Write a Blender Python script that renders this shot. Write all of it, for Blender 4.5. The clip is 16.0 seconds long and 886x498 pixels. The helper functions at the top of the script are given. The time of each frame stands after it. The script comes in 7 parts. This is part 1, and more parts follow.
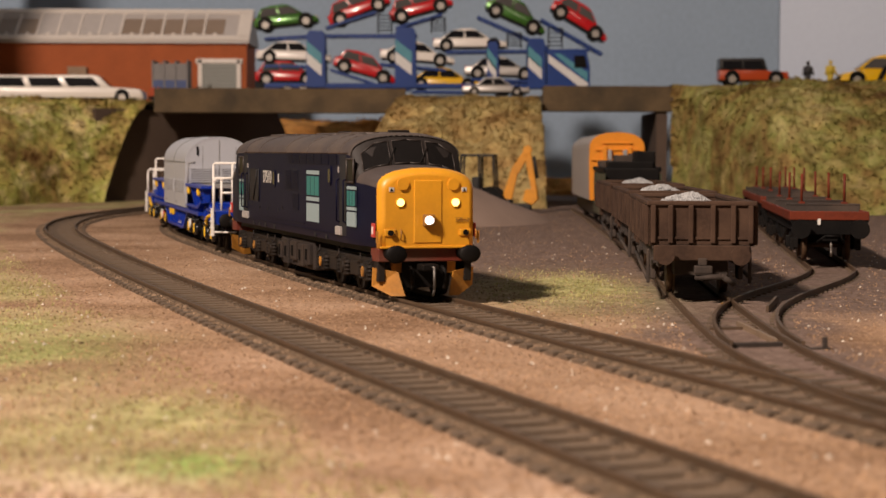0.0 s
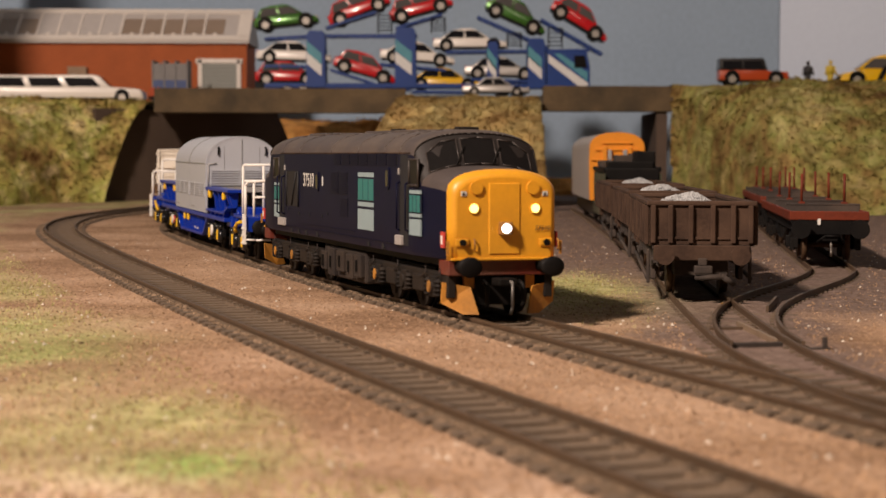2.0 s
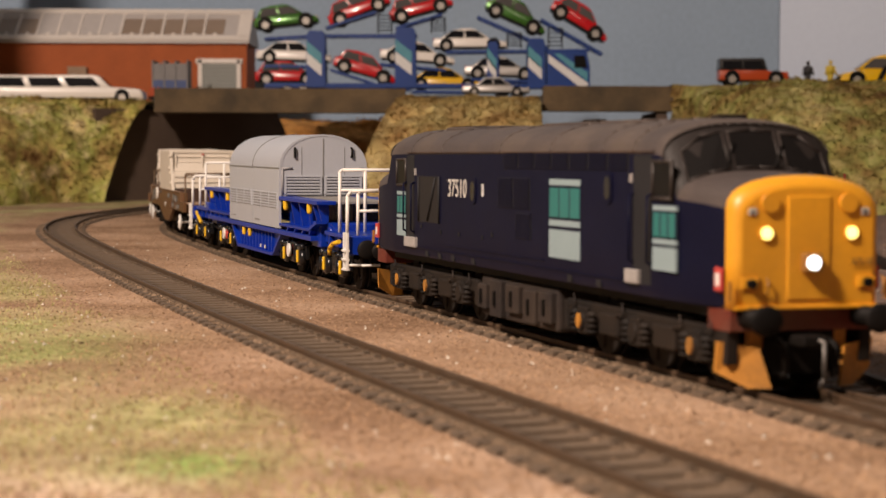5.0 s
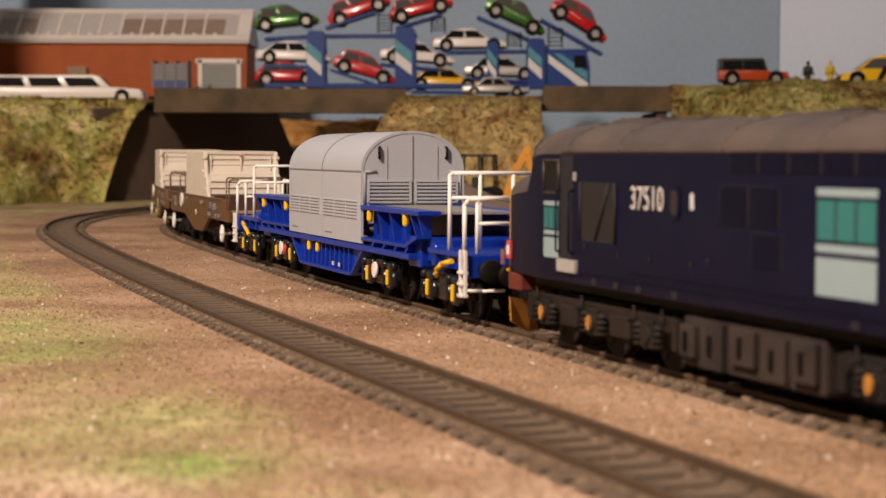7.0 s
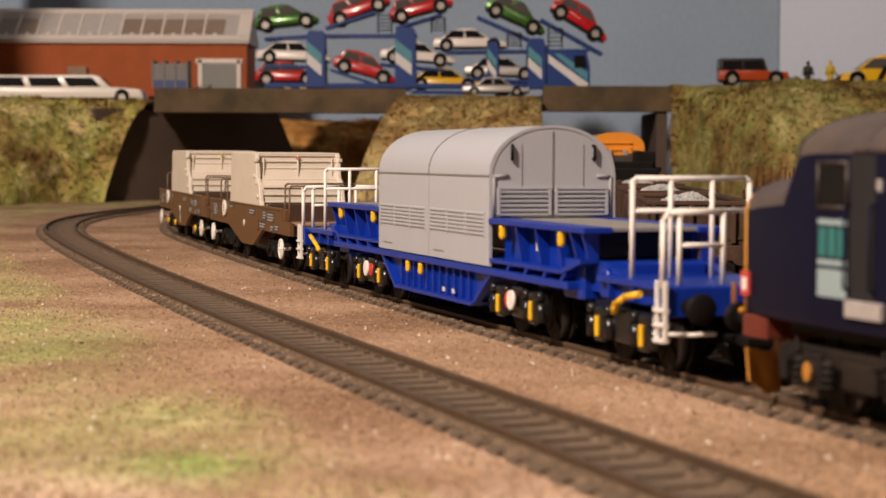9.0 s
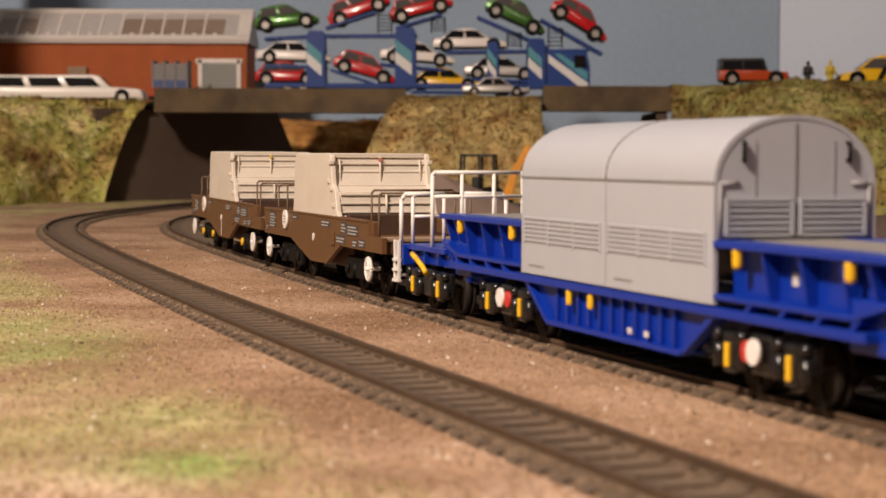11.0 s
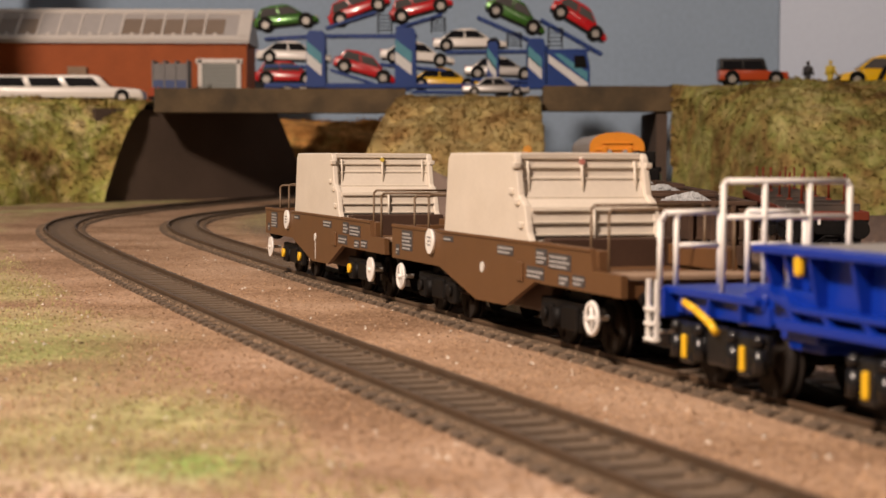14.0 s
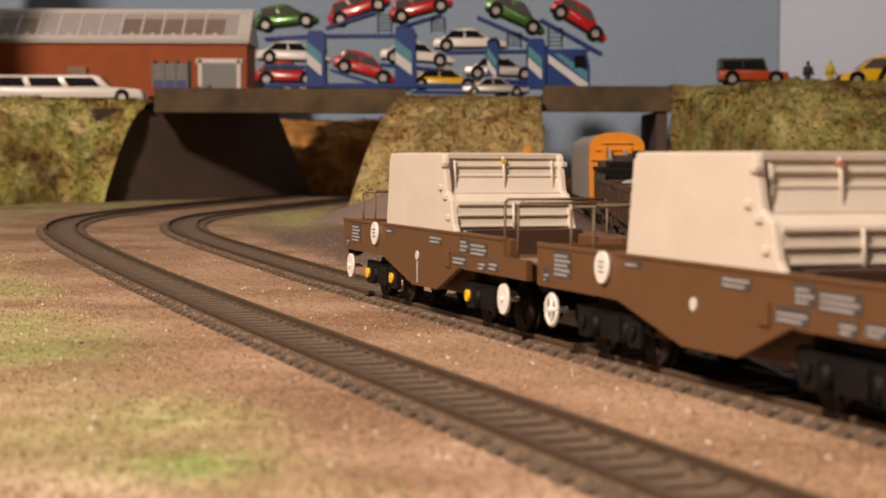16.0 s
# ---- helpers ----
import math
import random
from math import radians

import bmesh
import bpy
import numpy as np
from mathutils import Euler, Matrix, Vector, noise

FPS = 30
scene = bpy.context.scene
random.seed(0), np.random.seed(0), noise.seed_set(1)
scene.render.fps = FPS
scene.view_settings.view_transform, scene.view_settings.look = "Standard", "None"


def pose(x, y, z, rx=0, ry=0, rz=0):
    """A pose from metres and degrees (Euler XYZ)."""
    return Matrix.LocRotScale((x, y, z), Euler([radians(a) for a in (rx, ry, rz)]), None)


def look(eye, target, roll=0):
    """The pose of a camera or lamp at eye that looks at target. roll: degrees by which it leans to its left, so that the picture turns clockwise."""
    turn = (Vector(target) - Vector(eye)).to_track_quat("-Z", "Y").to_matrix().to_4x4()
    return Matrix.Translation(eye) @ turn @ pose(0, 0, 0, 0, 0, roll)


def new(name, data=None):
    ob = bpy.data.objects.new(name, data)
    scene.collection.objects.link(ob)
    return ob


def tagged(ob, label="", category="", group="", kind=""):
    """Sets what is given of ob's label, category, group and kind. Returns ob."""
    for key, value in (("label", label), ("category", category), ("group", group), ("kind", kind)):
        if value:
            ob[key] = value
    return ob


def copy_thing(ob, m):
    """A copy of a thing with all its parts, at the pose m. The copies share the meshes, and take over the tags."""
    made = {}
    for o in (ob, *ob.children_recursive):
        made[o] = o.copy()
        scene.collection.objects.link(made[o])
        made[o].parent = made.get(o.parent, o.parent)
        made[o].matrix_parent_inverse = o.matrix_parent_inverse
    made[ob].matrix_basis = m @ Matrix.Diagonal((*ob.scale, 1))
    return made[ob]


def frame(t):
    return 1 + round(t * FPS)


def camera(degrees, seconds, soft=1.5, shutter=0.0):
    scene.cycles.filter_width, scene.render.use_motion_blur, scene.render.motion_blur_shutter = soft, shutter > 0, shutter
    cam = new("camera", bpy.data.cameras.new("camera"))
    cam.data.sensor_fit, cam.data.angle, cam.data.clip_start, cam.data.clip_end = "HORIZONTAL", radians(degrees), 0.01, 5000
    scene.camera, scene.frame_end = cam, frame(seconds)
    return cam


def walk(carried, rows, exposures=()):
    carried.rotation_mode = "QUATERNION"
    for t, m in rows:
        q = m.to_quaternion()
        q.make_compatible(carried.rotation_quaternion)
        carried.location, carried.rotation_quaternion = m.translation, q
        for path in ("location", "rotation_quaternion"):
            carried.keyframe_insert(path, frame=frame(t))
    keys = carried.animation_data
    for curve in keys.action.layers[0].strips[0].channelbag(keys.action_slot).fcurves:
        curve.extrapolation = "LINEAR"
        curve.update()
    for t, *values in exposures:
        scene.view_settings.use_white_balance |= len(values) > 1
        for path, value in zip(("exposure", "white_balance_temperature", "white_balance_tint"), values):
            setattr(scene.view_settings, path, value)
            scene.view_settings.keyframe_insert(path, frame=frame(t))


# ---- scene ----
# A model railway at 1:76. Lengths below are millimetres; MM turns them into metres.
MM = 0.001
EYE = Vector((0.0, 0.0, 41.75 * MM))
TILT = radians(2.85)
cam = camera(27.11, 16.0, soft=1.5, shutter=0.0)
cam.data.dof.use_dof = True
cam.data.dof.focus_distance = 0.62
cam.data.dof.aperture_fstop = 39.0
SIGHT = EYE + Vector((0, math.cos(TILT), -math.sin(TILT)))
walk(cam, [(0.0, look(EYE, SIGHT, 0.225)), (16.0, look(EYE, SIGHT, 0.225))])

# ---- light: a warm hobby room, lit by a lamp at the left and an added fill ----
world = bpy.data.worlds.new("room_air")
world.use_nodes = True
world.node_tree.nodes["Background"].inputs[0].default_value = (1.0, 0.85, 0.7, 1)
world.node_tree.nodes["Background"].inputs[1].default_value = 0.004
scene.world = world
scene.view_settings.exposure = 0.0


def area_lamp(x, y, z, tx, ty, tz, watts, size, colour):
    lamp = bpy.data.lights.new("area_lamp", "AREA")
    lamp.shape, lamp.size, lamp.energy, lamp.color = "DISK", size, watts, colour
    ob = new("area_lamp", lamp)
    ob.matrix_world = look(Vector((x, y, z)) * MM, Vector((tx, ty, tz)) * MM)
    return ob


WARM = (1.0, 0.79, 0.65)
area_lamp(-740, -330, 1010, 0, 700, 0, 38, 0.16, WARM)
# weak soft fill, added to lift the shadows; no known lamp hangs here
area_lamp(500, -500, 1600, 0, 600, 0, 2.2, 0.5, WARM)


# ---- materials ----
def mat(name, colour, rough=0.6, metal=0.0, vary=0.15, scale=120.0, fine=900.0, bump=0.15, dirt=None, dirt_amount=0.0, spec=0.5, coat=0.0, bump_dist=0.0004, islands=False):
    """A painted or raw surface: base colour, broad and fine variation, optional patches of dirt, and relief."""
    m = bpy.data.materials.new(name)
    m.use_nodes = True
    nt = m.node_tree
    b = nt.nodes["Principled BSDF"]
    b.inputs["Roughness"].default_value, b.inputs["Metallic"].default_value = rough, metal
    b.inputs["Specular IOR Level"].default_value = spec
    b.inputs["Coat Weight"].default_value = coat
    tc = nt.nodes.new("ShaderNodeTexCoord")

    def tex(sc, detail=4.0):
        n = nt.nodes.new("ShaderNodeTexNoise")
        n.inputs["Scale"].default_value, n.inputs["Detail"].default_value = sc, detail
        nt.links.new(tc.outputs["Object"], n.inputs["Vector"])
        return n

    broad, grain = tex(scale), tex(fine, 3.0)
    mixn = nt.nodes.new("ShaderNodeMath")
    mixn.operation = "MULTIPLY_ADD"
    mixn.inputs[1].default_value = 0.5
    nt.links.new(broad.outputs["Fac"], mixn.inputs[0])
    half = nt.nodes.new("ShaderNodeMath")
    half.operation = "MULTIPLY"
    half.inputs[1].default_value = 0.5
    nt.links.new(grain.outputs["Fac"], half.inputs[0])
    nt.links.new(half.outputs[0], mixn.inputs[2])
    ramp = nt.nodes.new("ShaderNodeValToRGB")
    ramp.color_ramp.elements[0].position, ramp.color_ramp.elements[1].position = 0.32, 0.68
    ramp.color_ramp.elements[0].color = (*[c * (1 - vary) for c in colour], 1)
    ramp.color_ramp.elements[1].color = (*[min(1, c * (1 + vary)) for c in colour], 1)
    nt.links.new(mixn.outputs[0], ramp.inputs[0])
    out = ramp.outputs[0]
    if dirt:
        spots = tex(scale * 0.6, 6.0)
        r2 = nt.nodes.new("ShaderNodeMapRange")
        r2.inputs["From Min"].default_value, r2.inputs["From Max"].default_value = 0.42, 0.68
        r2.inputs["To Max"].default_value = dirt_amount
        nt.links.new(spots.outputs["Fac"], r2.inputs["Value"])
        mx = nt.nodes.new("ShaderNodeMix")
        mx.data_type = "RGBA"
        nt.links.new(r2.outputs[0], mx.inputs["Factor"])
        nt.links.new(out, mx.inputs[6])
        mx.inputs[7].default_value = (*dirt, 1)
        out = mx.outputs[2]
    if islands:
        geo, tint, mul = nt.nodes.new("ShaderNodeNewGeometry"), nt.nodes.new("ShaderNodeValToRGB"), nt.nodes.new("ShaderNodeMix")
        tint.color_ramp.elements[0].color, tint.color_ramp.elements[1].color = (0.42, 0.38, 0.35, 1), (1.8, 1.75, 1.7, 1)
        mul.data_type, mul.blend_type = "RGBA", "MULTIPLY"
        mul.inputs["Factor"].default_value = 1.0
        nt.links.new(geo.outputs["Random Per Island"], tint.inputs[0])
        nt.links.new(out, mul.inputs[6])
        nt.links.new(tint.outputs[0], mul.inputs[7])
        out = mul.outputs[2]
    nt.links.new(out, b.inputs["Base Color"])
    if bump:
        bp = nt.nodes.new("ShaderNodeBump")
        bp.inputs["Strength"].default_value, bp.inputs["Distance"].default_value = bump, bump_dist
        nt.links.new(grain.outputs["Fac"], bp.inputs["Height"])
        nt.links.new(bp.outputs[0], b.inputs["Normal"])
    return m


def glow(name, colour, strength):
    m = bpy.data.materials.new(name)
    m.use_nodes = True
    b = m.node_tree.nodes["Principled BSDF"]
    b.inputs["Base Color"].default_value = (*colour, 1)
    b.inputs["Emission Color"].default_value = (*colour, 1)
    b.inputs["Emission Strength"].default_value = strength
    return m


DUST = (0.16, 0.12, 0.085)
M = {
    "navy": mat("navy_paint", (0.0065, 0.0072, 0.023), 0.45, vary=0.15, dirt=DUST, dirt_amount=0.012, bump=0.05, spec=0.07),
    "roof_grey": mat("weathered_roof_grey", (0.066, 0.053, 0.05), 0.6, vary=0.2, dirt=DUST, dirt_amount=0.3, bump=0.1),
    "yellow": mat("warning_yellow_paint", (0.78, 0.36, 0.02), 0.4, vary=0.06, dirt=(0.3, 0.16, 0.03), dirt_amount=0.25, bump=0.04),
    "plough_orange": mat("dirty_yellow_plough", (0.5, 0.22, 0.03), 0.6, vary=0.2, dirt=(0.1, 0.06, 0.03), dirt_amount=0.6),
    "black": mat("black_plastic", (0.005, 0.0045, 0.0045), 0.6, vary=0.3, dirt=DUST, dirt_amount=0.03, spec=0.15),
    "underframe": mat("dusty_underframe", (0.011, 0.009, 0.008), 0.7, vary=0.3, dirt=(0.09, 0.055, 0.03), dirt_amount=0.14, spec=0.25),
    "red_beam": mat("buffer_beam_red", (0.13, 0.018, 0.008), 0.6, vary=0.2, dirt=DUST, dirt_amount=0.4),
    "white": mat("white_plastic", (0.78, 0.76, 0.72), 0.45, vary=0.03, bump=0.02),
    "offwhite": mat("off_white_print", (0.62, 0.63, 0.62), 0.5, vary=0.05, bump=0),
    "teal": mat("teal_print", (0.026, 0.17, 0.16), 0.5, vary=0.05, bump=0),
    "pale_blue": mat("pale_blue_print", (0.27, 0.36, 0.39), 0.5, vary=0.05, bump=0),
    "glass_dark": mat("smoked_glazing", (0.010, 0.009, 0.009), 0.35, vary=0.1, bump=0, spec=0.1),
    "car_glass": mat("toy_car_glass", (0.012, 0.012, 0.014), 0.12, vary=0.1, bump=0, spec=0.25),
    "steel": mat("worn_steel", (0.35, 0.32, 0.29), 0.35, 0.9, vary=0.2),
    "worn_hook": mat("blackened_steel", (0.16, 0.15, 0.14), 0.5, 0.6, vary=0.2),
    "tank_grey": mat("dusty_tank_grey", (0.026, 0.021, 0.02), 0.75, vary=0.3, dirt=(0.08, 0.055, 0.036), dirt_amount=0.3, spec=0.25),
    "lamp_yellow": glow("marker_lamp_glow", (1.0, 0.86, 0.25), 2.2),
    "lamp_white": glow("head_lamp_glow", (0.92, 0.97, 1.0), 3.0),
    "hood_grey": mat("grey_hood_paint", (0.415, 0.435, 0.48), 0.42, vary=0.03, bump=0.02),
    "hood_lip": mat("dark_grey_lip", (0.2, 0.2, 0.2), 0.5, vary=0.05, bump=0.02),
    "blue": mat("bright_blue_plastic", (0.003, 0.029, 0.31), 0.35, vary=0.06, bump=0.02),
    "axle_yellow": mat("axlebox_yellow", (0.8, 0.48, 0.015), 0.5, vary=0.1),
    "cream": mat("cream_flask_paint", (0.64, 0.58, 0.495), 0.5, vary=0.05, dirt=(0.45, 0.36, 0.26), dirt_amount=0.1, bump=0.04),
    "wagon_brown": mat("brown_wagon_paint", (0.128, 0.061, 0.023), 0.5, vary=0.08, bump=0.04),
    "dark_brown": mat("dark_brown_paint", (0.06, 0.03, 0.018), 0.6, vary=0.15),
    "print": mat("pale_lettering", (0.6, 0.58, 0.54), 0.6, vary=0.1, bump=0),
    "stencil_pale": mat("faded_stencil", (0.34, 0.33, 0.32), 0.6, vary=0.15, bump=0),
    "bed": mat("ballast_bed", (0.125, 0.09, 0.06), 0.95, vary=0.5, scale=180, fine=1100, bump=0.9, spec=0.15, bump_dist=0.0008, dirt=(0.17, 0.12, 0.08), dirt_amount=0.5),
    "bed_pale": mat("pale_ballast", (0.2, 0.142, 0.096), 0.95, vary=0.45, scale=260, fine=1100, bump=0.9, spec=0.15, bump_dist=0.0008, dirt=(0.12, 0.08, 0.052), dirt_amount=0.5),
    "rail": mat("rusty_rail", (0.1, 0.066, 0.041), 0.55, 0.2, vary=0.3, dirt=(0.11, 0.06, 0.03), dirt_amount=0.5),
    "rail_worn": mat("worn_rail_edge", (0.26, 0.19, 0.13), 0.5, 0.3, vary=0.3),
    "sleeper": mat("weathered_sleeper", (0.105, 0.076, 0.052), 0.85, vary=0.35, dirt=(0.2, 0.14, 0.09), dirt_amount=0.5),
    "concrete_brown": mat("stained_bridge_beam", (0.12, 0.082, 0.042), 0.85, vary=0.35, scale=60, dirt=(0.03, 0.024, 0.016), dirt_amount=0.7),
    "abutment": mat("dark_tunnel_card", (0.1, 0.068, 0.05), 0.9, vary=0.2, scale=30),
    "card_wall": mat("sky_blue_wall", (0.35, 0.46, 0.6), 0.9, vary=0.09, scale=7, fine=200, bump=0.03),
    "card_wall_lit": mat("sky_blue_wall_lit", (0.7, 0.8, 0.98), 0.9, vary=0.03, scale=4, fine=200, bump=0.03),
    "plaster": mat("room_plaster", (0.17, 0.155, 0.14), 0.9, vary=0.03, scale=4, fine=200, bump=0.03),
    "screen_black": mat("windscreen_black", (0.012, 0.008, 0.007), 0.65, vary=0.2),
    "screen_rim": mat("brown_window_rim", (0.035, 0.027, 0.024), 0.5, vary=0.2),
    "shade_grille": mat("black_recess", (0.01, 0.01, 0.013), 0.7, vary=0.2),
    "grille_brown": mat("brown_radiator_mesh", (0.012, 0.01, 0.01), 0.7, vary=0.2),
    "livery_navy": mat("livery_navy", (0.02, 0.03, 0.055), 0.5, vary=0.05, bump=0),
    "step_grey": mat("step_grey", (0.35, 0.33, 0.32), 0.6, vary=0.15),
    "window_dull": mat("dull_window", (0.02, 0.019, 0.02), 0.25, vary=0.2),
    "grime": mat("grime_brown", (0.2, 0.11, 0.03), 0.8, vary=0.2),
    "red_plate": mat("red_plate", (0.5, 0.06, 0.05), 0.5, vary=0.1),
    # hood grey darkened: shade between louvre slats as colour; also the locking bars
    "shade_grey": mat("louvre_shade_and_bar_grey", (0.3, 0.3, 0.31), 0.7, vary=0.1),
    "label_yellow": mat("label_yellow", (0.6, 0.45, 0.08), 0.5, vary=0.1),
    "deck_grey": mat("grey_deck", (0.24, 0.23, 0.22), 0.7, vary=0.12),
    "black_gloss": mat("glossy_black_plastic", (0.01, 0.01, 0.011), 0.25, vary=0.2, bump=0.03),
    "signal_red": mat("signal_red", (0.5, 0.03, 0.02), 0.5, vary=0.1),
    "stencil_dark": mat("stencil_ground", (0.06, 0.055, 0.055), 0.6, vary=0.15, bump=0),
    "deck_tan": mat("tan_deck", (0.3, 0.2, 0.13), 0.7, vary=0.15),
    "seal_red": mat("faded_red_seal", (0.5, 0.2, 0.16), 0.6, vary=0.1),
    "dark_rail": mat("brown_wire", (0.14, 0.09, 0.05), 0.5, vary=0.15),
    "heap": mat("spoil_dust", (0.27, 0.2, 0.165), 0.95, vary=0.12, scale=60, fine=1200, bump=0.5, spec=0.2),
    "rust": mat("weathered_brown_steel", (0.052, 0.031, 0.022), 0.85, vary=0.3, dirt=(0.135, 0.08, 0.052), dirt_amount=0.45, bump=0.3, spec=0.2),
    "rust_dark": mat("grimy_dark_steel", (0.04, 0.03, 0.025), 0.85, vary=0.3, dirt=(0.1, 0.07, 0.05), dirt_amount=0.5, bump=0.3),
    "rust_wheel": mat("rusty_wheel", (0.09, 0.05, 0.025), 0.6, 0.3, vary=0.3),
    "chippings": mat("pale_chippings", (0.4, 0.41, 0.42), 0.9, vary=0.45, scale=500, fine=1500, bump=0.3),
    "dark_green": mat("dark_green_paint", (0.035, 0.045, 0.02), 0.6, vary=0.3, dirt=DUST, dirt_amount=0.4),
    "van_grey": mat("van_side_grey", (0.34, 0.32, 0.31), 0.6, vary=0.08),
    "van_orange": mat("van_end_orange", (0.75, 0.27, 0.015), 0.5, vary=0.08),
    "bolster_red": mat("bolster_red_brown", (0.16, 0.028, 0.011), 0.6, vary=0.2, dirt=(0.05, 0.025, 0.018), dirt_amount=0.35, spec=0.25),
    "digger_yellow": mat("digger_orange_yellow", (0.75, 0.31, 0.02), 0.5, vary=0.12, dirt=DUST, dirt_amount=0.15),
    "digger_black": mat("matt_black", (0.015, 0.014, 0.014), 0.6, vary=0.2),
    "truck_blue": mat("transporter_blue", (0.01, 0.045, 0.22), 0.4, vary=0.08, bump=0.02),
    "truck_teal": mat("transporter_teal", (0.08, 0.28, 0.36), 0.45, vary=0.08, bump=0),
    "truck_white": mat("transporter_white", (0.7, 0.7, 0.7), 0.45, vary=0.04, bump=0),
    "car_green": mat("metallic_green", (0.05, 0.16, 0.025), 0.25, 0.3, vary=0.05, bump=0, coat=0.6),
    "car_red": mat("gloss_red", (0.5, 0.01, 0.015), 0.25, vary=0.04, bump=0, coat=0.6),
    "car_white": mat("gloss_white", (0.78, 0.74, 0.7), 0.3, vary=0.03, bump=0, coat=0.4),
    "car_silver": mat("silver_paint", (0.45, 0.43, 0.41), 0.35, 0.3, vary=0.03, bump=0, coat=0.5),
    "car_yellow": mat("gloss_yellow", (0.75, 0.45, 0.01), 0.25, vary=0.04, bump=0, coat=0.5),
    "car_orange": mat("gloss_orange_red", (0.4, 0.055, 0.012), 0.3, vary=0.04, bump=0, coat=0.4),
    "rim_silver": mat("silver_rim", (0.6, 0.57, 0.53), 0.3, 0.6, vary=0.05, bump=0),
    "window_bright": mat("toy_window", (0.09, 0.085, 0.085), 0.08, vary=0.1, bump=0),
    "fig_dark": mat("dark_figure_paint", (0.03, 0.03, 0.035), 0.6, vary=0.3),
    "fig_yellow": mat("yellow_figure_paint", (0.55, 0.42, 0.05), 0.6, vary=0.2),
    "brick": mat("orange_brick", (0.4, 0.1, 0.028), 0.8, vary=0.15, scale=60, fine=600, bump=0.2),
    "roof_white": mat("cream_white_plastic", (0.8, 0.74, 0.68), 0.5, vary=0.04, bump=0.02),
    "roof_panel": mat("pale_grey_roof", (0.54, 0.5, 0.48), 0.6, vary=0.06),
    "skylight": mat("tan_skylight", (0.3, 0.22, 0.16), 0.4, vary=0.12, scale=40),
    "door_grey": mat("door_grey", (0.27, 0.28, 0.26), 0.6, vary=0.06),
    "crate_grey": mat("crate_grey", (0.2, 0.19, 0.19), 0.6, vary=0.15),
    "crate_blue": mat("crate_blue", (0.04, 0.07, 0.2), 0.5, vary=0.1),
    "grit": mat("brown_grit", (0.27, 0.18, 0.11), 0.95, vary=0.3, scale=300, fine=900, bump=0, spec=0.2, islands=True),
    "grit_pale": mat("pale_grit", (0.6, 0.54, 0.46), 0.8, vary=0.2, bump=0),
    "ballast_dark": mat("dark_ballast", (0.2, 0.145, 0.1), 0.95, vary=0.3, scale=300, fine=900, bump=0, spec=0.2, islands=True),
    "grass": mat("static_grass", (0.48, 0.45, 0.2), 0.9, vary=0.45, scale=60, fine=500, bump=0, spec=0.1),
    "tarmac": mat("model_road", (0.07, 0.065, 0.06), 0.9, vary=0.2),
}


# ---- mesh tools (millimetres) ----
def box(bm, x0, x1, y0, y1, z0, z1, bev=0.0, m=None):
    g = bmesh.new()
    bmesh.ops.create_cube(g, size=1.0)
    bmesh.ops.transform(g, verts=g.verts, matrix=Matrix.Translation(((x0 + x1) / 2, (y0 + y1) / 2, (z0 + z1) / 2)) @ Matrix.Diagonal((abs(x1 - x0), abs(y1 - y0), abs(z1 - z0), 1)))
    if bev:
        bmesh.ops.bevel(g, geom=list(g.edges), offset=bev, segments=2, affect="EDGES", profile=0.5)
    join(bm, g, m)


def join(bm, g, m=None):
    vs = [bm.verts.new(m @ v.co if m else v.co) for v in g.verts]
    g.verts.index_update()
    for f in g.faces:
        nf = bm.faces.new([vs[v.index] for v in f.verts])
        nf.smooth = f.smooth
    g.free()


def rod(bm, p, q, r, seg=10, r2=None, smooth=True):
    p, q = Vector(p), Vector(q)
    g = bmesh.new()
    bmesh.ops.create_cone(g, cap_ends=True, segments=seg, radius1=r, radius2=r if r2 is None else r2, depth=(q - p).length)
    for f in g.faces:
        f.smooth = smooth and len(f.verts) == 4
    turn = (q - p).to_track_quat("Z", "Y").to_matrix().to_4x4()
    join(bm, g, Matrix.Translation((p + q) / 2) @ turn)


def tube(bm, pts, r, seg=8):
    for a, b in zip(pts, pts[1:]):
        rod(bm, a, b, r, seg)
    for a in pts[1:-1]:
        ball(bm, a, r, r, r, 8, 5)


def ball(bm, c, rx, ry, rz, u=14, v=9):
    g = bmesh.new()
    bmesh.ops.create_uvsphere(g, u_segments=u, v_segments=v, radius=1)
    for f in g.faces:
        f.smooth = True
    join(bm, g, Matrix.Translation(c) @ Matrix.Diagonal((rx, ry, rz, 1)))


def prism(bm, outline, axis, a0, a1, smooth=False, bev=0.0):
    """A flat outline swept along one axis. axis x: outline is (y, z); y: (x, z); z: (x, y)."""
    put = {"x": lambda p, a: (a, p[0], p[1]), "y": lambda p, a: (p[0], a, p[1]), "z": lambda p, a: (p[0], p[1], a)}[axis]
    g = bmesh.new()
    lo = [g.verts.new(put(p, a0)) for p in outline]
    hi = [g.verts.new(put(p, a1)) for p in outline]
    n = len(outline)
    for i in range(n):
        f = g.faces.new((lo[i], lo[(i + 1) % n], hi[(i + 1) % n], hi[i]))
        f.smooth = smooth
    g.faces.new(lo)
    g.faces.new(list(reversed(hi)))
    bmesh.ops.recalc_face_normals(g, faces=g.faces)
    if bev:
        bmesh.ops.bevel(g, geom=list(g.edges), offset=bev, segments=2, affect="EDGES", profile=0.5)
    join(bm, g)


def disc(bm, c, axis, r, t, seg=20):
    d = Vector(axis).normalized() * t / 2
    rod(bm, Vector(c) - d, Vector(c) + d, r, seg)


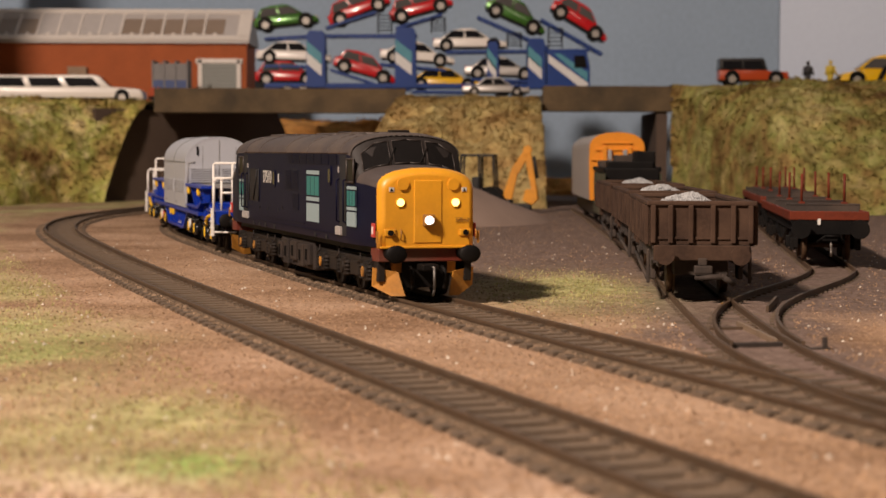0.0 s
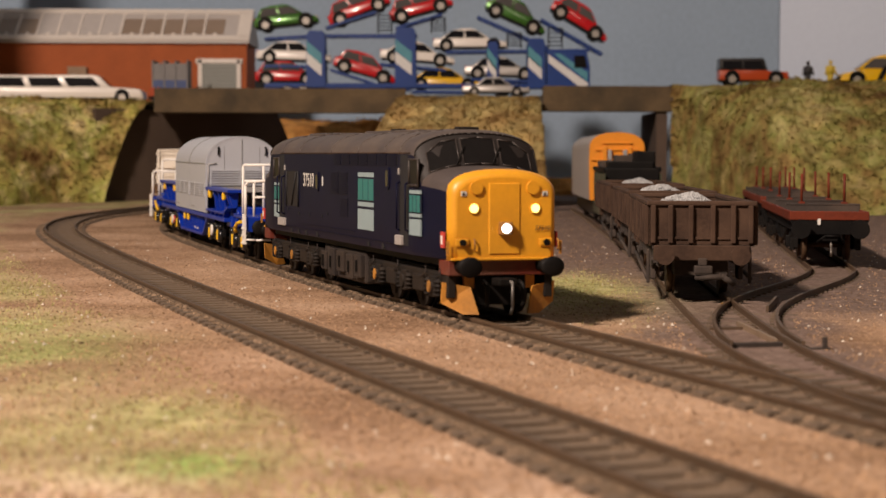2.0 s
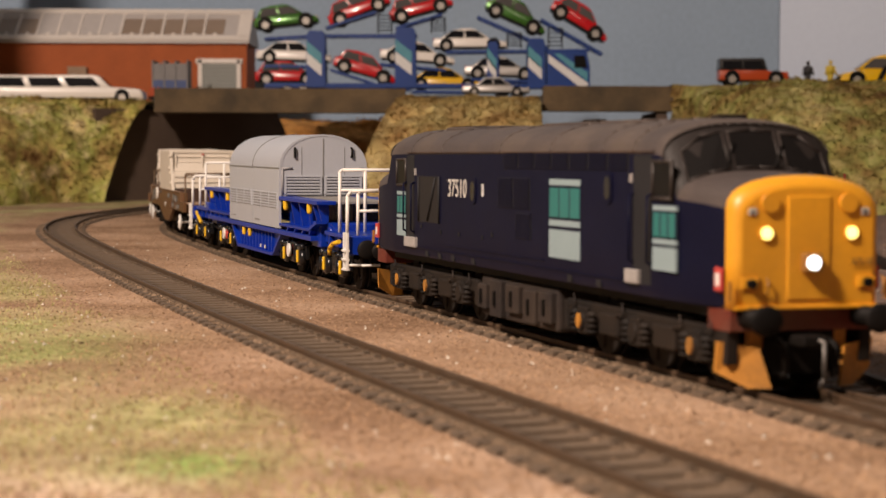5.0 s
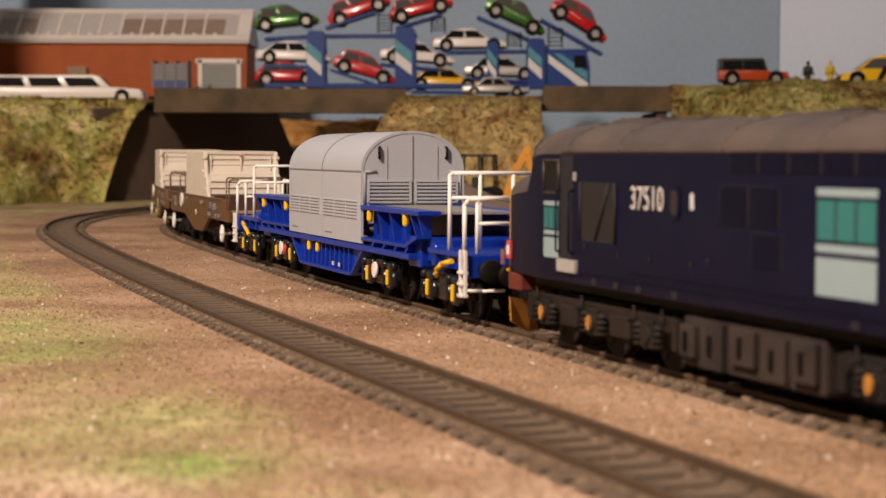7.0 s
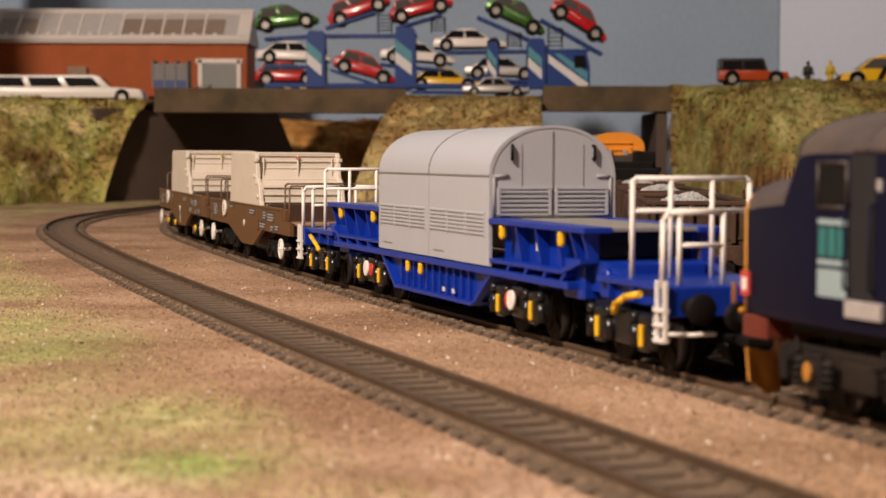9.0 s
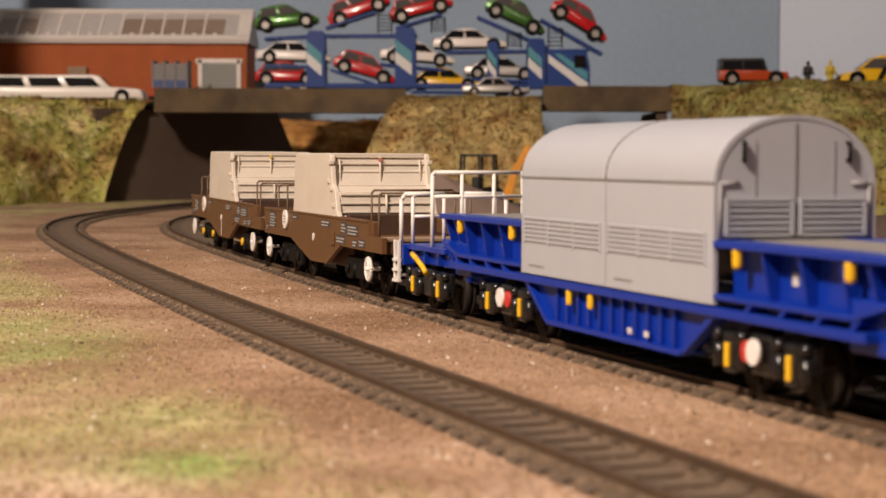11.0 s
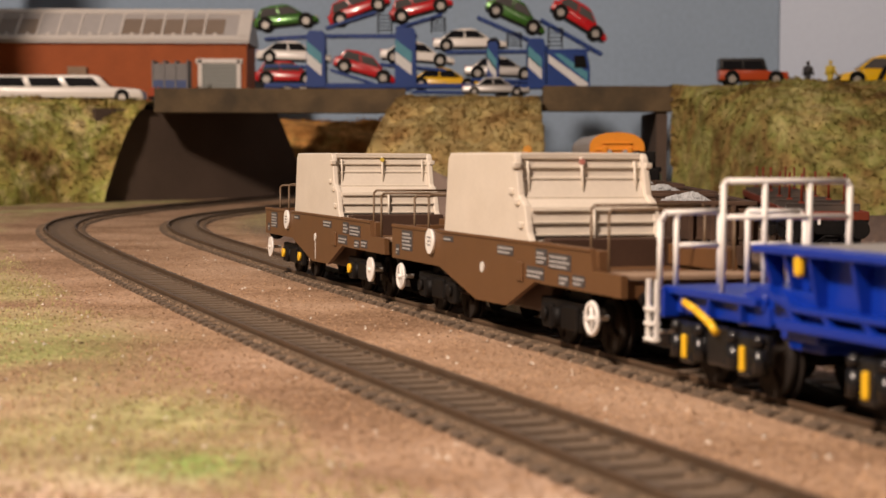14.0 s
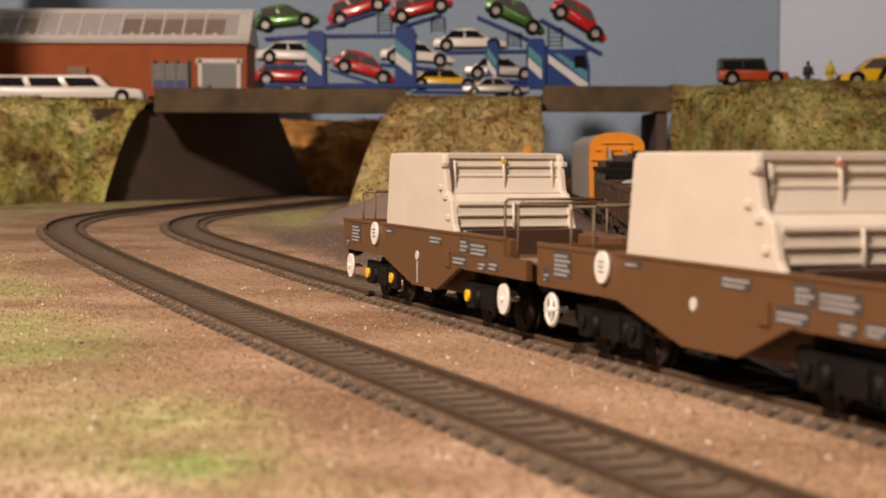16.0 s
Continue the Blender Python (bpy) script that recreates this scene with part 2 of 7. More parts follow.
def loft(bm, rings, closed=True, caps=True, smooth=True):
    """Skin over rings of the same number of points."""
    vs = [[bm.verts.new(p) for p in ring] for ring in rings]
    n = len(rings[0])
    for a, b in zip(vs, vs[1:]):
        for i in range(n if closed else n - 1):
            f = bm.faces.new((a[i], a[(i + 1) % n], b[(i + 1) % n], b[i]))
            f.smooth = smooth
    if caps:
        bm.faces.new(list(reversed(vs[0])))
        bm.faces.new(vs[-1])
    return vs


def part(name, bm, material, parent=None, label="", m=None, fix=True):
    """Links a bmesh in millimetres as one mesh object under a thing or a part."""
    if fix:
        bmesh.ops.recalc_face_normals(bm, faces=bm.faces)
    bmesh.ops.scale(bm, vec=(MM, MM, MM), verts=bm.verts)
    me = bpy.data.meshes.new(name)
    bm.to_mesh(me)
    bm.free()
    for one in material if isinstance(material, (list, tuple)) else [material]:
        me.materials.append(one)
    ob = new(name, me)
    ob.parent = parent
    if m is not None:
        ob.matrix_basis = m
    return tagged(ob, label)


def at(x, y, z, rz=0.0, rx=0.0, ry=0.0):
    return pose(x * MM, y * MM, z * MM, rx, ry, rz)


def thing(name, m, label, category, group="", kind=""):
    ob = new(name)
    ob.empty_display_size = 0.01
    ob.matrix_basis = m
    return tagged(ob, label, category, group, kind)


def same(ob, m, parent):
    """Another object on the same mesh."""
    o = ob.copy()
    scene.collection.objects.link(o)
    o.parent = parent
    o.matrix_basis = m
    return o


def words(text, height, m, material, parent, name="lettering", depth=0.12, squeeze=1.0):
    cu = bpy.data.curves.new(name, "FONT")
    cu.body, cu.size, cu.extrude, cu.align_x, cu.align_y = text, height * 1.38 * MM, depth * MM, "CENTER", "CENTER"
    tmp = bpy.data.objects.new(name, cu)
    me = bpy.data.meshes.new_from_object(tmp)
    bpy.data.objects.remove(tmp)
    me.transform(Matrix.Diagonal((squeeze, 1, 1, 1)))
    me.materials.clear()
    me.materials.append(material)
    ob = new(name, me)
    ob.parent, ob.matrix_basis = parent, m
    return ob


def elev(y):
    """The baseboard climbs gently towards the bridge."""
    return 0.0 if y < 600 else (0.000034 * (y - 600) ** 2 if y < 700 else 0.34 + 0.0068 * (y - 700))


# ---- the lines: arc length s runs back from y = 550 ----
class Line:
    """A track centre line from a start, a heading and (length, turn) bends, sampled every 4 mm."""

    def __init__(self, x, y, heading, ahead, back):
        self.pts = {}
        step = 4.0
        fwd, rear = [], []
        for bends, out, sign in ((ahead, fwd, -1), (back, rear, 1)):
            px, py, h = x, y, radians(heading)
            for length, turn in bends:
                n = max(1, round(length / step))
                for _ in range(n):
                    h += radians(turn) / n / 2
                    px += sign * math.cos(h) * length / n
                    py += sign * math.sin(h) * length / n
                    h += radians(turn) / n / 2
                    out.append((px, py, h))
        self.n0 = len(fwd)
        self.rows = list(reversed(fwd)) + [(x, y, radians(heading))] + rear
        self.step = step

    def at(self, s):
        f = min(max(self.n0 + s / self.step, 0), len(self.rows) - 1.001)
        i = int(f)
        a, b, w = self.rows[i], self.rows[i + 1], f - i
        return tuple(p + (q - p) * w for p, q in zip(a, b))

    def offset(self, s, d):
        x, y, h = self.at(s)
        return x + d * math.sin(h), y - d * math.cos(h)

    def span(self):
        return -self.n0 * self.step, (len(self.rows) - 1 - self.n0) * self.step


MAIN = Line(-6.2, 550, 107.7, [(132, 0), (248, 1.5), (800, 0)], [(352, -1.3), (100, -3.0), (100, -5.9), (100, -9.4), (100, -9.3), (100, -1.2), (600, 3.0)])
LOOP = Line(-71.3, 550, 107.9, [(600, 2.6)], [(200, -0.2), (152, -1.1), (100, -2.4), (100, -6.0), (100, -8.2), (100, -7.3), (100, -2.8), (600, -8.0)])
YARD = Line(79.0, 570, 86.6, [(100, 0.8), (30, 0.6), (40, 3), (40, 4), (100, 13)], [(60, 0), (200, 1.6), (300, 0.4), (340, 1.0)])
BOLSTER = Line(151, 715, 83.3, [(36, -9.4), (53, -6.0), (49, 0.6), (48, 4.6), (41, 5.9), (35, 4.5), (33, 4.4), (36, 3), (35, 3)], [(600, 0)])


def near_line(line, x, y):
    rows = np.array([(r[0], r[1]) for r in line.rows])
    return float(np.sqrt(((rows - (x, y)) ** 2).sum(1).min()))


# ---- the setting ----
GROUND_Z = -2.6


def ground_height(x, y):
    n = noise.noise(Vector((x * 0.012, y * 0.012, 3))) * 1.1 + noise.noise(Vector((x * 0.06, y * 0.06, 9))) * 0.5 + noise.noise(Vector((x * 0.21, y * 0.21, 5))) * 0.25
    return n


def silt(d):
    """The yard's ground is filled up round its rails."""
    return 0.75 * min(1.0, max(0.0, (26 - min(d[2], d[3])) / 12)) * min(1.0, max(0.0, (min(d[0], d[1]) - 17) / 8))


def make_ground():
    """Scenic ground: dirt with a cover value (0 bare, 1 grass) and a yard value (1 grey-pink stone dust)."""
    xs = np.concatenate([np.linspace(-900, -330, 12, endpoint=False), np.linspace(-330, 330, 190), np.linspace(345, 900, 12)])
    ys = np.concatenate([np.linspace(-700, 150, 10, endpoint=False), np.linspace(150, 1000, 240, endpoint=False), np.linspace(1000, 2050, 120)])
    lines = [np.array([(r[0], r[1]) for r in L.rows]) for L in (MAIN, LOOP, YARD, BOLSTER)]
    verts, cover, yard, green, front_pale = [], [], [], [], []
    for y in ys:
        for x in xs:
            d = [np.sqrt(((L - (x, y)) ** 2).sum(1).min()) for L in lines]
            dm = min(d)
            flat = min(1.0, max(0.0, (dm - 14) / 16))
            z = GROUND_Z + elev(y) + ground_height(x, y) * flat - (1 - flat) * 0.1 + silt(d)
            n1 = noise.noise(Vector((x * 0.018, y * 0.012, 1)))
            n2 = noise.noise(Vector((x * 0.05, y * 0.03, 7)))
            lx = LOOP.at((y - 550) / 0.95)[0]
            g = 0.0
            if x < lx:
                g = min(1, max(0, (d[1] - 33 + n1 * 16) / 22)) * min(1, max(0, 0.5 + 0.8 * n1 + 0.7 * n2)) * min(1, max(0.25, (y - 236) / 36 + n2))
            mx = MAIN.at((y - 550) / 0.95)[0]
            yd = 0.0
            if x > mx:
                k = min(1, max(0, (d[0] - 28 + 10 * n1) / 14))
                gr = math.exp(-((x - 42) / 26) ** 2 - ((y - 610) / 75) ** 2) + math.exp(-((x + 95) / 30) ** 2 - ((y - 1240) / 150) ** 2)
                g = max(g, min(1, gr * 1.3 * (0.75 + 0.6 * n2)) if d[0] > 16 else 0)
                yd = k * min(1, max(0, (y - 480) / 60)) * (1 - min(1, gr))
                yd = max(yd, min(1, max(0, (30 - min(d[2], d[3]) + 12 * n2) / 16)) * min(1, max(0, (d[0] - 16) / 8)))
            verts.append((x * MM, y * MM, z * MM))
            cover.append(g)
            yard.append(yd)
            # paler, pinker ground towards the front, broken up by noise
            front_pale.append(min(1.0, math.exp(-((y - 205) / 48) ** 2) * max(0, 0.9 + 1.1 * n2)) if x < 40 else 0.0)
            green.append(0.8 * math.exp(-((x + 36) / 11) ** 2 - ((y - 264) / 16) ** 2) + 0.5 * math.exp(-((x + 95) / 22) ** 2 - ((y - 430) / 60) ** 2) * max(0, 0.6 + n2))
    nx, ny = len(xs), len(ys)
    faces = [(j * nx + i, j * nx + i + 1, (j + 1) * nx + i + 1, (j + 1) * nx + i) for j in range(ny - 1) for i in range(nx - 1)]
    me = bpy.data.meshes.new("ground")
    me.from_pydata(verts, [], faces)
    for key, vals in (("cover", cover), ("yard", yard), ("lush", green), ("front_pale", front_pale)):
        a = me.attributes.new(key, "FLOAT", "POINT")
        a.data.foreach_set("value", vals)
    me.polygons.foreach_set("use_smooth", [True] * len(faces))
    m = bpy.data.materials.new("scenic_ground")
    m.use_nodes = True
    nt = m.node_tree
    b = nt.nodes["Principled BSDF"]
    b.inputs["Roughness"].default_value = 0.95
    b.inputs["Specular IOR Level"].default_value = 0.2
    tc = nt.nodes.new("ShaderNodeTexCoord")

    def tex(sc, d=5.0):
        n = nt.nodes.new("ShaderNodeTexNoise")
        n.inputs["Scale"].default_value, n.inputs["Detail"].default_value = sc, d
        nt.links.new(tc.outputs["Object"], n.inputs["Vector"])
        return n

    def ramp(src, stops):
        r = nt.nodes.new("ShaderNodeValToRGB")
        while len(r.color_ramp.elements) < len(stops):
            r.color_ramp.elements.new(0.5)
        for e, (p, c) in zip(r.color_ramp.elements, stops):
            e.position, e.color = p, (*c, 1)
        nt.links.new(src, r.inputs[0])
        return r.outputs[0]

    def mix(f, a, c):
        n = nt.nodes.new("ShaderNodeMix")
        n.data_type = "RGBA"
        nt.links.new(f, n.inputs["Factor"])
        nt.links.new(a, n.inputs[6])
        nt.links.new(c, n.inputs[7])
        return n.outputs[2]

    def attr(k):
        n = nt.nodes.new("ShaderNodeAttribute")
        n.attribute_name = k
        return n.outputs["Fac"]

    grains, lumps, patches, mid = tex(1050, 2.0), tex(420, 3.0), tex(17, 6.0), tex(120, 5.0)
    speck = mix(lumps.outputs["Fac"], ramp(grains.outputs["Fac"], [(0.32, (0.07, 0.038, 0.02)), (0.5, (0.34, 0.21, 0.125)), (0.68, (0.72, 0.53, 0.37))]),
                ramp(lumps.outputs["Fac"], [(0.36, (0.13, 0.07, 0.036)), (0.52, (0.38, 0.24, 0.145)), (0.68, (0.58, 0.4, 0.27))]))
    dirt = mix(mid.outputs["Fac"], speck, ramp(patches.outputs["Fac"], [(0.38, (0.17, 0.095, 0.052)), (0.5, (0.36, 0.23, 0.145)), (0.64, (0.52, 0.36, 0.25))]))
    dust = mix(grains.outputs["Fac"], ramp(mid.outputs["Fac"], [(0.35, (0.13, 0.088, 0.07)), (0.65, (0.22, 0.158, 0.132))]), ramp(lumps.outputs["Fac"], [(0.35, (0.1, 0.066, 0.05)), (0.65, (0.27, 0.2, 0.168))]))
    grass = mix(patches.outputs["Fac"], ramp(lumps.outputs["Fac"], [(0.35, (0.22, 0.18, 0.07)), (0.5, (0.42, 0.38, 0.17)), (0.66, (0.66, 0.59, 0.34))]),
                ramp(mid.outputs["Fac"], [(0.34, (0.19, 0.23, 0.07)), (0.5, (0.36, 0.39, 0.16)), (0.66, (0.6, 0.54, 0.29))]))
    lush = ramp(mid.outputs["Fac"], [(0.3, (0.15, 0.32, 0.05)), (0.7, (0.36, 0.52, 0.14))])
    pale_pink = ramp(mid.outputs["Fac"], [(0.3, (0.55, 0.38, 0.27)), (0.7, (0.78, 0.6, 0.48))])
    nt.links.new(mix(attr("lush"), mix(attr("front_pale"), mix(attr("cover"), mix(attr("yard"), dirt, dust), grass), pale_pink), lush), b.inputs["Base Color"])
    bp = nt.nodes.new("ShaderNodeBump")
    bp.inputs["Strength"].default_value, bp.inputs["Distance"].default_value = 1.0, 0.0013
    nt.links.new(lumps.outputs["Fac"], bp.inputs["Height"])
    nt.links.new(bp.outputs[0], b.inputs["Normal"])
    me.materials.append(m)
    return tagged(new("ground", me), "brown scenic ground of dirt and static grass", "ground", kind="structure")


make_ground()


def slab(name, x0, x1, y0, y1, z0, z1, material, label, category, bev=0.0):
    bm = bmesh.new()
    box(bm, x0, x1, y0, y1, z0, z1, bev)
    return tagged(part(name, bm, material), label, category, kind="structure")


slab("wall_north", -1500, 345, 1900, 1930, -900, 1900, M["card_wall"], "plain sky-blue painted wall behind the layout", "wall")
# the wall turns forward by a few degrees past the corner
# its paler blue puts the stronger light on the turned wall into the colour
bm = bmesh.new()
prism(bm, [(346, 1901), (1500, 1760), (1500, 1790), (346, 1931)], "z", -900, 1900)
tagged(part("wall_north_east", bm, M["card_wall_lit"]), "sky-blue wall beyond the corner, coloured paler for its stronger light", "wall", kind="structure")
slab("wall_south", -1500, 1500, -2430, -2400, -900, 1900, M["plaster"], "plain room wall behind the camera", "wall")
slab("wall_west", -1531, -1501, -2400, 1930, -900, 1900, M["plaster"], "plain room wall", "wall")
slab("wall_east", 1501, 1531, -2400, 1930, -900, 1900, M["plaster"], "plain room wall", "wall")
slab("ceiling", -1531, 1531, -2430, 1931, 1901, 1930, M["plaster"], "plain white room ceiling", "ceiling")
slab("floor", -1531, 1531, -2430, 1931, -930, -901, M["plaster"], "room floor below the layout", "floor")


def bank_face(x, w, x0, x1, y_front, y_top, top, end0, end1, reach):
    """Height and depth of a bank's face at x, w of the way up; its ends may curve back by end0 and end1."""
    def ease(f):
        f = min(1.0, max(0.0, f))
        return f * f * (3 - 2 * f)

    yf = y_front + end0 * ease(1 - (x - x0) / reach) + end1 * ease(1 - (x1 - x) / reach)
    drop = 14 * ease(1 - (x - x0) / reach) if end0 > 0 else 0
    y = yf + (max(y_top, yf + 25) - yf) * w ** 1.3
    z = -5 + (top - drop + 5) * math.sin(w * math.pi / 2) ** 0.9
    return y, z


def embankment(name, x0, x1, y_front, y_top, top, label, seed, lean0=0.0, lean1=0.0, y_back=1700, end0=0.0, end1=0.0, reach=90.0, cover="west"):
    """A bank of rough scatter: a swollen front face from the ground to its crest, with a flat top behind."""
    nx, nz = max(14, int((x1 - x0) / 5)), 26
    bm = bmesh.new()
    rows = []
    for j in range(nz + 6):
        row = []
        for i in range(nx + 1):
            u = i / nx
            if j <= nz:
                w = j / nz
                xa, xb = x0 + lean0 * (1 - w), x1 + lean1 * (1 - w)
                y, z = bank_face(x0 + (x1 - x0) * u, w, x0, x1, y_front, y_top, top, end0, end1, reach)
            else:
                w = (j - nz) / 5
                xa, xb = x0, x1
                y = y_top + (y_back - y_top) * w
                z = top
            x = xa + (xb - xa) * u
            v = Vector((x, y, z))
            n = noise.fractal(v * 0.03 + Vector((seed, 0, 0)), 1.0, 2.0, 4) * 8 + noise.noise(v * 0.12) * 4.2
            damp = 1.0 if j <= nz - 1 else 0.35
            row.append(bm.verts.new((x + n * 0.25, y - n * damp, z + n * 0.45 * damp)))
        rows.append(row)
    for a, b in zip(rows, rows[1:]):
        for i in range(nx):
            f = bm.faces.new((a[i], a[i + 1], b[i + 1], b[i]))
            f.smooth = True
    # closed sides and back
    for col in [k for k, shut in ((0, not (lean0 or end0)), (nx, not (lean1 or end1))) if shut]:
        base = [bm.verts.new((r[col].co.x, r[col].co.y, -6)) for r in rows]
        for k in range(len(rows) - 1):
            bm.faces.new((rows[k][col], rows[k + 1][col], base[k + 1], base[k]))
    return tagged(part(name, bm, M["bank_" + cover]), label, "embankment", kind="structure")


def bank_material(name, islands, palette):
    """Scatter in four colours: broad drifts, middling tufts and fine crumbs."""
    m = mat(name, (0.3, 0.22, 0.1), 0.95, vary=0.3, spec=0.1)
    nt = m.node_tree
    b = nt.nodes["Principled BSDF"]
    tc = nt.nodes.new("ShaderNodeTexCoord")

    def tex(scale, detail, shift):
        mp = nt.nodes.new("ShaderNodeMapping")
        mp.inputs["Location"].default_value = (shift, shift * 0.7, 0)
        nt.links.new(tc.outputs["Object"], mp.inputs["Vector"])
        n = nt.nodes.new("ShaderNodeTexNoise")
        n.inputs["Scale"].default_value, n.inputs["Detail"].default_value = scale, detail
        nt.links.new(mp.outputs[0], n.inputs["Vector"])
        return n.outputs["Fac"]

    def ramp(src, stops):
        r = nt.nodes.new("ShaderNodeValToRGB")
        while len(r.color_ramp.elements) < len(stops):
            r.color_ramp.elements.new(0.5)
        for e, (p, col) in zip(r.color_ramp.elements, stops):
            e.position, e.color = p, (*col, 1)
        nt.links.new(src, r.inputs[0])
        return r.outputs[0]

    def mix(f, x, y, kind="MIX"):
        n = nt.nodes.new("ShaderNodeMix")
        n.data_type, n.blend_type = "RGBA", kind
        if isinstance(f, float):
            n.inputs["Factor"].default_value = f
        else:
            nt.links.new(f, n.inputs["Factor"])
        nt.links.new(x, n.inputs[6])
        nt.links.new(y, n.inputs[7])
        return n.outputs[2]

    stops = list(zip((0.34, 0.45, 0.55, 0.66), palette))
    drift = mix(0.45, ramp(tex(20, 4, 0.0), stops), ramp(tex(58, 4, 3.0), stops))
    tuft = ramp(tex(85, 5, 5.0), [(0.34, (0.62, 0.56, 0.5)), (0.5, (1.0, 0.98, 0.95)), (0.68, (1.4, 1.37, 1.3))])
    crumbs = ramp(tex(380, 3, 7.0), [(0.3, (0.75, 0.7, 0.65)), (0.55, (1, 1, 1)), (0.75, (1.2, 1.17, 1.1))])
    col = mix(0.8, mix(0.75, drift, tuft, "MULTIPLY"), crumbs, "MULTIPLY")
    if islands:
        geo = nt.nodes.new("ShaderNodeNewGeometry")
        col = mix(1.0, col, ramp(geo.outputs["Random Per Island"], [(0.0, (0.8, 0.77, 0.74)), (1.0, (1.2, 1.2, 1.18))]), "MULTIPLY")
    nt.links.new(col, b.inputs["Base Color"])
    bp = nt.nodes.new("ShaderNodeBump")
    bp.inputs["Strength"].default_value, bp.inputs["Distance"].default_value = 0.8, 0.002
    nt.links.new(tex(150, 4, 1.0), bp.inputs["Height"])
    nt.links.new(bp.outputs[0], b.inputs["Normal"])
    return m


WEST = [(0.14, 0.065, 0.022), (0.5, 0.39, 0.15), (0.38, 0.42, 0.11), (0.9, 0.8, 0.46)]
MIDDLE = [(0.32, 0.19, 0.075), (0.46, 0.34, 0.15), (0.48, 0.4, 0.18), (0.6, 0.52, 0.28)]
EAST = [(0.1, 0.056, 0.022), (0.31, 0.22, 0.085), (0.27, 0.29, 0.09), (0.58, 0.52, 0.24)]
# rusty scatter, its colours brightened to stand for light the bridge deck blocks
BACK = [(0.2, 0.09, 0.026), (0.5, 0.25, 0.08), (0.6, 0.31, 0.1), (0.4, 0.3, 0.1)]
for key, tones in (("west", WEST), ("middle", MIDDLE), ("east", EAST), ("back", BACK)):
    M["bank_" + key] = bank_material(key + "_bank_scatter", False, tones)
    M["foam_" + key] = bank_material(key + "_bank_foam", True, tones)
embankment("embankment_west", -700, -247, 1330, 1585, 90, "grassy embankment of tan and green scatter", 1.0, lean1=-38, end1=205, reach=150, cover="west")
embankment("embankment_middle", -30, 80, 1420, 1540, 92, "tan bushy bank between the two bridge spans", 5.0, lean0=-45, y_back=1676, cover="middle")
embankment("embankment_east", 190, 700, 1300, 1500, 103, "tall green and brown scatter bank behind the yard", 9.0, y_back=1680, end0=235, reach=70, cover="east")

# out-of-view board, added only to shade the left end of warehouse and limousine
slab("shadow_board", -460, -450, 1350, 1700, 92, 400, M["plaster"], "unseen upright board, added to cast a shadow on the warehouse", "wall")

# bridge spans and abutments
slab("bridge_beam_west", -244, -32, 1552, 1572, 78.8, 99.5, M["concrete_brown"], "brown stained road bridge beam", "bridge", 0.6)
slab("bridge_beam_east", 84, 194, 1552, 1572, 81, 102.5, M["concrete_brown"], "brown stained short bridge beam", "bridge", 0.6)
slab("bridge_deck_west", -246, -30, 1572.5, 1676, 82, 94.9, M["tarmac"], "flat road deck of the bridge", "bridge")
slab("bridge_deck_east", 82, 190, 1572.5, 1676, 84, 94.9, M["tarmac"], "flat road deck of the short bridge", "bridge")
slab("bridge_pier", 180, 189, 1556, 1676, -5, 81, M["abutment"], "dark upright pier of the short bridge", "bridge")
slab("road_west", -900, -246.5, 1592, 1890, 84, 87.4, M["tarmac"], "grey model road on the embankment", "road")
bm = bmesh.new()
ends = [[bm.verts.new((x + d * 4 - 4, y + 4 - d * 4, z)) for x, y, z in ((-292, 1546, -5), (-120, 1734, -5), (-153, 1698, 82), (-292, 1546, 82))] for d in (1, 0)]
bm.faces.new(ends[0])
bm.faces.new(reversed(ends[1]))
for i in range(4):
    bm.faces.new((ends[0][i], ends[1][i], ends[1][(i + 1) % 4], ends[0][(i + 1) % 4]))
tagged(part("tunnel_wall", bm, M["abutment"]), "dark plain wall under the bridge", "wall", kind="structure")
embankment("embankment_back", -175, 10, 1742, 1815, 77, "brown bushy bank seen under the bridge", 4.0, lean0=-10, y_back=1880, cover="back")
embankment("embankment_far", 70, 218, 1800, 1850, 21, "low brown hedge bank beyond the short bridge", 7.0, y_back=1890, cover="back")


# ---- track ----
def sweep(bm, line, s0, s1, offset, prof, step=8.0):
    rings, n = [], max(2, int((s1 - s0) / step))
    for i in range(n + 1):
        s = s0 + (s1 - s0) * i / n
        x, y, h = line.at(s)
        rings.append([(x + (offset + w) * math.sin(h), y - (offset + w) * math.cos(h), z + elev(y)) for w, z in prof])
    loft(bm, rings, smooth=False)


RAIL = [(-0.42, 0), (0.42, 0), (0.42, -0.75), (0.2, -0.95), (0.2, -2.0), (0.95, -2.25), (0.95, -2.5), (-0.95, -2.5), (-0.95, -2.25), (-0.2, -2.0), (-0.2, -0.95), (-0.42, -0.75)]


SLEEPER_TOP = -1.75
BED = [(-14.8, -3.8), (-13.4, -3.0), (-12.0, -2.3), (-9.2, -1.15), (-7.2, -2.0), (-3.5, -2.4), (3.5, -2.4), (7.2, -2.0), (9.2, -1.15), (12.0, -2.3), (13.4, -3.0), (14.8, -3.8)]


def bed_height(off):
    return float(np.interp(off, [p[0] for p in BED], [p[1] for p in BED]))


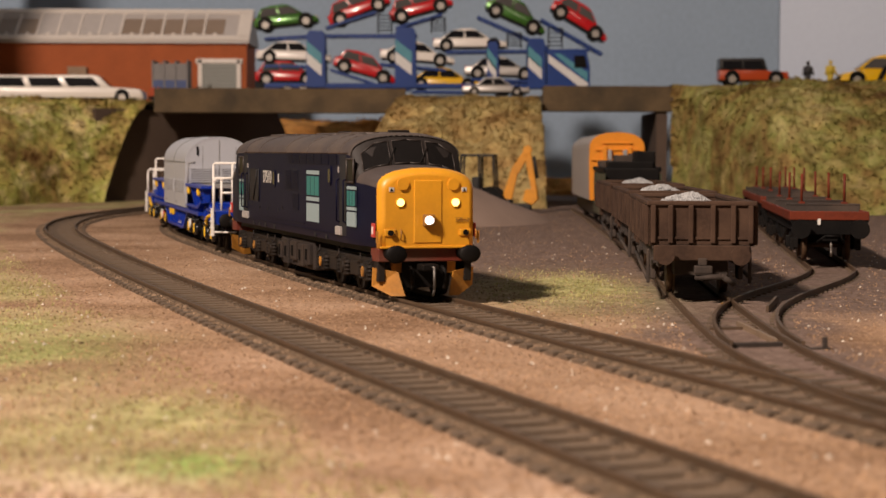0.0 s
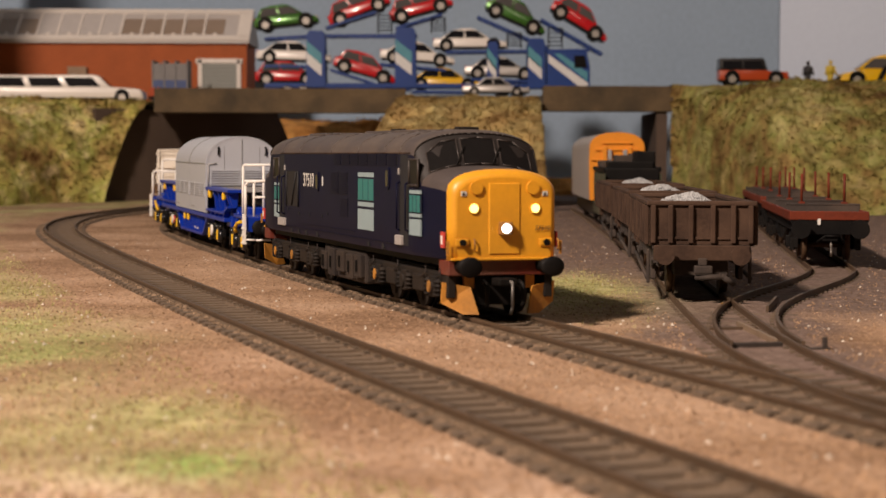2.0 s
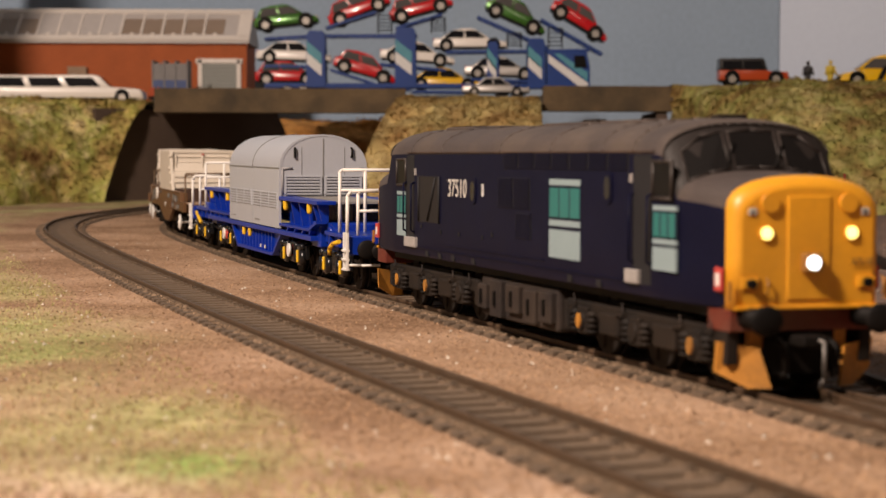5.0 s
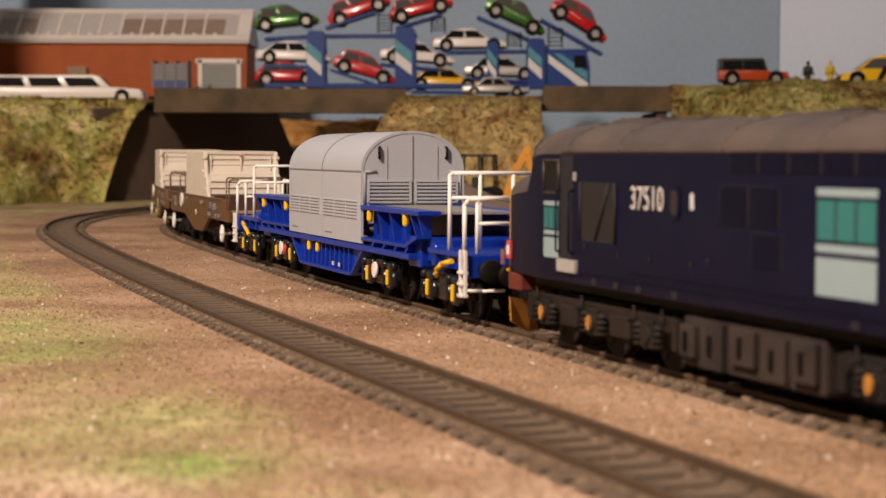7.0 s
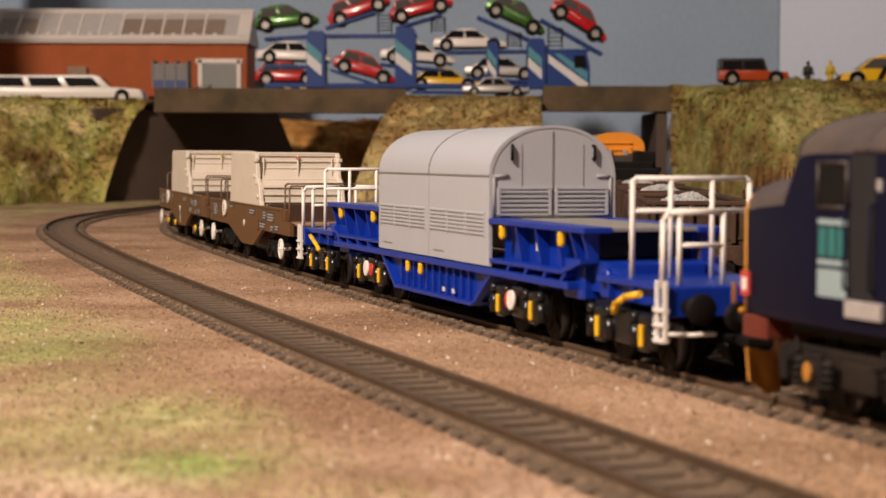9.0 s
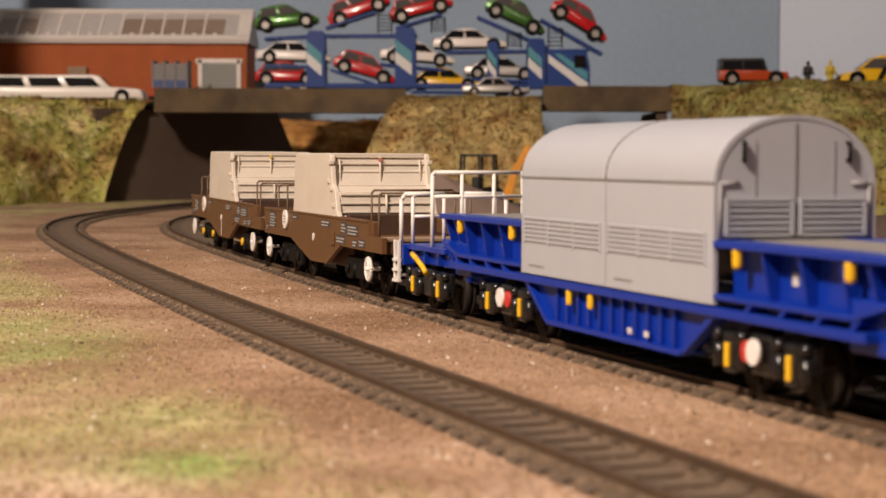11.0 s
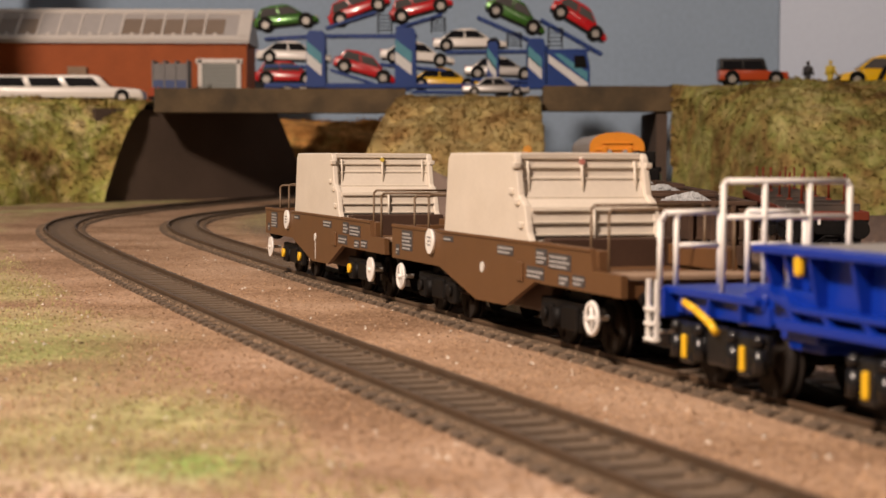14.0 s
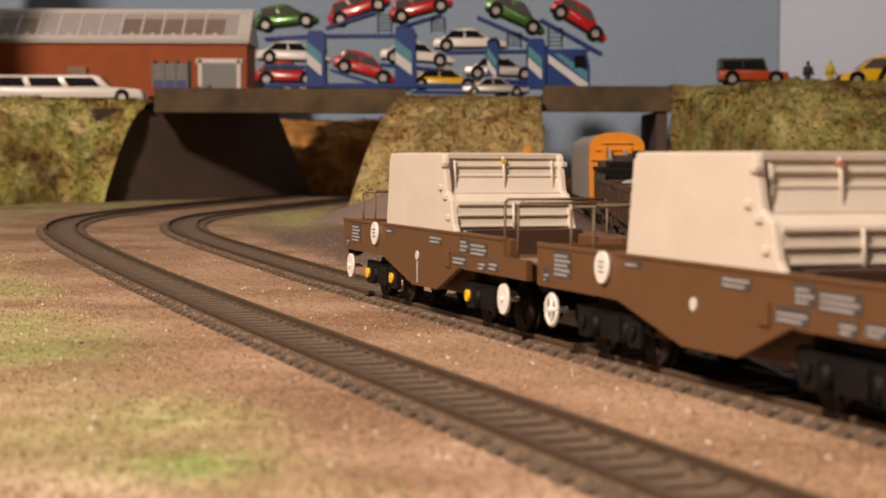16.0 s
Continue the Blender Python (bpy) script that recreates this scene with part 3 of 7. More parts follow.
def lump(verts, faces, x, y, z, rx, ry, h, rnd):
    """A low heap of ballast: a six-sided dome."""
    k = len(verts)
    for ring, f in ((1.0, -0.35), (0.62, 0.7)):
        for i in range(6):
            a = i * math.tau / 6 + ring
            q = ring * rnd.uniform(0.8, 1.2)
            verts.append((x + rx * q * math.cos(a), y + ry * q * math.sin(a), z + h * f * rnd.uniform(0.85, 1.15)))
    verts.append((x, y, z + h))
    for i in range(6):
        n = (i + 1) % 6
        faces.append((k + i, k + n, k + 6 + n, k + 6 + i))
        faces.append((k + 6 + i, k + 6 + n, k + 12))


def track(name, line, label, s0, s1, near0, near1, pitch=8.4, sunk=0.0):
    top = thing(name, Matrix.Identity(4), label, "railway track", kind="structure")
    rnd = random.Random(len(name) * 7)
    for off in (-8.25, 8.25):
        bm = bmesh.new()
        sweep(bm, line, s0, s1, off, RAIL)
        part("rail", bm, M["rail"], top)
    if not sunk:
        bm = bmesh.new()
        sweep(bm, line, s0, s1, 0.0, BED)
        part("ballast_bed", bm, M["bed"], top)
    bm = bmesh.new()
    box(bm, -2.3, 2.3, -13.4, 13.4, -3.9, SLEEPER_TOP)
    first = part("sleeper", bm, M["sleeper"], top)
    bm = bmesh.new()
    chairs = bmesh.new()
    verts, faces = [], []
    s, count = s0 + 4, 0
    while s < s1:
        x, y, h = line.at(s)
        m = at(x, y, elev(y) - sunk + rnd.uniform(-0.14, 0.08), math.degrees(h) + rnd.uniform(-1.5, 1.5))
        mm = Matrix.Translation((x, y, elev(y) - sunk)) @ Matrix.Rotation(h, 4, "Z")
        if near0 < s < near1:
            if count == 0:
                first.matrix_basis = m
            else:
                same(first, m, top)
            count += 1
        else:
            box(bm, -2.3, 2.3, -13.4, 13.4, -3.9, SLEEPER_TOP, m=mm)
        for off in (-8.25, 8.25):
            for side in (-1.3, 1.3):
                box(chairs, -0.9, 0.9, off + side - 0.6, off + side + 0.6, SLEEPER_TOP - 0.1, SLEEPER_TOP + 0.5, m=mm)
        if not sunk and -400 < s < 800:
            # heaps of ballast between the sleepers, beside both rails
            for off in (-11.9, -10.4, -5.6, 5.6, 10.4, 11.9):
                if rnd.random() < 0.12:
                    continue
                o = off + rnd.uniform(-0.6, 0.6)
                px, py = line.offset(s + pitch / 2 + rnd.uniform(-0.7, 0.7), o)
                lump(verts, faces, px, py, elev(py) + bed_height(o) + 0.05, *(rnd.uniform(a, b) for a, b in (((0.9, 1.6), (0.9, 1.6), (0.35, 0.7)) if abs(off) > 8 else ((0.9, 1.4), (0.9, 1.4), (0.3, 0.55)))), rnd)
        s += pitch + rnd.uniform(-0.2, 0.2)
    if bm.verts:
        tagged(part("sleepers_far", bm, M["sleeper"], top, fix=False), kind="stuff")
    else:
        bm.free()
    tagged(part("rail_chairs", chairs, M["sleeper"], top, fix=False), kind="stuff")
    if verts:
        me = bpy.data.meshes.new("ballast_heaps")
        me.from_pydata([(a * MM, b * MM, c * MM) for a, b, c in verts], [], faces)
        me.polygons.foreach_set("use_smooth", [True] * len(faces))
        me.materials.append(M["bed_pale"])
        heaps = new("ballast_heaps", me)
        heaps.parent = top
        tagged(heaps, "pale brown ballast heaped between the sleepers", kind="stuff")
    return top


track("track_main", MAIN, "weathered single track that the train runs on", -700, 1300, -330, 760)
track("track_loop", LOOP, "weathered single track in the foreground", -560, 1300, -330, 760)
track("track_yard", YARD, "weathered straight siding under the tipplers", -306, 800, -150, 300, sunk=0.25)
track("track_bolster", BOLSTER, "weathered curved siding under the flat wagons", -303, 560, -303, 200, sunk=0.25)


def point_fittings():
    """Stretcher bars, a check rail and a lever that belong to the yard's turnout."""
    fit = thing("turnout_fittings", Matrix.Identity(4), "dark steel stretcher bars and check rail of the turnout", "turnout")

    def bar(name, a, b, wide, z0, z1, material):
        bm = bmesh.new()
        a, b = Vector((*a, 0)), Vector((*b, 0))
        d = b - a
        box(bm, 0, d.length, -wide / 2, wide / 2, z0, z1, 0.1, Matrix.Translation(a) @ Matrix.Rotation(math.atan2(d.y, d.x), 4, "Z"))
        return part(name, bm, material, fit)

    bar("stretcher_bar", (65.5, 424), (79.0, 427), 2.2, -2.2, -0.9, M["rust_dark"])
    bar("stretcher_bar", (68.0, 468), (80.5, 470), 1.6, -2.2, -1.3, M["rail"])
    bar("switch_blade", (77.0, 478), (78.4, 430), 0.8, -2.2, -0.5, M["rail_worn"])
    bar("check_rail", (92.5, 522), (102.0, 560), 0.9, -2.2, 0.0, M["rail"])
    lever = bar("lever_base", (82.5, 420.5), (89.0, 422), 2.0, -2.4, -1.6, M["rust_dark"])
    bm = bmesh.new()
    box(bm, 87.4, 88.6, 420.8, 422.0, -1.7, 0.9, 0.2)
    part("lever", bm, M["rust_dark"], lever)
    bm = bmesh.new()
    box(bm, 83.0, 85.6, 543, 548, -2.2, -1.2, 0.3)
    part("crossing_chock", bm, M["grime"], fit, "small ochre block in the crossing")


point_fittings()


# ---- the train ----
TRAIN, WHEELS = [], []


def wheelset(parent, x, r, half=8.4, material=None, hub=True):
    bm = bmesh.new()
    for s in (-1, 1):
        disc(bm, (0, s * half, 0), (0, 1, 0), r, 2.0, 24)
        disc(bm, (0, s * (half - 1.3), 0), (0, 1, 0), r + 0.7, 0.7, 24)
        for k in range(4):
            a = k * math.pi / 2
            rod(bm, (math.cos(a) * r * 0.2, s * (half + 1.05), math.sin(a) * r * 0.2), (math.cos(a) * r * 0.8, s * (half + 1.05), math.sin(a) * r * 0.8), 0.45, 6)
        disc(bm, (0, s * (half + 0.9), 0), (0, 1, 0), r * 0.28, 1.0, 12)
    rod(bm, (0, -half, 0), (0, half, 0), 1.1, 8)
    ob = part("wheelset", bm, material or M["underframe"], parent, m=at(x, 0, r))
    WHEELS.append((ob, x, r))
    return ob


def arc(w, zs, zt, k=14, power=0.86):
    pts = []
    for i in range(k + 1):
        a = math.pi * i / k
        c, s = math.cos(a), math.sin(a)
        pts.append((-w * math.copysign(abs(c) ** power, c), zs + (zt - zs) * s ** power))
    return pts


def plate_side(bm, side, x0, x1, z0, z1, proud=0.12, base=17.5, bev=0.0):
    a, b = side * (base - 0.4), side * (base + proud)
    box(bm, x0, x1, min(a, b), max(a, b), z0, z1, bev)


def build_locomotive():
    loco = thing("locomotive", Matrix.Identity(4), "dark navy diesel locomotive with yellow nose and lit lamps", "locomotive", "train on the main line")
    ZB = 15.2
    st = [(0, 17.5, 42.6, 49.6), (86, 17.5, 42.6, 49.6), (89.5, 17.45, 42.4, 49.3), (91.5, 17.3, 42.0, 48.4), (97.0, 16.9, 34.2, 39.6), (106, 15.9, 33.6, 39.2), (113, 14.9, 32.9, 38.9), (114.4, 14.6, 32.5, 38.5), (115.6, 13.9, 31.8, 37.6), (116.0, 12.9, 30.8, 36.6)]
    full = [(-x, w, a, b) for x, w, a, b in reversed(st[1:])] + st
    n = len(full)

    def rings(i0, i1):
        return [(x, [(-w, z) for z in (ZB, ZB + 1.4, 24.0, a)], arc(w, a, b), x) for x, w, a, b in full[i0:i1 + 1]]

    def skin(name, i0, i1, which, material, label=""):
        bm = bmesh.new()
        rr = rings(i0, i1)
        if which == "side":
            for s in (1, -1):
                loft(bm, [[(x, s * (y + (0.5 if k == 0 else 0)), z) for k, (y, z) in enumerate(sd)] for x, sd, _, _ in rr], closed=False, caps=False)
        else:
            loft(bm, [[(x, y, z) for y, z in ar] for x, _, ar, _ in rr], closed=False, caps=False)
        return part(name, bm, material, loco, label)

    e = 3  # stations of one yellow end
    skin("body_side", e, n - 1 - e, "side", M["navy"], "navy blue body sides with faint dust")
    skin("roof", e + 3, n - 1 - e - 3, "roof", M["roof_grey"], "weathered dark grey roof")
    skin("nose_top", n - 1 - e - 2, n - 1 - e, "roof", M["roof_grey"])
    skin("nose_top", e, e + 2, "roof", M["roof_grey"])
    for sgn in (1, -1):
        i0, i1 = (n - 1 - e - 3, n - 1 - e - 2) if sgn > 0 else (e + 2, e + 3)
        screen = skin("windscreen", i0, i1, "roof", M["screen_black"], "black windscreen surround")
        # three panes, laid on the raked screen
        x0, x1, zb, zt = 97.0, 91.5, 39.4, 48.4
        up = Vector((x1 - x0, 0, zt - zb)).normalized()
        nrm = Vector((up.z, 0, -up.x))

        def on(y, f, out=0.35):
            low = 34.2 + (39.4 - 34.2) * math.sqrt(max(0, 1 - (y / 17.2) ** 2))
            top = 42.0 + (48.4 - 42.0) * math.sqrt(max(0, 1 - (y / 17.3) ** 2))
            p = Vector((x0 + (x1 - x0) * f, y, low + (top - low) * f)) + nrm * out
            return Vector((p.x * sgn, p.y, p.z))

        for ya, yb in ((-14.6, -6.0), (-4.8, 4.8), (6.0, 14.6)):
            bm = bmesh.new()
            outer = [on(ya, 0.07), on((ya + yb) / 2, 0.07), on(yb, 0.07), on(yb, 0.84 if abs(yb) < 10 else 0.68), on((ya + yb) / 2, 0.86), on(ya, 0.84 if abs(ya) < 10 else 0.68)]
            bm.faces.new([bm.verts.new(p) for p in outer])
            g = bmesh.ops.extrude_face_region(bm, geom=list(bm.faces))
            for v in g["geom"]:
                if isinstance(v, bmesh.types.BMVert):
                    v.co -= Vector((nrm.x * sgn, 0, nrm.z)) * 0.6
            part("pane", bm, M["glass_dark"], screen)
            bm = bmesh.new()
            tube(bm, [p for p in outer] + [outer[0]], 0.2, 6)
            part("pane_frame", bm, M["screen_rim"], screen)
        # rim of the screen arch
        bm = bmesh.new()
        tube(bm, [Vector((sgn * 91.7, y * 1.004, z + 0.1)) for y, z in arc(17.3, 42.0, 48.4, 32)], 0.2, 8)
        part("screen_rim", bm, M["screen_rim"], screen)
        for y in (-7, 3.2):
            bm = bmesh.new()
            rod(bm, on(y, 0.05, 0.6), on(y + 3, 0.6, 0.7), 0.18, 6)
            part("wiper", bm, M["black"], screen)

        # nose end in yellow
        nose = new("nose")
        nose.parent = loco
        bm = bmesh.new()
        rr = [(x, [(-w, ZB - 0.2), (-w, 24), *arc(w, a, b), (w, 24), (w, ZB - 0.2)]) for x, w, a, b in st[-4:]]
        vs = loft(bm, [[(x * sgn, y, z) for y, z in ring] for x, ring in rr], closed=False, caps=False)
        cap = [v for v in vs[-1]]
        f = bm.faces.new(cap)
        bottom = [vs[k][0] for k in range(4)] + [vs[k][-1] for k in reversed(range(4))]
        bm.faces.new(bottom)
        nb = part("nose_panel", bm, M["yellow"], nose, "bright yellow warning end")
        F = 116.0
        bm = bmesh.new()
        box(bm, sgn * (F - 0.5), sgn * (F + 0.28), -4.3, 4.3, 16.6, 35.2, 0.25)
        part("nose_door", bm, M["yellow"], nose)
        bm = bmesh.new()
        box(bm, sgn * (F - 0.5), sgn * (F + 0.5), -14.6, 14.6, 15.0, 15.7, 0.2)
        part("nose_lip", bm, M["yellow"], nose)
        for y in (-7.8, 7.8):
            bm = bmesh.new()
            disc(bm, (sgn * (F + 0.15), y, 34.0), (1, 0, 0), 1.75, 0.9, 20)
            part("horn_cover", bm, M["yellow"], nose)
        for y in (-8.5, 8.5):
            bm = bmesh.new()
            disc(bm, (sgn * (F + 0.1), y, 28.6), (1, 0, 0), 1.45, 0.5, 20)
            lamp = part("marker_lamp", bm, M["yellow"], nose)
            bm = bmesh.new()
            disc(bm, (sgn * (F + 0.3), y, 28.6), (1, 0, 0), 1.15, 0.5, 20)
            part("lens", bm, M["lamp_yellow"] if sgn > 0 else M["glass_dark"], lamp, "lit yellow lens" if sgn > 0 else "")
            bm = bmesh.new()
            box(bm, sgn * F, sgn * (F + 0.22), y * 1.32 - 0.75, y * 1.32 + 0.75, 31.8, 33.1)
            sign = part("warning_sign", bm, M["print"], nose)
            bm = bmesh.new()
            prism(bm, [(y * 1.32 - 0.45, 32.0), (y * 1.32 + 0.45, 32.0), (y * 1.32, 32.9)], "x", sgn * (F + 0.2), sgn * (F + 0.3))
            part("triangle", bm, M["black"], sign)
        bm = bmesh.new()
        box(bm, sgn * (F), sgn * (F + 2.2), -1.7, 1.7, 21.7, 25.1, 0.3)
        head = part("head_lamp", bm, M["plough_orange"], nose, "headlamp box")
        bm = bmesh.new()
        disc(bm, (sgn * (F + 2.4), -0.2, 23.4), (1, 0, 0), 1.25, 0.6, 22)
        part("lens", bm, M["lamp_white"] if sgn > 0 else M["glass_dark"], head, "lit white lens" if sgn > 0 else "")
        for y in (-11.6, 11.6):
            bm = bmesh.new()
            box(bm, sgn * (F - 0.2), sgn * (F + 0.5), y - 1.9, y + 1.9, 18.5, 20.9, 0.5)
            socket = part("jumper_socket", bm, M["yellow"], nose)
            bm = bmesh.new()
            disc(bm, (sgn * (F + 0.9), y, 19.7), (1, 0, 0), 0.85, 0.9, 14)
            part("plug", bm, M["black"], socket)
            bm = bmesh.new()
            box(bm, sgn * (F + 0.1), sgn * (F + 0.45), y - 4.0 * (1 if y < 0 else -1) - 0.35, y - 4.0 * (1 if y < 0 else -1) + 0.35, 16.6, 20.2)
            part("grime_streak", bm, M["plough_orange"], nose)
            bm = bmesh.new()
            tube(bm, [(sgn * (F + 0.2), y + 3.2, 20.6), (sgn * (F + 0.9), y + 3.2, 20.2), (sgn * (F + 0.9), y + 3.2, 18.2), (sgn * (F + 0.2), y + 3.2, 17.8)], 0.2, 6)
            part("lamp_bracket", bm, M["plough_orange"], nose)
        if sgn > 0:
            words("37510", 1.3, at(F + 0.32, 10.6, 23.4, 90, 90), M["grime"], nose, "nose_number", 0.05)
        # buffer beam and gear below
        beam = part("buffer_beam", _boxed(sgn * 106, sgn * 114.6, -14.8, 14.8, 11.0, 15.0, 0.3), M["red_beam"], loco, "grimy red buffer beam")
        for y in (-11.3, 11.3):
            bm = bmesh.new()
            rod(bm, (sgn * 114, y, 13.6), (sgn * 119, y, 13.6), 2.1, 14, 1.6)
            rod(bm, (sgn * 119, y, 13.6), (sgn * 121.6, y, 13.6), 1.3, 12)
            buf = part("buffer", bm, M["black"], beam)
            bm = bmesh.new()
            ball(bm, (sgn * 122, y, 13.6), 0.9, 3.3, 2.7, 20, 10)
            part("buffer_head", bm, M["black"], buf)
        bm = bmesh.new()
        box(bm, sgn * 106, sgn * 113, -7, 7, 3.2, 11)
        part("coupler_box", bm, M["black"], loco)
        bm = bmesh.new()
        box(bm, sgn * 113, sgn * 119.5, -2.6, 2.6, 8.4, 10.4, 0.4)
        tube(bm, [(sgn * 114, -5, 9.4), (sgn * 117, -5, 8.6), (sgn * 117.5, -5, 4), (sgn * 116, -5, 3)], 0.6, 7)
        tube(bm, [(sgn * 114, 5, 9.4), (sgn * 117, 5, 8.6), (sgn * 117.5, 5, 4), (sgn * 116, 5, 3)], 0.6, 7)
        part("brake_hose", bm, M["black"], loco)
        bm = bmesh.new()
        tube(bm, [(sgn * 116, 0.6, 10), (sgn * 121, 0.6, 9.4), (sgn * 121.2, 0.6, 3), (sgn * 119.6, 0.6, 1.2)], 0.42, 8)
        part("coupling_hook", bm, M["worn_hook"], loco, "worn steel coupling hook")
        for s in (-1, 1):
            bm = bmesh.new()
            q = [Vector((sgn * 112.0, s * 15.6, 9.2)), Vector((sgn * 114.2, s * 8.6, 8.0)), Vector((sgn * 115.8, s * 6.8, 0.9)), Vector((sgn * 114.0, s * 10.5, 0.8)), Vector((sgn * 111.0, s * 15.6, 3.6))]
            a = [bm.verts.new(p) for p in q]
            b = [bm.verts.new(p - Vector((sgn * 0.9, 0, 0))) for p in q]
            bm.faces.new(a)
            bm.faces.new(list(reversed(b)))
            for i in range(5):
                bm.faces.new((a[i], b[i], b[(i + 1) % 5], a[(i + 1) % 5]))
            box(bm, sgn * 111, sgn * 112.4, s * 8.4 - 1.4, s * 8.4 + 1.4, 7.5, 11)
            part("snow_plough", bm, M["plough_orange"], loco, "dirty orange snow plough blade")
            bm = bmesh.new()
            box(bm, sgn * 110.6, sgn * 113.4, s * 15.6 - 0.3, s * 15.6 + 0.32, 18.2, 22.4, 0.1)
            lab = part("data_plate", bm, M["red_plate"], loco, "small red and white plate")
            bm = bmesh.new()
            plate_side(bm, s, sgn * 111.2, sgn * 112.8, 19.2, 21.4, 0.14, 15.85)
            part("plate_print", bm, M["white"], lab)

    # the rear end stands closer to the middle than the front
    for ob in loco.children_recursive:
        if ob.type == "MESH":
            for v in ob.data.vertices:
                if v.co.x < -88:
                    v.co.x += 13
                elif v.co.x < -20:
                    v.co.x += 13 * (-20 - v.co.x) / 68

    # the sides
    for s in (-1, 1):
        def flip(x0, x1):
            return (x0, x1) if s < 0 else (-x1, -x0)

        def put(name, x0, x1, z0, z1, material, proud=0.12, parent=loco, label="", bev=0.0):
            bm = bmesh.new()
            a, b = flip(x0, x1)
            plate_side(bm, s, a, b, z0, z1, proud, 17.5, bev)
            return part(name, bm, material, parent, label)

        def louvres(x0, x1, z0, z1, count, columns=1):
            grille = put("grille", x0, x1, z0, z1, M["shade_grille"], 0.05)
            wide = (x1 - x0) / columns
            for c in range(columns):
                bm = bmesh.new()
                for k in range(count):
                    z = z0 + (k + 0.5) * (z1 - z0) / count
                    a, b = flip(x0 + c * wide + 0.5, x0 + (c + 1) * wide - 0.5)
                    plate_side(bm, s, a, b, z - 0.22, z + 0.22, 0.3)
                part("louvre_slats", bm, M["navy"], grille)

        louvres(-1, 21, 30.2, 37.2, 10, 2)
        louvres(11, 22, 23.4, 29.2, 9)
        louvres(3, 76, 39.4, 42.8, 5, 7)
        # radiator opening with cross braces
        rad = put("radiator_grille", -64, -46, 24.6, 36.8, M["grille_brown"], 0.06, label="dark radiator opening with cross braces")
        bm = bmesh.new()
        a, b = flip(-64, -46)
        y = s * 17.75
        for xa, xb in ((a + 8, a + 15),) if s < 0 else ((a + 10, a + 3),):
            rod(bm, (xa, y, 25), (xb, y, 36.4), 0.35, 6)
        for x in (a, b):
            rod(bm, (x, y, 24.6), (x, y, 36.8), 0.3, 6)
        part("brace", bm, M["shade_grille"], rad)
        # cab doors at both ends, with rails, windows, steps
        for xa, xb, end in ((78.5, 87, 1), (-75.6, -68.4, -1)):
            put("cab_door_recess", xa, xb, 17.5, 42.4, M["shade_grille"], 0.05)
            for x in (xa, xb):
                bm = bmesh.new()
                px = x if s < 0 else -x
                tube(bm, [(px, s * 17.5, 21.5), (px, s * 18.5, 22), (px, s * 18.5, 34.5), (px, s * 17.5, 35)], 0.26, 6)
                part("handrail", bm, M["navy"], loco)
            put("footstep", xa - 2.5 if end > 0 else xa, xa + (3.5 if end > 0 else 10), 17.5, 20.2, M["step_grey"], 0.9, label="pale grey step box", bev=0.2)
            w0, w1 = (87.6, 96.0) if end > 0 else (-85, -76.4)
            put("cab_window", w0, w1 if end > 0 else w1, 34.2, 41.2, M["glass_dark"], 0.1)
            bm = bmesh.new()
            a, b = flip(w0, w1)
            tube(bm, [(a, s * 17.6, 34.2), (b, s * 17.6, 34.2), (b, s * 17.6, 41.2), (a, s * 17.6, 41.2), (a, s * 17.6, 34.2)], 0.35, 6)
            part("window_frame", bm, M["screen_rim"], loco)
            put("lamp_iron", (77 if end > 0 else -67.8), (78 if end > 0 else -66.6), 37.0, 38.8, M["step_grey"], 0.3)
        # round-ended side windows
        for x, zc in ((66, 35.8), (-18.5, 33.6)):
            bm = bmesh.new()
            px = x if s < 0 else -x
            g = [(px + 2.2 * math.copysign(abs(math.cos(t)) ** 0.6, math.cos(t)), zc + 3.2 * math.copysign(abs(math.sin(t)) ** 0.6, math.sin(t))) for t in [i * math.tau / 20 for i in range(20)]]
            prism(bm, g, "y", s * 17.2, s * 17.85)
            win = part("side_window", bm, M["navy"], loco)
            bm = bmesh.new()
            prism(bm, [((x0 - px) * 0.66 + px, (z0 - zc) * 0.72 + zc) for x0, z0 in g], "y", s * 17.3, s * 17.95)
            part("pane", bm, M["window_dull"], win)
        put("data_label", -12.4, -11.0, 32.4, 35.4, M["offwhite"], 0.08)
        # body seams, lower bulge line and vents
        for z, x0, x1 in ((17.6, -76, 76), (19.2, -40, 30), (43.0, -75, 88)):
            put("seam", x0, x1, z - 0.12, z + 0.12, M["rust"] if z > 40 else M["navy"], 0.25)
        for x in (-58, -47, -36, -20, 44, 60):
            put("drain_slot", x, x + 2.5, 15.6, 17.0, M["shade_grille"], 0.1)
        for x in (-62, -45, -30, -12, -5):
            put("catch", x, x + 0.9, 22 + (x % 3), 23 + (x % 3), M["shade_grille"], 0.3)
        # fleet livery blocks
        for x0, x1, zt, sc in ((33, 51, 37.2, 1.0), (87.6, 98.0, 32.9, 0.72), (-85, -76.4, 32.4, 0.72)):
            h = 17 * sc
            put("livery_bar", x0, x1, zt - 1.3 * sc, zt, M["pale_blue"], 0.08)
            back = put("livery_block", x0, x1, zt - 8.3 * sc, zt - 1.8 * sc, M["livery_navy"], 0.05)
            wide = (x1 - x0) / 3
            for k in range(3):
                bm = bmesh.new()
                a, b = flip(x0 + k * wide + 0.4, x0 + (k + 1) * wide - 0.4)
                za, zb2 = zt - 8.2 * sc, zt - 1.9 * sc
                plate_side(bm, s, a, b, za, zb2, 0.14, 17.5, 0.03)
                part("livery_shape", bm, M["teal"], back)
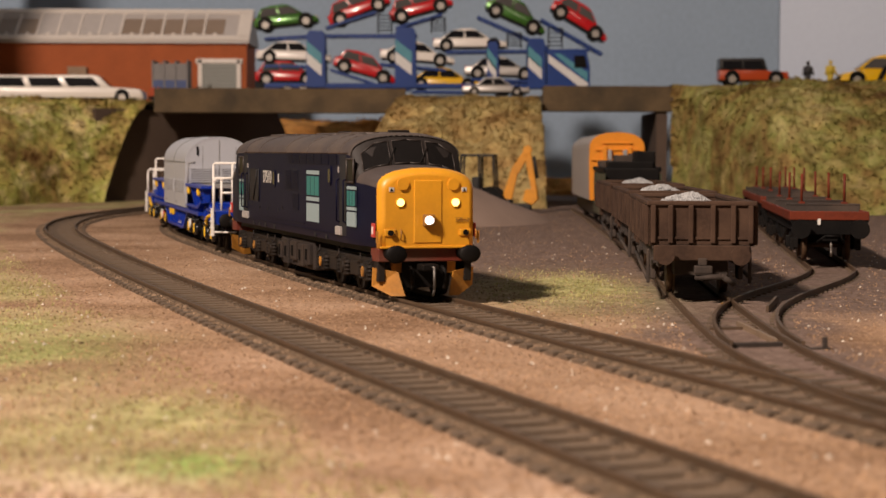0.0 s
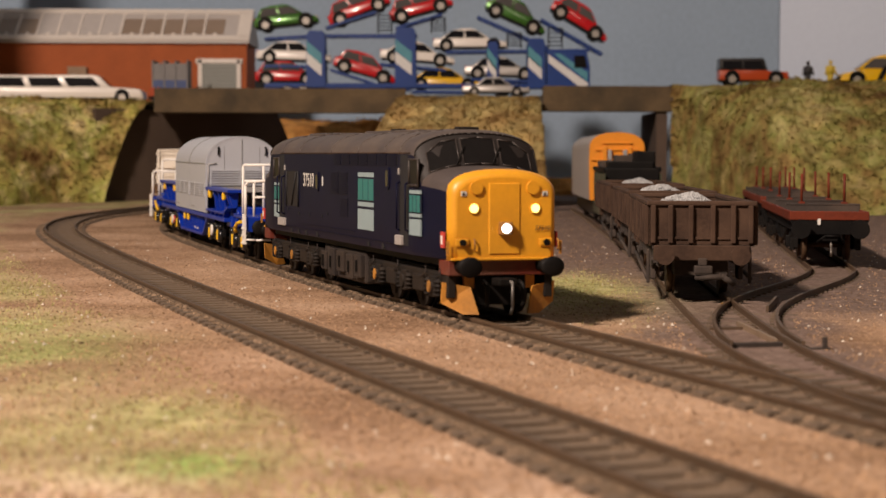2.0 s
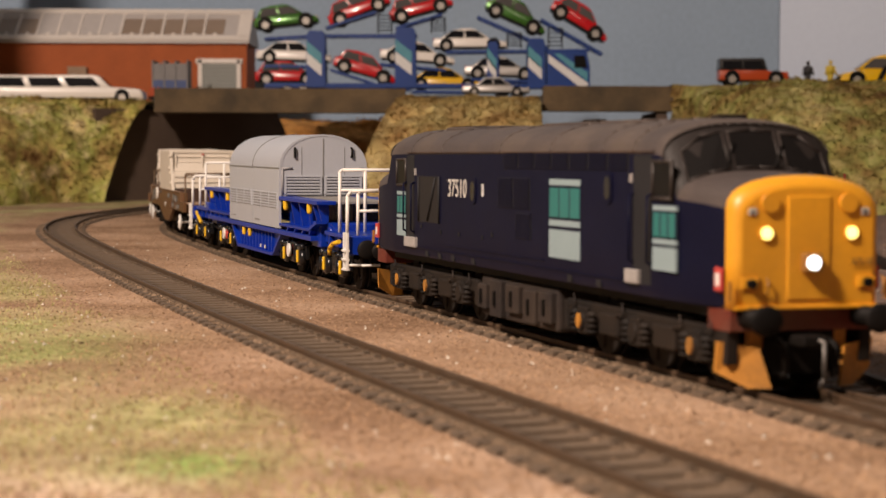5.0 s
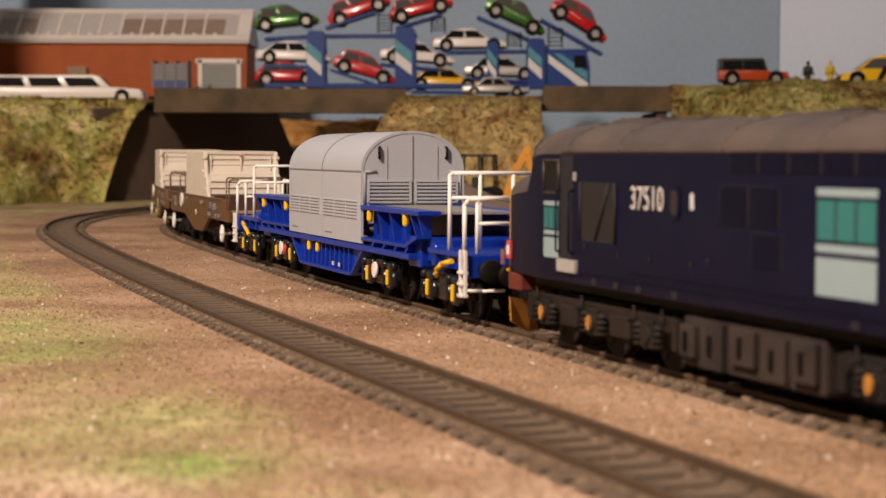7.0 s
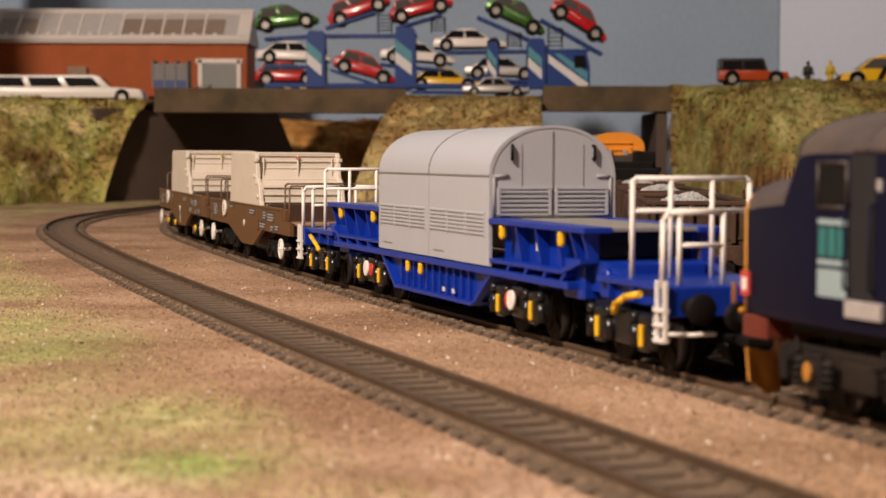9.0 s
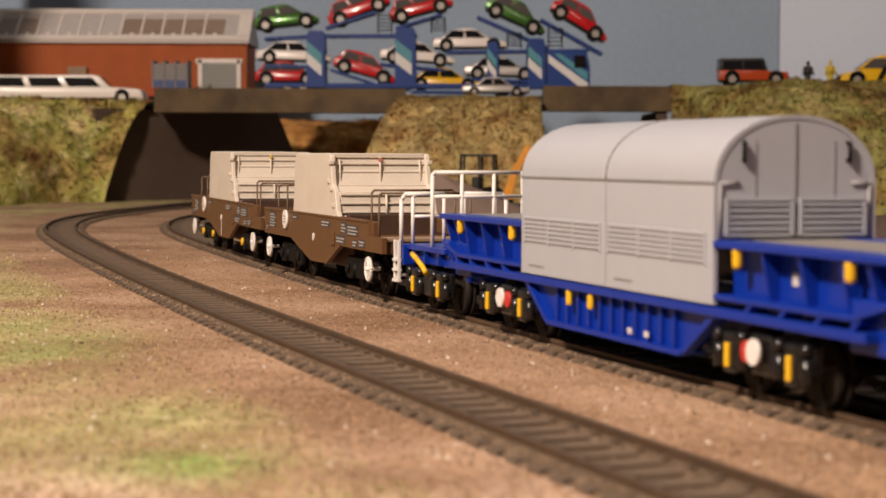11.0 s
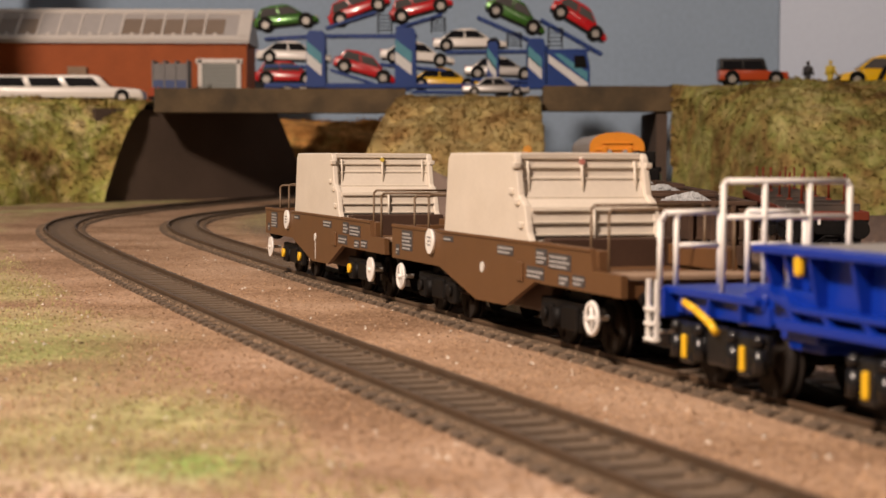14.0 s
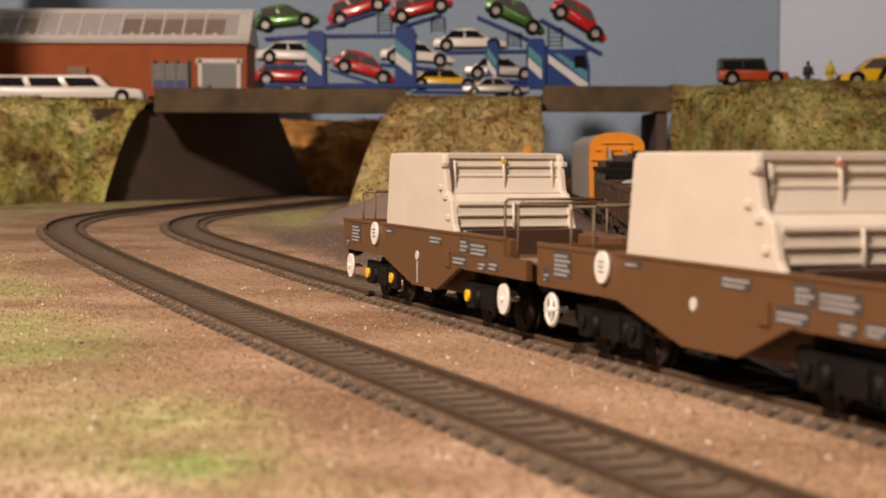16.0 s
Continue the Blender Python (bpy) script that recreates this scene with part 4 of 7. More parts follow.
            put("livery_bar", x0, x1, zt - 10.1 * sc, zt - 8.8 * sc, M["pale_blue"], 0.08)
            put("livery_panel", x0, x1, zt - h, zt - 10.9 * sc, M["pale_blue"], 0.08)
        mx = -31.3 if s < 0 else 31.3
        words("37510", 4.7, at(mx, s * 17.6, 33.8, 0 if s < 0 else 180, 90), M["print"], loco, "fleet_number", 0.06, 0.95)

    # roof gear
    def roof_box(name, x0, x1, y0, y1, z0, z1, material=None):
        bm = bmesh.new()
        box(bm, x0, x1, y0, y1, z0, z1, 0.3)
        return part(name, bm, material or M["roof_grey"], loco)

    for y0 in (-9.5, 3.5):
        roof_box("roof_hatch", -28, -4, y0, y0 + 6, 46.4, 49.0)
    fan = roof_box("fan_panel", -70, -46, -8, 8, 48.4, 49.9)
    for k in range(5):
        bm = bmesh.new()
        box(bm, -68 + k * 4.4, -66.6 + k * 4.4, -7, 7, 49.8, 50.1)
        part("louvre_slat", bm, M["underframe"], fan)
    for x0, x1 in ((-40, -30), (2, 30), (36, 60)):
        roof_box("roof_panel", x0, x1, -7, 7, 48.8, 49.85)
    roof_box("exhaust", 12, 20, -1.5, 1.5, 49.4, 50.6, M["underframe"])
    roof_box("horn_box", 82, 86, -3, 3, 49.2, 50.3, M["underframe"])
    for x in (-71, -45, 0, 33, 62, 78):
        bm = bmesh.new()
        tube(bm, [Vector((x, y, z + 0.05)) for y, z in arc(17.5, 42.6, 49.6, 14)], 0.22, 5)
        part("roof_seam", bm, M["roof_grey"], loco)

    # underframe
    tank = part("fuel_tank", _boxed(-21, 31, -14.5, 14.5, 3.2, 13, 0.8), M["tank_grey"], loco, "dusty grey fuel tank and battery boxes")
    for s in (-1, 1):
        for x0, x1, z0, z1 in ((-20, -14, 5, 11), (-11, -3, 3.6, 12.4), (0, 9, 5.5, 12), (12, 20, 4, 11.6), (22, 30, 5, 12)):
            bm = bmesh.new()
            box(bm, x0, x1, s * 15 - 0.9, s * 15 + 0.9, z0, z1, 0.3)
            cover = part("box_cover", bm, M["tank_grey"], tank)
            bm = bmesh.new()
            box(bm, (x0 + x1) / 2 - 0.5, (x0 + x1) / 2 + 0.5, s * 16 - 0.5, s * 16 + 0.5, (z0 + z1) / 2 - 1.8, (z0 + z1) / 2 + 1.8, 0.1)
            part("latch", bm, M["black"], cover)
    part("floor_plate", _boxed(-99, 112, -14, 14, 13.2, 16, 0), M["black"], loco)
    for bx in (-63, 74):
        bogie = new("bogie")
        bogie.parent, bogie.matrix_basis = loco, at(bx, 0, 0)
        bm = bmesh.new()
        for s in (-1, 1):
            box(bm, -38, 38, s * 13.4 - 1, s * 13.4 + 1, 8.2, 11.4, 0.4)
            for x in (-13.5, 13.5):
                box(bm, x - 5, x + 5, s * 14 - 1.2, s * 14 + 1.2, 5.4, 10, 0.5)
            for x in (-38, 38):
                box(bm, x - 1.2, x + 1.2, s * 13.4 - 1.2, s * 13.4 + 1.2, 5, 11, 0.3)
        box(bm, -20, 20, -12, 12, 8, 12)
        part("bogie_frame", bm, M["underframe"], bogie)
        for s in (-1, 1):
            for x in (-27.2, 0, 27.2):
                bm = bmesh.new()
                box(bm, x - 2.6, x + 2.6, s * 14.4 - 1, s * 14.4 + 1, 4.6, 10.4, 0.4)
                disc(bm, (x, s * 15.4, 7.4), (0, 1, 0), 2.0, 1.0, 14)
                part("axlebox", bm, M["underframe"], bogie)
                for dx in (-4.4, 4.4):
                    bm = bmesh.new()
                    rod(bm, (x + dx, s * 14.6, 4.8), (x + dx, s * 14.6, 9.6), 1.15, 10)
                    for k in range(4):
                        disc(bm, (x + dx, s * 14.6, 5.4 + k * 1.15), (0, 0, 1), 1.5, 0.45, 10)
                    part("coil_spring", bm, M["underframe"], bogie)
                if x == (0 if bx > 0 else 27.2):
                    continue
                bm = bmesh.new()
                prism(bm, [(x + 1.15 * math.cos(t), 7.4 + 1.6 * math.sin(t)) for t in [i * math.tau / 14 for i in range(14)]], "y", s * 15.6, s * 16.3)
                part("axle_cover", bm, M["plough_orange"], bogie, "faded yellow axle cover")
            for x in (-33, -7, 20, 33):
                bm = bmesh.new()
                tube(bm, [(x, s * 14.8, 12.6), (x + 1.5, s * 15.2, 11), (x - 2.5, s * 15.2, 9.4)], 0.2, 6)
                part("sand_pipe", bm, M["tank_grey"], bogie)
        for x in (-27.2, 0, 27.2):
            wheelset(bogie, x, 7.2)
    TRAIN.append((loco, 0.0, 74))


def _boxed(x0, x1, y0, y1, z0, z1, bev):
    bm = bmesh.new()
    box(bm, x0, x1, y0, y1, z0, z1, bev)
    return bm


def build_hood_wagon():
    wag = thing("nuclear_flask_wagon", Matrix.Identity(4), "bright blue eight-axle wagon under a ribbed grey hood", "flask wagon", "train on the main line")
    # hood
    hood = new("hood")
    hood.parent = wag
    tagged(hood, "plain light grey arched hood with louvres")
    pr = arc(16.4, 37.5, 49.7, 22, 0.95)
    for x0, x1 in ((-49, -0.15), (0.15, 49)):
        bm = bmesh.new()
        ring = [(-16.4, 15.6), (-16.4, 26), *pr, (16.4, 26), (16.4, 15.6)]
        inner = [(y * 0.95, z - 0.7 if z > 37 else z) for y, z in ring]
        loft(bm, [[(x, y, z) for y, z in ring] for x in (x0, x0 + 0.3, x1 - 0.3, x1)], closed=False, caps=False)
        loft(bm, [[(x, y, z) for y, z in inner] for x in (x0, x1)], closed=False, caps=False)
        for x in (x0, x1):
            loft(bm, [[(x, y, z) for y, z in ring], [(x, y, z) for y, z in inner]], closed=False, caps=False, smooth=False)
        bmesh.ops.remove_doubles(bm, verts=bm.verts, dist=0.01)
        part("hood_shell", bm, M["hood_grey"], hood)
    bm = bmesh.new()
    for s in (-1, 1):
        box(bm, -49, 49, s * 16.5 - 0.12, s * 16.5 + 0.12, 37.2, 37.6)
    tube(bm, [Vector((0, y * 1.004, z + 0.03)) for y, z in pr], 0.2, 5)
    part("hood_seam", bm, M["hood_lip"], hood)
    bm = bmesh.new()
    for s in (-1, 1):
        rod(bm, (-49, s * 10.6, 46.4), (49, s * 10.6, 46.4), 0.18, 5)
    part("roof_seam", bm, M["hood_grey"], hood)
    for s in (-1, 1):
        for x0, x1 in ((-47, -2.5), (1.5, 46)):
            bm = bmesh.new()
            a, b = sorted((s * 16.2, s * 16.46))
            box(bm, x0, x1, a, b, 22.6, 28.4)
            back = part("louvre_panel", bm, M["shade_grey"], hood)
            for k in range(6):
                z = 22.9 + k * 1.0
                bm = bmesh.new()
                a, b = sorted((s * 16.3, s * 16.72))
                box(bm, x0, x1, a, b, z, z + 0.55, 0.1)
                part("slat", bm, M["hood_grey"], back)
            bm = bmesh.new()
            for x in (x0, (2 * x0 + x1) / 3, (x0 + 2 * x1) / 3, x1):
                a, b = sorted((s * 16.3, s * 16.74))
                box(bm, x - 0.35, x + 0.35, a, b, 22.4, 28.6)
            part("louvre_frame", bm, M["hood_grey"], back)
            bm = bmesh.new()
            a, b = sorted((s * 16.3, s * 16.5))
            box(bm, x0 + 3, x0 + 12, a, b, 17.3, 17.7)
            part("stencil", bm, M["hood_lip"], hood)
    for sgn in (-1, 1):
        bm = bmesh.new()
        prism(bm, [(-15.8, 27.2), *[(y * 0.97, z - 0.4) for y, z in pr], (15.8, 27.2)], "x", sgn * 47.2, sgn * 48.85)
        end = part("hood_end", bm, M["hood_grey"], hood)
        bm = bmesh.new()
        box(bm, sgn * 48.75, sgn * 49.0, -0.22, 0.22, 27.4, 48.2)
        for y in (-8, 8):
            box(bm, sgn * 48.75, sgn * 48.95, y - 0.12, y + 0.12, 35, 45)
        part("end_seam", bm, M["hood_lip"], hood)
        for y0, y1 in ((-14, -0.9), (0.9, 14)):
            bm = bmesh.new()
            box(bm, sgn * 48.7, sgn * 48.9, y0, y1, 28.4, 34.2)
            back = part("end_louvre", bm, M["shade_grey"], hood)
            for k in range(5):
                bm = bmesh.new()
                box(bm, sgn * 48.8, sgn * 49.5, y0 + 0.4, y1 - 0.4, 28.8 + k * 1.1, 29.4 + k * 1.1, 0.1)
                part("slat", bm, M["hood_grey"], back)
            bm = bmesh.new()
            for yy in (y0, y1):
                box(bm, sgn * 48.8, sgn * 49.6, yy - 0.35, yy + 0.35, 28.0, 34.6)
            for zz in (28.1, 34.4):
                box(bm, sgn * 48.8, sgn * 49.6, y0, y1, zz - 0.25, zz + 0.25)
            part("louvre_frame", bm, M["hood_grey"], back)
            yy = -13.4 if y0 < 0 else 13.4
            bm = bmesh.new()
            tube(bm, [(sgn * 48.6, yy * 0.78, 41.6), (sgn * 49.5, yy * 0.8, 41.4), (sgn * 49.5, yy * 0.8, 44.6), (sgn * 48.6, yy * 0.78, 44.8)], 0.4, 6)
            part("grab_handle", bm, M["black"], hood)
            bm = bmesh.new()
            tube(bm, [(sgn * 48.9, yy * 1.13, 27.6), (sgn * 48.9, yy * 1.13, 37.2), (sgn * 48.9, yy * 0.86, 37.4)], 0.42, 6)
            part("locking_bar", bm, M["shade_grey"], hood)
            bm = bmesh.new()
            box(bm, sgn * 48.3, sgn * 48.8, yy * 0.9 - 3.4, yy * 0.9 + 3.4, 26.9, 27.5)
            part("dark_slot", bm, M["black"], hood)
        for y in (-2.6, 3.2):
            bm = bmesh.new()
            box(bm, sgn * 48.3, sgn * 48.56, y - 1.1, y + 1.1, 45.2, 47.3)
            lab = part("warning_label", bm, M["label_yellow"], hood, "small yellow warning label")
            bm = bmesh.new()
            prism(bm, [(y - 0.7, 45.6), (y + 0.7, 45.6), (y, 46.9)], "x", sgn * 48.5, sgn * 48.64)
            part("triangle", bm, M["black"], lab)
    # well and girders
    for s in (-1, 1):
        bm = bmesh.new()
        a, b = sorted((s * 11.5, s * 14.2))
        prism(bm, [(-47, 13.6), (-33, 5.4), (33, 5.4), (47, 13.6)], "y", a, b)
        well = part("well_side", bm, M["blue"], wag, "blue trough side with upright ribs")
        bm = bmesh.new()
        a, b = sorted((s * 11, s * 16))
        prism(bm, [(-36, 5.9), (-34, 4.9), (34, 4.9), (36, 5.9)], "y", a, b)
        part("well_flange", bm, M["blue"], well)
        for sg in (-1, 1):
            bm = bmesh.new()
            a, b = sorted((s * 14, s * 15.8))
            prism(bm, [(sg * 49, 13.6), (sg * 35, 5.0), (sg * 33.4, 5.4), (sg * 47, 13.8)], "y", a, b)
            part("well_edge", bm, M["blue"], well)
        for x in range(-30, 31, 6):
            bm = bmesh.new()
            a, b = sorted((s * 14, s * 15.2))
            box(bm, x - 0.4, x + 0.4, a, b, 5.6, 13.6)
            part("rib", bm, M["blue"], well)
        for x in (-21, -9, 10, 18):
            if x < 5:
                bm = bmesh.new()
                box(bm, x - 0.95, x + 0.95, s * 15.8 - 0.7, s * 15.8 + 0.7, 10.0, 13.4, 0.65)
                part("lashing_ring", bm, M["axle_yellow"], wag, "yellow lashing eye")
            else:
                bm = bmesh.new()
                box(bm, x - 1, x + 1, s * 15.3 - 0.1, s * 15.3 + 0.1, 6.8, 8.0)
                part("stencil", bm, M["print"], wag)
        bm = bmesh.new()
        a, b = sorted((s * 12.0, s * 16.6))
        box(bm, -101, 101, a, b, 13.5, 15.2, 0.2)
        part("sole_flange", bm, M["blue"], wag)
        for sg in (-1, 1):
            bm = bmesh.new()
            a, b = sorted((s * 11.0, s * 12.4))
            box(bm, sg * 49, sg * 104, a, b, 17.2, 26.6, 0.2)
            gir = part("girder", bm, M["blue"], wag)
            bm = bmesh.new()
            a, b = sorted((s * 12.5, s * 16.4))
            box(bm, sg * 49, sg * 96, a, b, 16.6, 17.6, 0.2)
            prism(bm, [(sg * 96, 16.6), (sg * 108, 19.6), (sg * 108, 20.5), (sg * 95.5, 17.6)], "y", a, b)
            part("girder_flange", bm, M["blue"], gir)
            for x in (62, 74, 86, 97):
                bm = bmesh.new()
                prism(bm, [(sg * (x - 3.4), 13.8), (sg * (x - 2), 13.8), (sg * (x + 2), 17), (sg * (x + 0.6), 17)], "y", *sorted((s * 12.4, s * 16.2)))
                part("gusset", bm, M["blue"], gir)
            bm = bmesh.new()
            box(bm, sg * 49, sg * 110, *sorted((s * 10, s * 16.6)), 25.9, 27.2, 0.2)
            part("top_flange", bm, M["blue"], gir)
            for x in (66, 79, 92, 100, 107):
                bm = bmesh.new()
                prism(bm, [(s * 12.0, 17.4 if x < 95 else 20.2), (s * 14.2, 17.4 if x < 95 else 20.2), (s * 15.9, 26), (s * 12.0, 26)], "x", sg * x - 0.45, sg * x + 0.45)
                part("stiffener", bm, M["blue"], gir)
            for x in (57, 95):
                bm = bmesh.new()
                box(bm, sg * x - 1.0, sg * x + 1.0, s * 15.7 - 0.9, s * 15.7 + 0.9, 22.4, 26.2, 0.8)
                part("lashing_ring", bm, M["axle_yellow"], wag, "yellow lashing eye")
            bm = bmesh.new()
            box(bm, sg * 72 - 1, sg * 72 + 1, *sorted((s * 12.3, s * 12.6)), 20.4, 22.6)
            part("stencil", bm, M["print"], wag)
    for sg in (-1, 1):
        part("deck", _boxed(sg * 48.5, sg * 109, -13.2, 13.2, 26.2, 27.1, 0.1), M["deck_grey"], wag, "grey deck plate beside the hood")
        part("cross_beam", _boxed(sg * 92, sg * 104, -14, 14, 11.5, 20, 0.4), M["blue"], wag)
        part("pivot", _boxed(sg * 98, sg * 116, -9, 9, 9, 20, 0.5), M["blue"], wag)
        plat = part("end_platform", _boxed(sg * 112, sg * 149, -14.5, 14.5, 16.2, 17.6, 0.2), M["blue"], wag)
        bm = bmesh.new()
        for s in (-1, 1):
            box(bm, sg * 110, sg * 146, *sorted((s * 11.2, s * 12.8)), 12.6, 16.3, 0.3)
            prism(bm, [(sg * 104, 13.5), (sg * 104, 20), (sg * 112, 20), (sg * 122, 17.4), (sg * 122, 13.5)], "y", *sorted((s * 9.5, s * 12.2)))
            for x in (118, 130, 141):
                box(bm, sg * x - 0.4, sg * x + 0.4, *sorted((s * 12.6, s * 14.3)), 13, 16.4)
            disc(bm, (sg * 113, s * 12.6, 17), (0, 1, 0), 2.0, 1.2, 14)
        part("platform_frame", bm, M["blue"], plat)
        part("headstock", _boxed(sg * 146, sg * 150, -15.5, 15.5, 11.6, 17.4, 0.3), M["blue"], wag)
        for y in (-11.3, 11.3):
            bm = bmesh.new()
            rod(bm, (sg * 150, y, 13.6), (sg * 155, y, 13.6), 1.7, 12)
            ball(bm, (sg * 155.6, y, 13.6), 0.8, 3.2, 3.0, 16, 9)
            part("buffer", bm, M["black"], wag)
        bm = bmesh.new()
        box(bm, sg * 138, sg * 158, -3, 3, 6.5, 8.2, 0.3)
        tube(bm, [(sg * 150, 3, 11), (sg * 155, 3, 9), (sg * 155, 3, 5)], 0.6, 6)
        part("coupling", bm, M["black"], wag)
        # cross railing and end railing
        rail = new("railing")
        rail.parent = wag
        tagged(rail, "white tubular safety railing")
        x = sg * 127
        bm = bmesh.new()
        tube(bm, [(x, -13, 17), (x, -13, 37.0), (x, -12.2, 37.7), (x, 12.2, 37.7), (x, 13, 37.0), (x, 13, 17)], 0.58, 7)
        part("top_rail", bm, M["white"], rail)
        bm = bmesh.new()
        rod(bm, (x, -13, 31.2), (x, 13, 31.2), 0.52, 7)
        part("mid_rail", bm, M["white"], rail)
        for y in (-4.6, 4.6):
            bm = bmesh.new()
            rod(bm, (x, y, 17), (x, y, 37.7), 0.55, 7)
            part("post", bm, M["white"], rail)
        for s in (-1, 1):
            bm = bmesh.new()
            tube(bm, [(sg * 147.5, s * 15.6, 17.0), (sg * 147.5, s * 15.6, 29.8), (sg * 147.5, s * 14.4, 31.4), (sg * 147.5, s * 3.0, 31.6)], 0.6, 7)
            part("end_rail", bm, M["white"], rail)
            bm = bmesh.new()
            tube(bm, [(sg * 147.5, s * 12.2, 17.0), (sg * 147.5, s * 12.2, 30.4), (sg * 147.5, s * 11.4, 31.6)], 0.55, 7)
            rod(bm, (sg * 147.5, s * 12.2, 25.2), (sg * 147.5, s * 3, 25.2), 0.5, 7)
            rod(bm, (sg * 147.5, s * 3, 17), (sg * 147.5, s * 3, 31.6), 0.55, 7)
            part("rail_post", bm, M["white"], rail)
            ladder = new("ladder")
            ladder.parent = wag
            tagged(ladder, "white ladder step")
            for xx in (147.0, 150.6):
                bm = bmesh.new()
                box(bm, sg * xx - 0.45, sg * xx + 0.45, s * 16.4 - 0.45, s * 16.4 + 0.45, 6.8, 18.6, 0.15)
                part("stile", bm, M["white"], ladder)
            for z in (7.2, 10.2, 13.0):
                bm = bmesh.new()
                box(bm, sg * 146.6, sg * 151, s * 16.6 - 0.7, s * 16.6 + 0.9, z - 0.35, z + 0.35, 0.1)
                part("rung", bm, M["white"], ladder)
            bm = bmesh.new()
            tube(bm, [(sg * 150.6, s * 16, 8.6), (sg * 151, s * 12, 8.4), (sg * 151, s * 6, 8.4)], 0.4, 6)
            part("step_bar", bm, M["white"], ladder)
            bm = bmesh.new()
            tube(bm, [(sg * 124, s * 15.6, 10.6), (sg * 126, s * 16.1, 12.4), (sg * 131, s * 16.2, 14.2), (sg * 137, s * 15.6, 15.2)], 0.75, 7)
            part("flex_hose", bm, M["axle_yellow"], wag, "yellow-orange flexible hose")
    for bx in (-126, -64, 64, 126):
        bogie = new("bogie")
        bogie.parent, bogie.matrix_basis = wag, at(bx, 0, 0)
        bm = bmesh.new()
        for s in (-1, 1):
            box(bm, -17, 17, *sorted((s * 12.2, s * 14.0)), 6.0, 11.4, 0.5)
            box(bm, -4, 4, *sorted((s * 13.5, s * 14.6)), 4.4, 11.8, 0.6)
        box(bm, -6, 6, -12, 12, 6, 11)
        part("bogie_frame", bm, M["black_gloss"], bogie)
        for s in (-1, 1):
            for x in (-11.2, 11.2):
                bm = bmesh.new()
                box(bm, x - 2.4, x + 2.4, *sorted((s * 13.6, s * 15.2)), 3.8, 11.2, 0.6)
                part("axlebox", bm, M["black_gloss"], bogie)
                bm = bmesh.new()
                box(bm, x - 0.8, x + 0.8, *sorted((s * 15.0, s * 15.8)), 4.8, 9.2, 0.35)
                part("axle_cover", bm, M["axle_yellow"], bogie, "yellow axlebox cover")
                for dx in (-4.6, 4.6):
                    bm = bmesh.new()
                    rod(bm, (x + dx, s * 14.4, 4.6), (x + dx, s * 14.4, 9.0), 1.4, 10)
                    ball(bm, (x + dx, s * 14.6, 10.4), 1.3, 1.3, 1.3, 10, 7)
                    part("spring", bm, M["black_gloss"], bogie)
            if abs(bx) < 100:
                bm = bmesh.new()
                disc(bm, (0, s * 16.0, 8.6), (0, 1, 0), 2.3, 0.8, 22)
                part("brake_disc", bm, M["white"], bogie, "white round plate")
                bm = bmesh.new()
                disc(bm, (math.copysign(3.6, bx) * -1, s * 15.4, 8.4), (0, 1, 0), 1.9, 0.8, 18)
                part("handwheel", bm, M["signal_red"], bogie)
        for x in (-11.2, 11.2):
            wheelset(bogie, x, 6.2)
    TRAIN.append((wag, 293.0, 100))


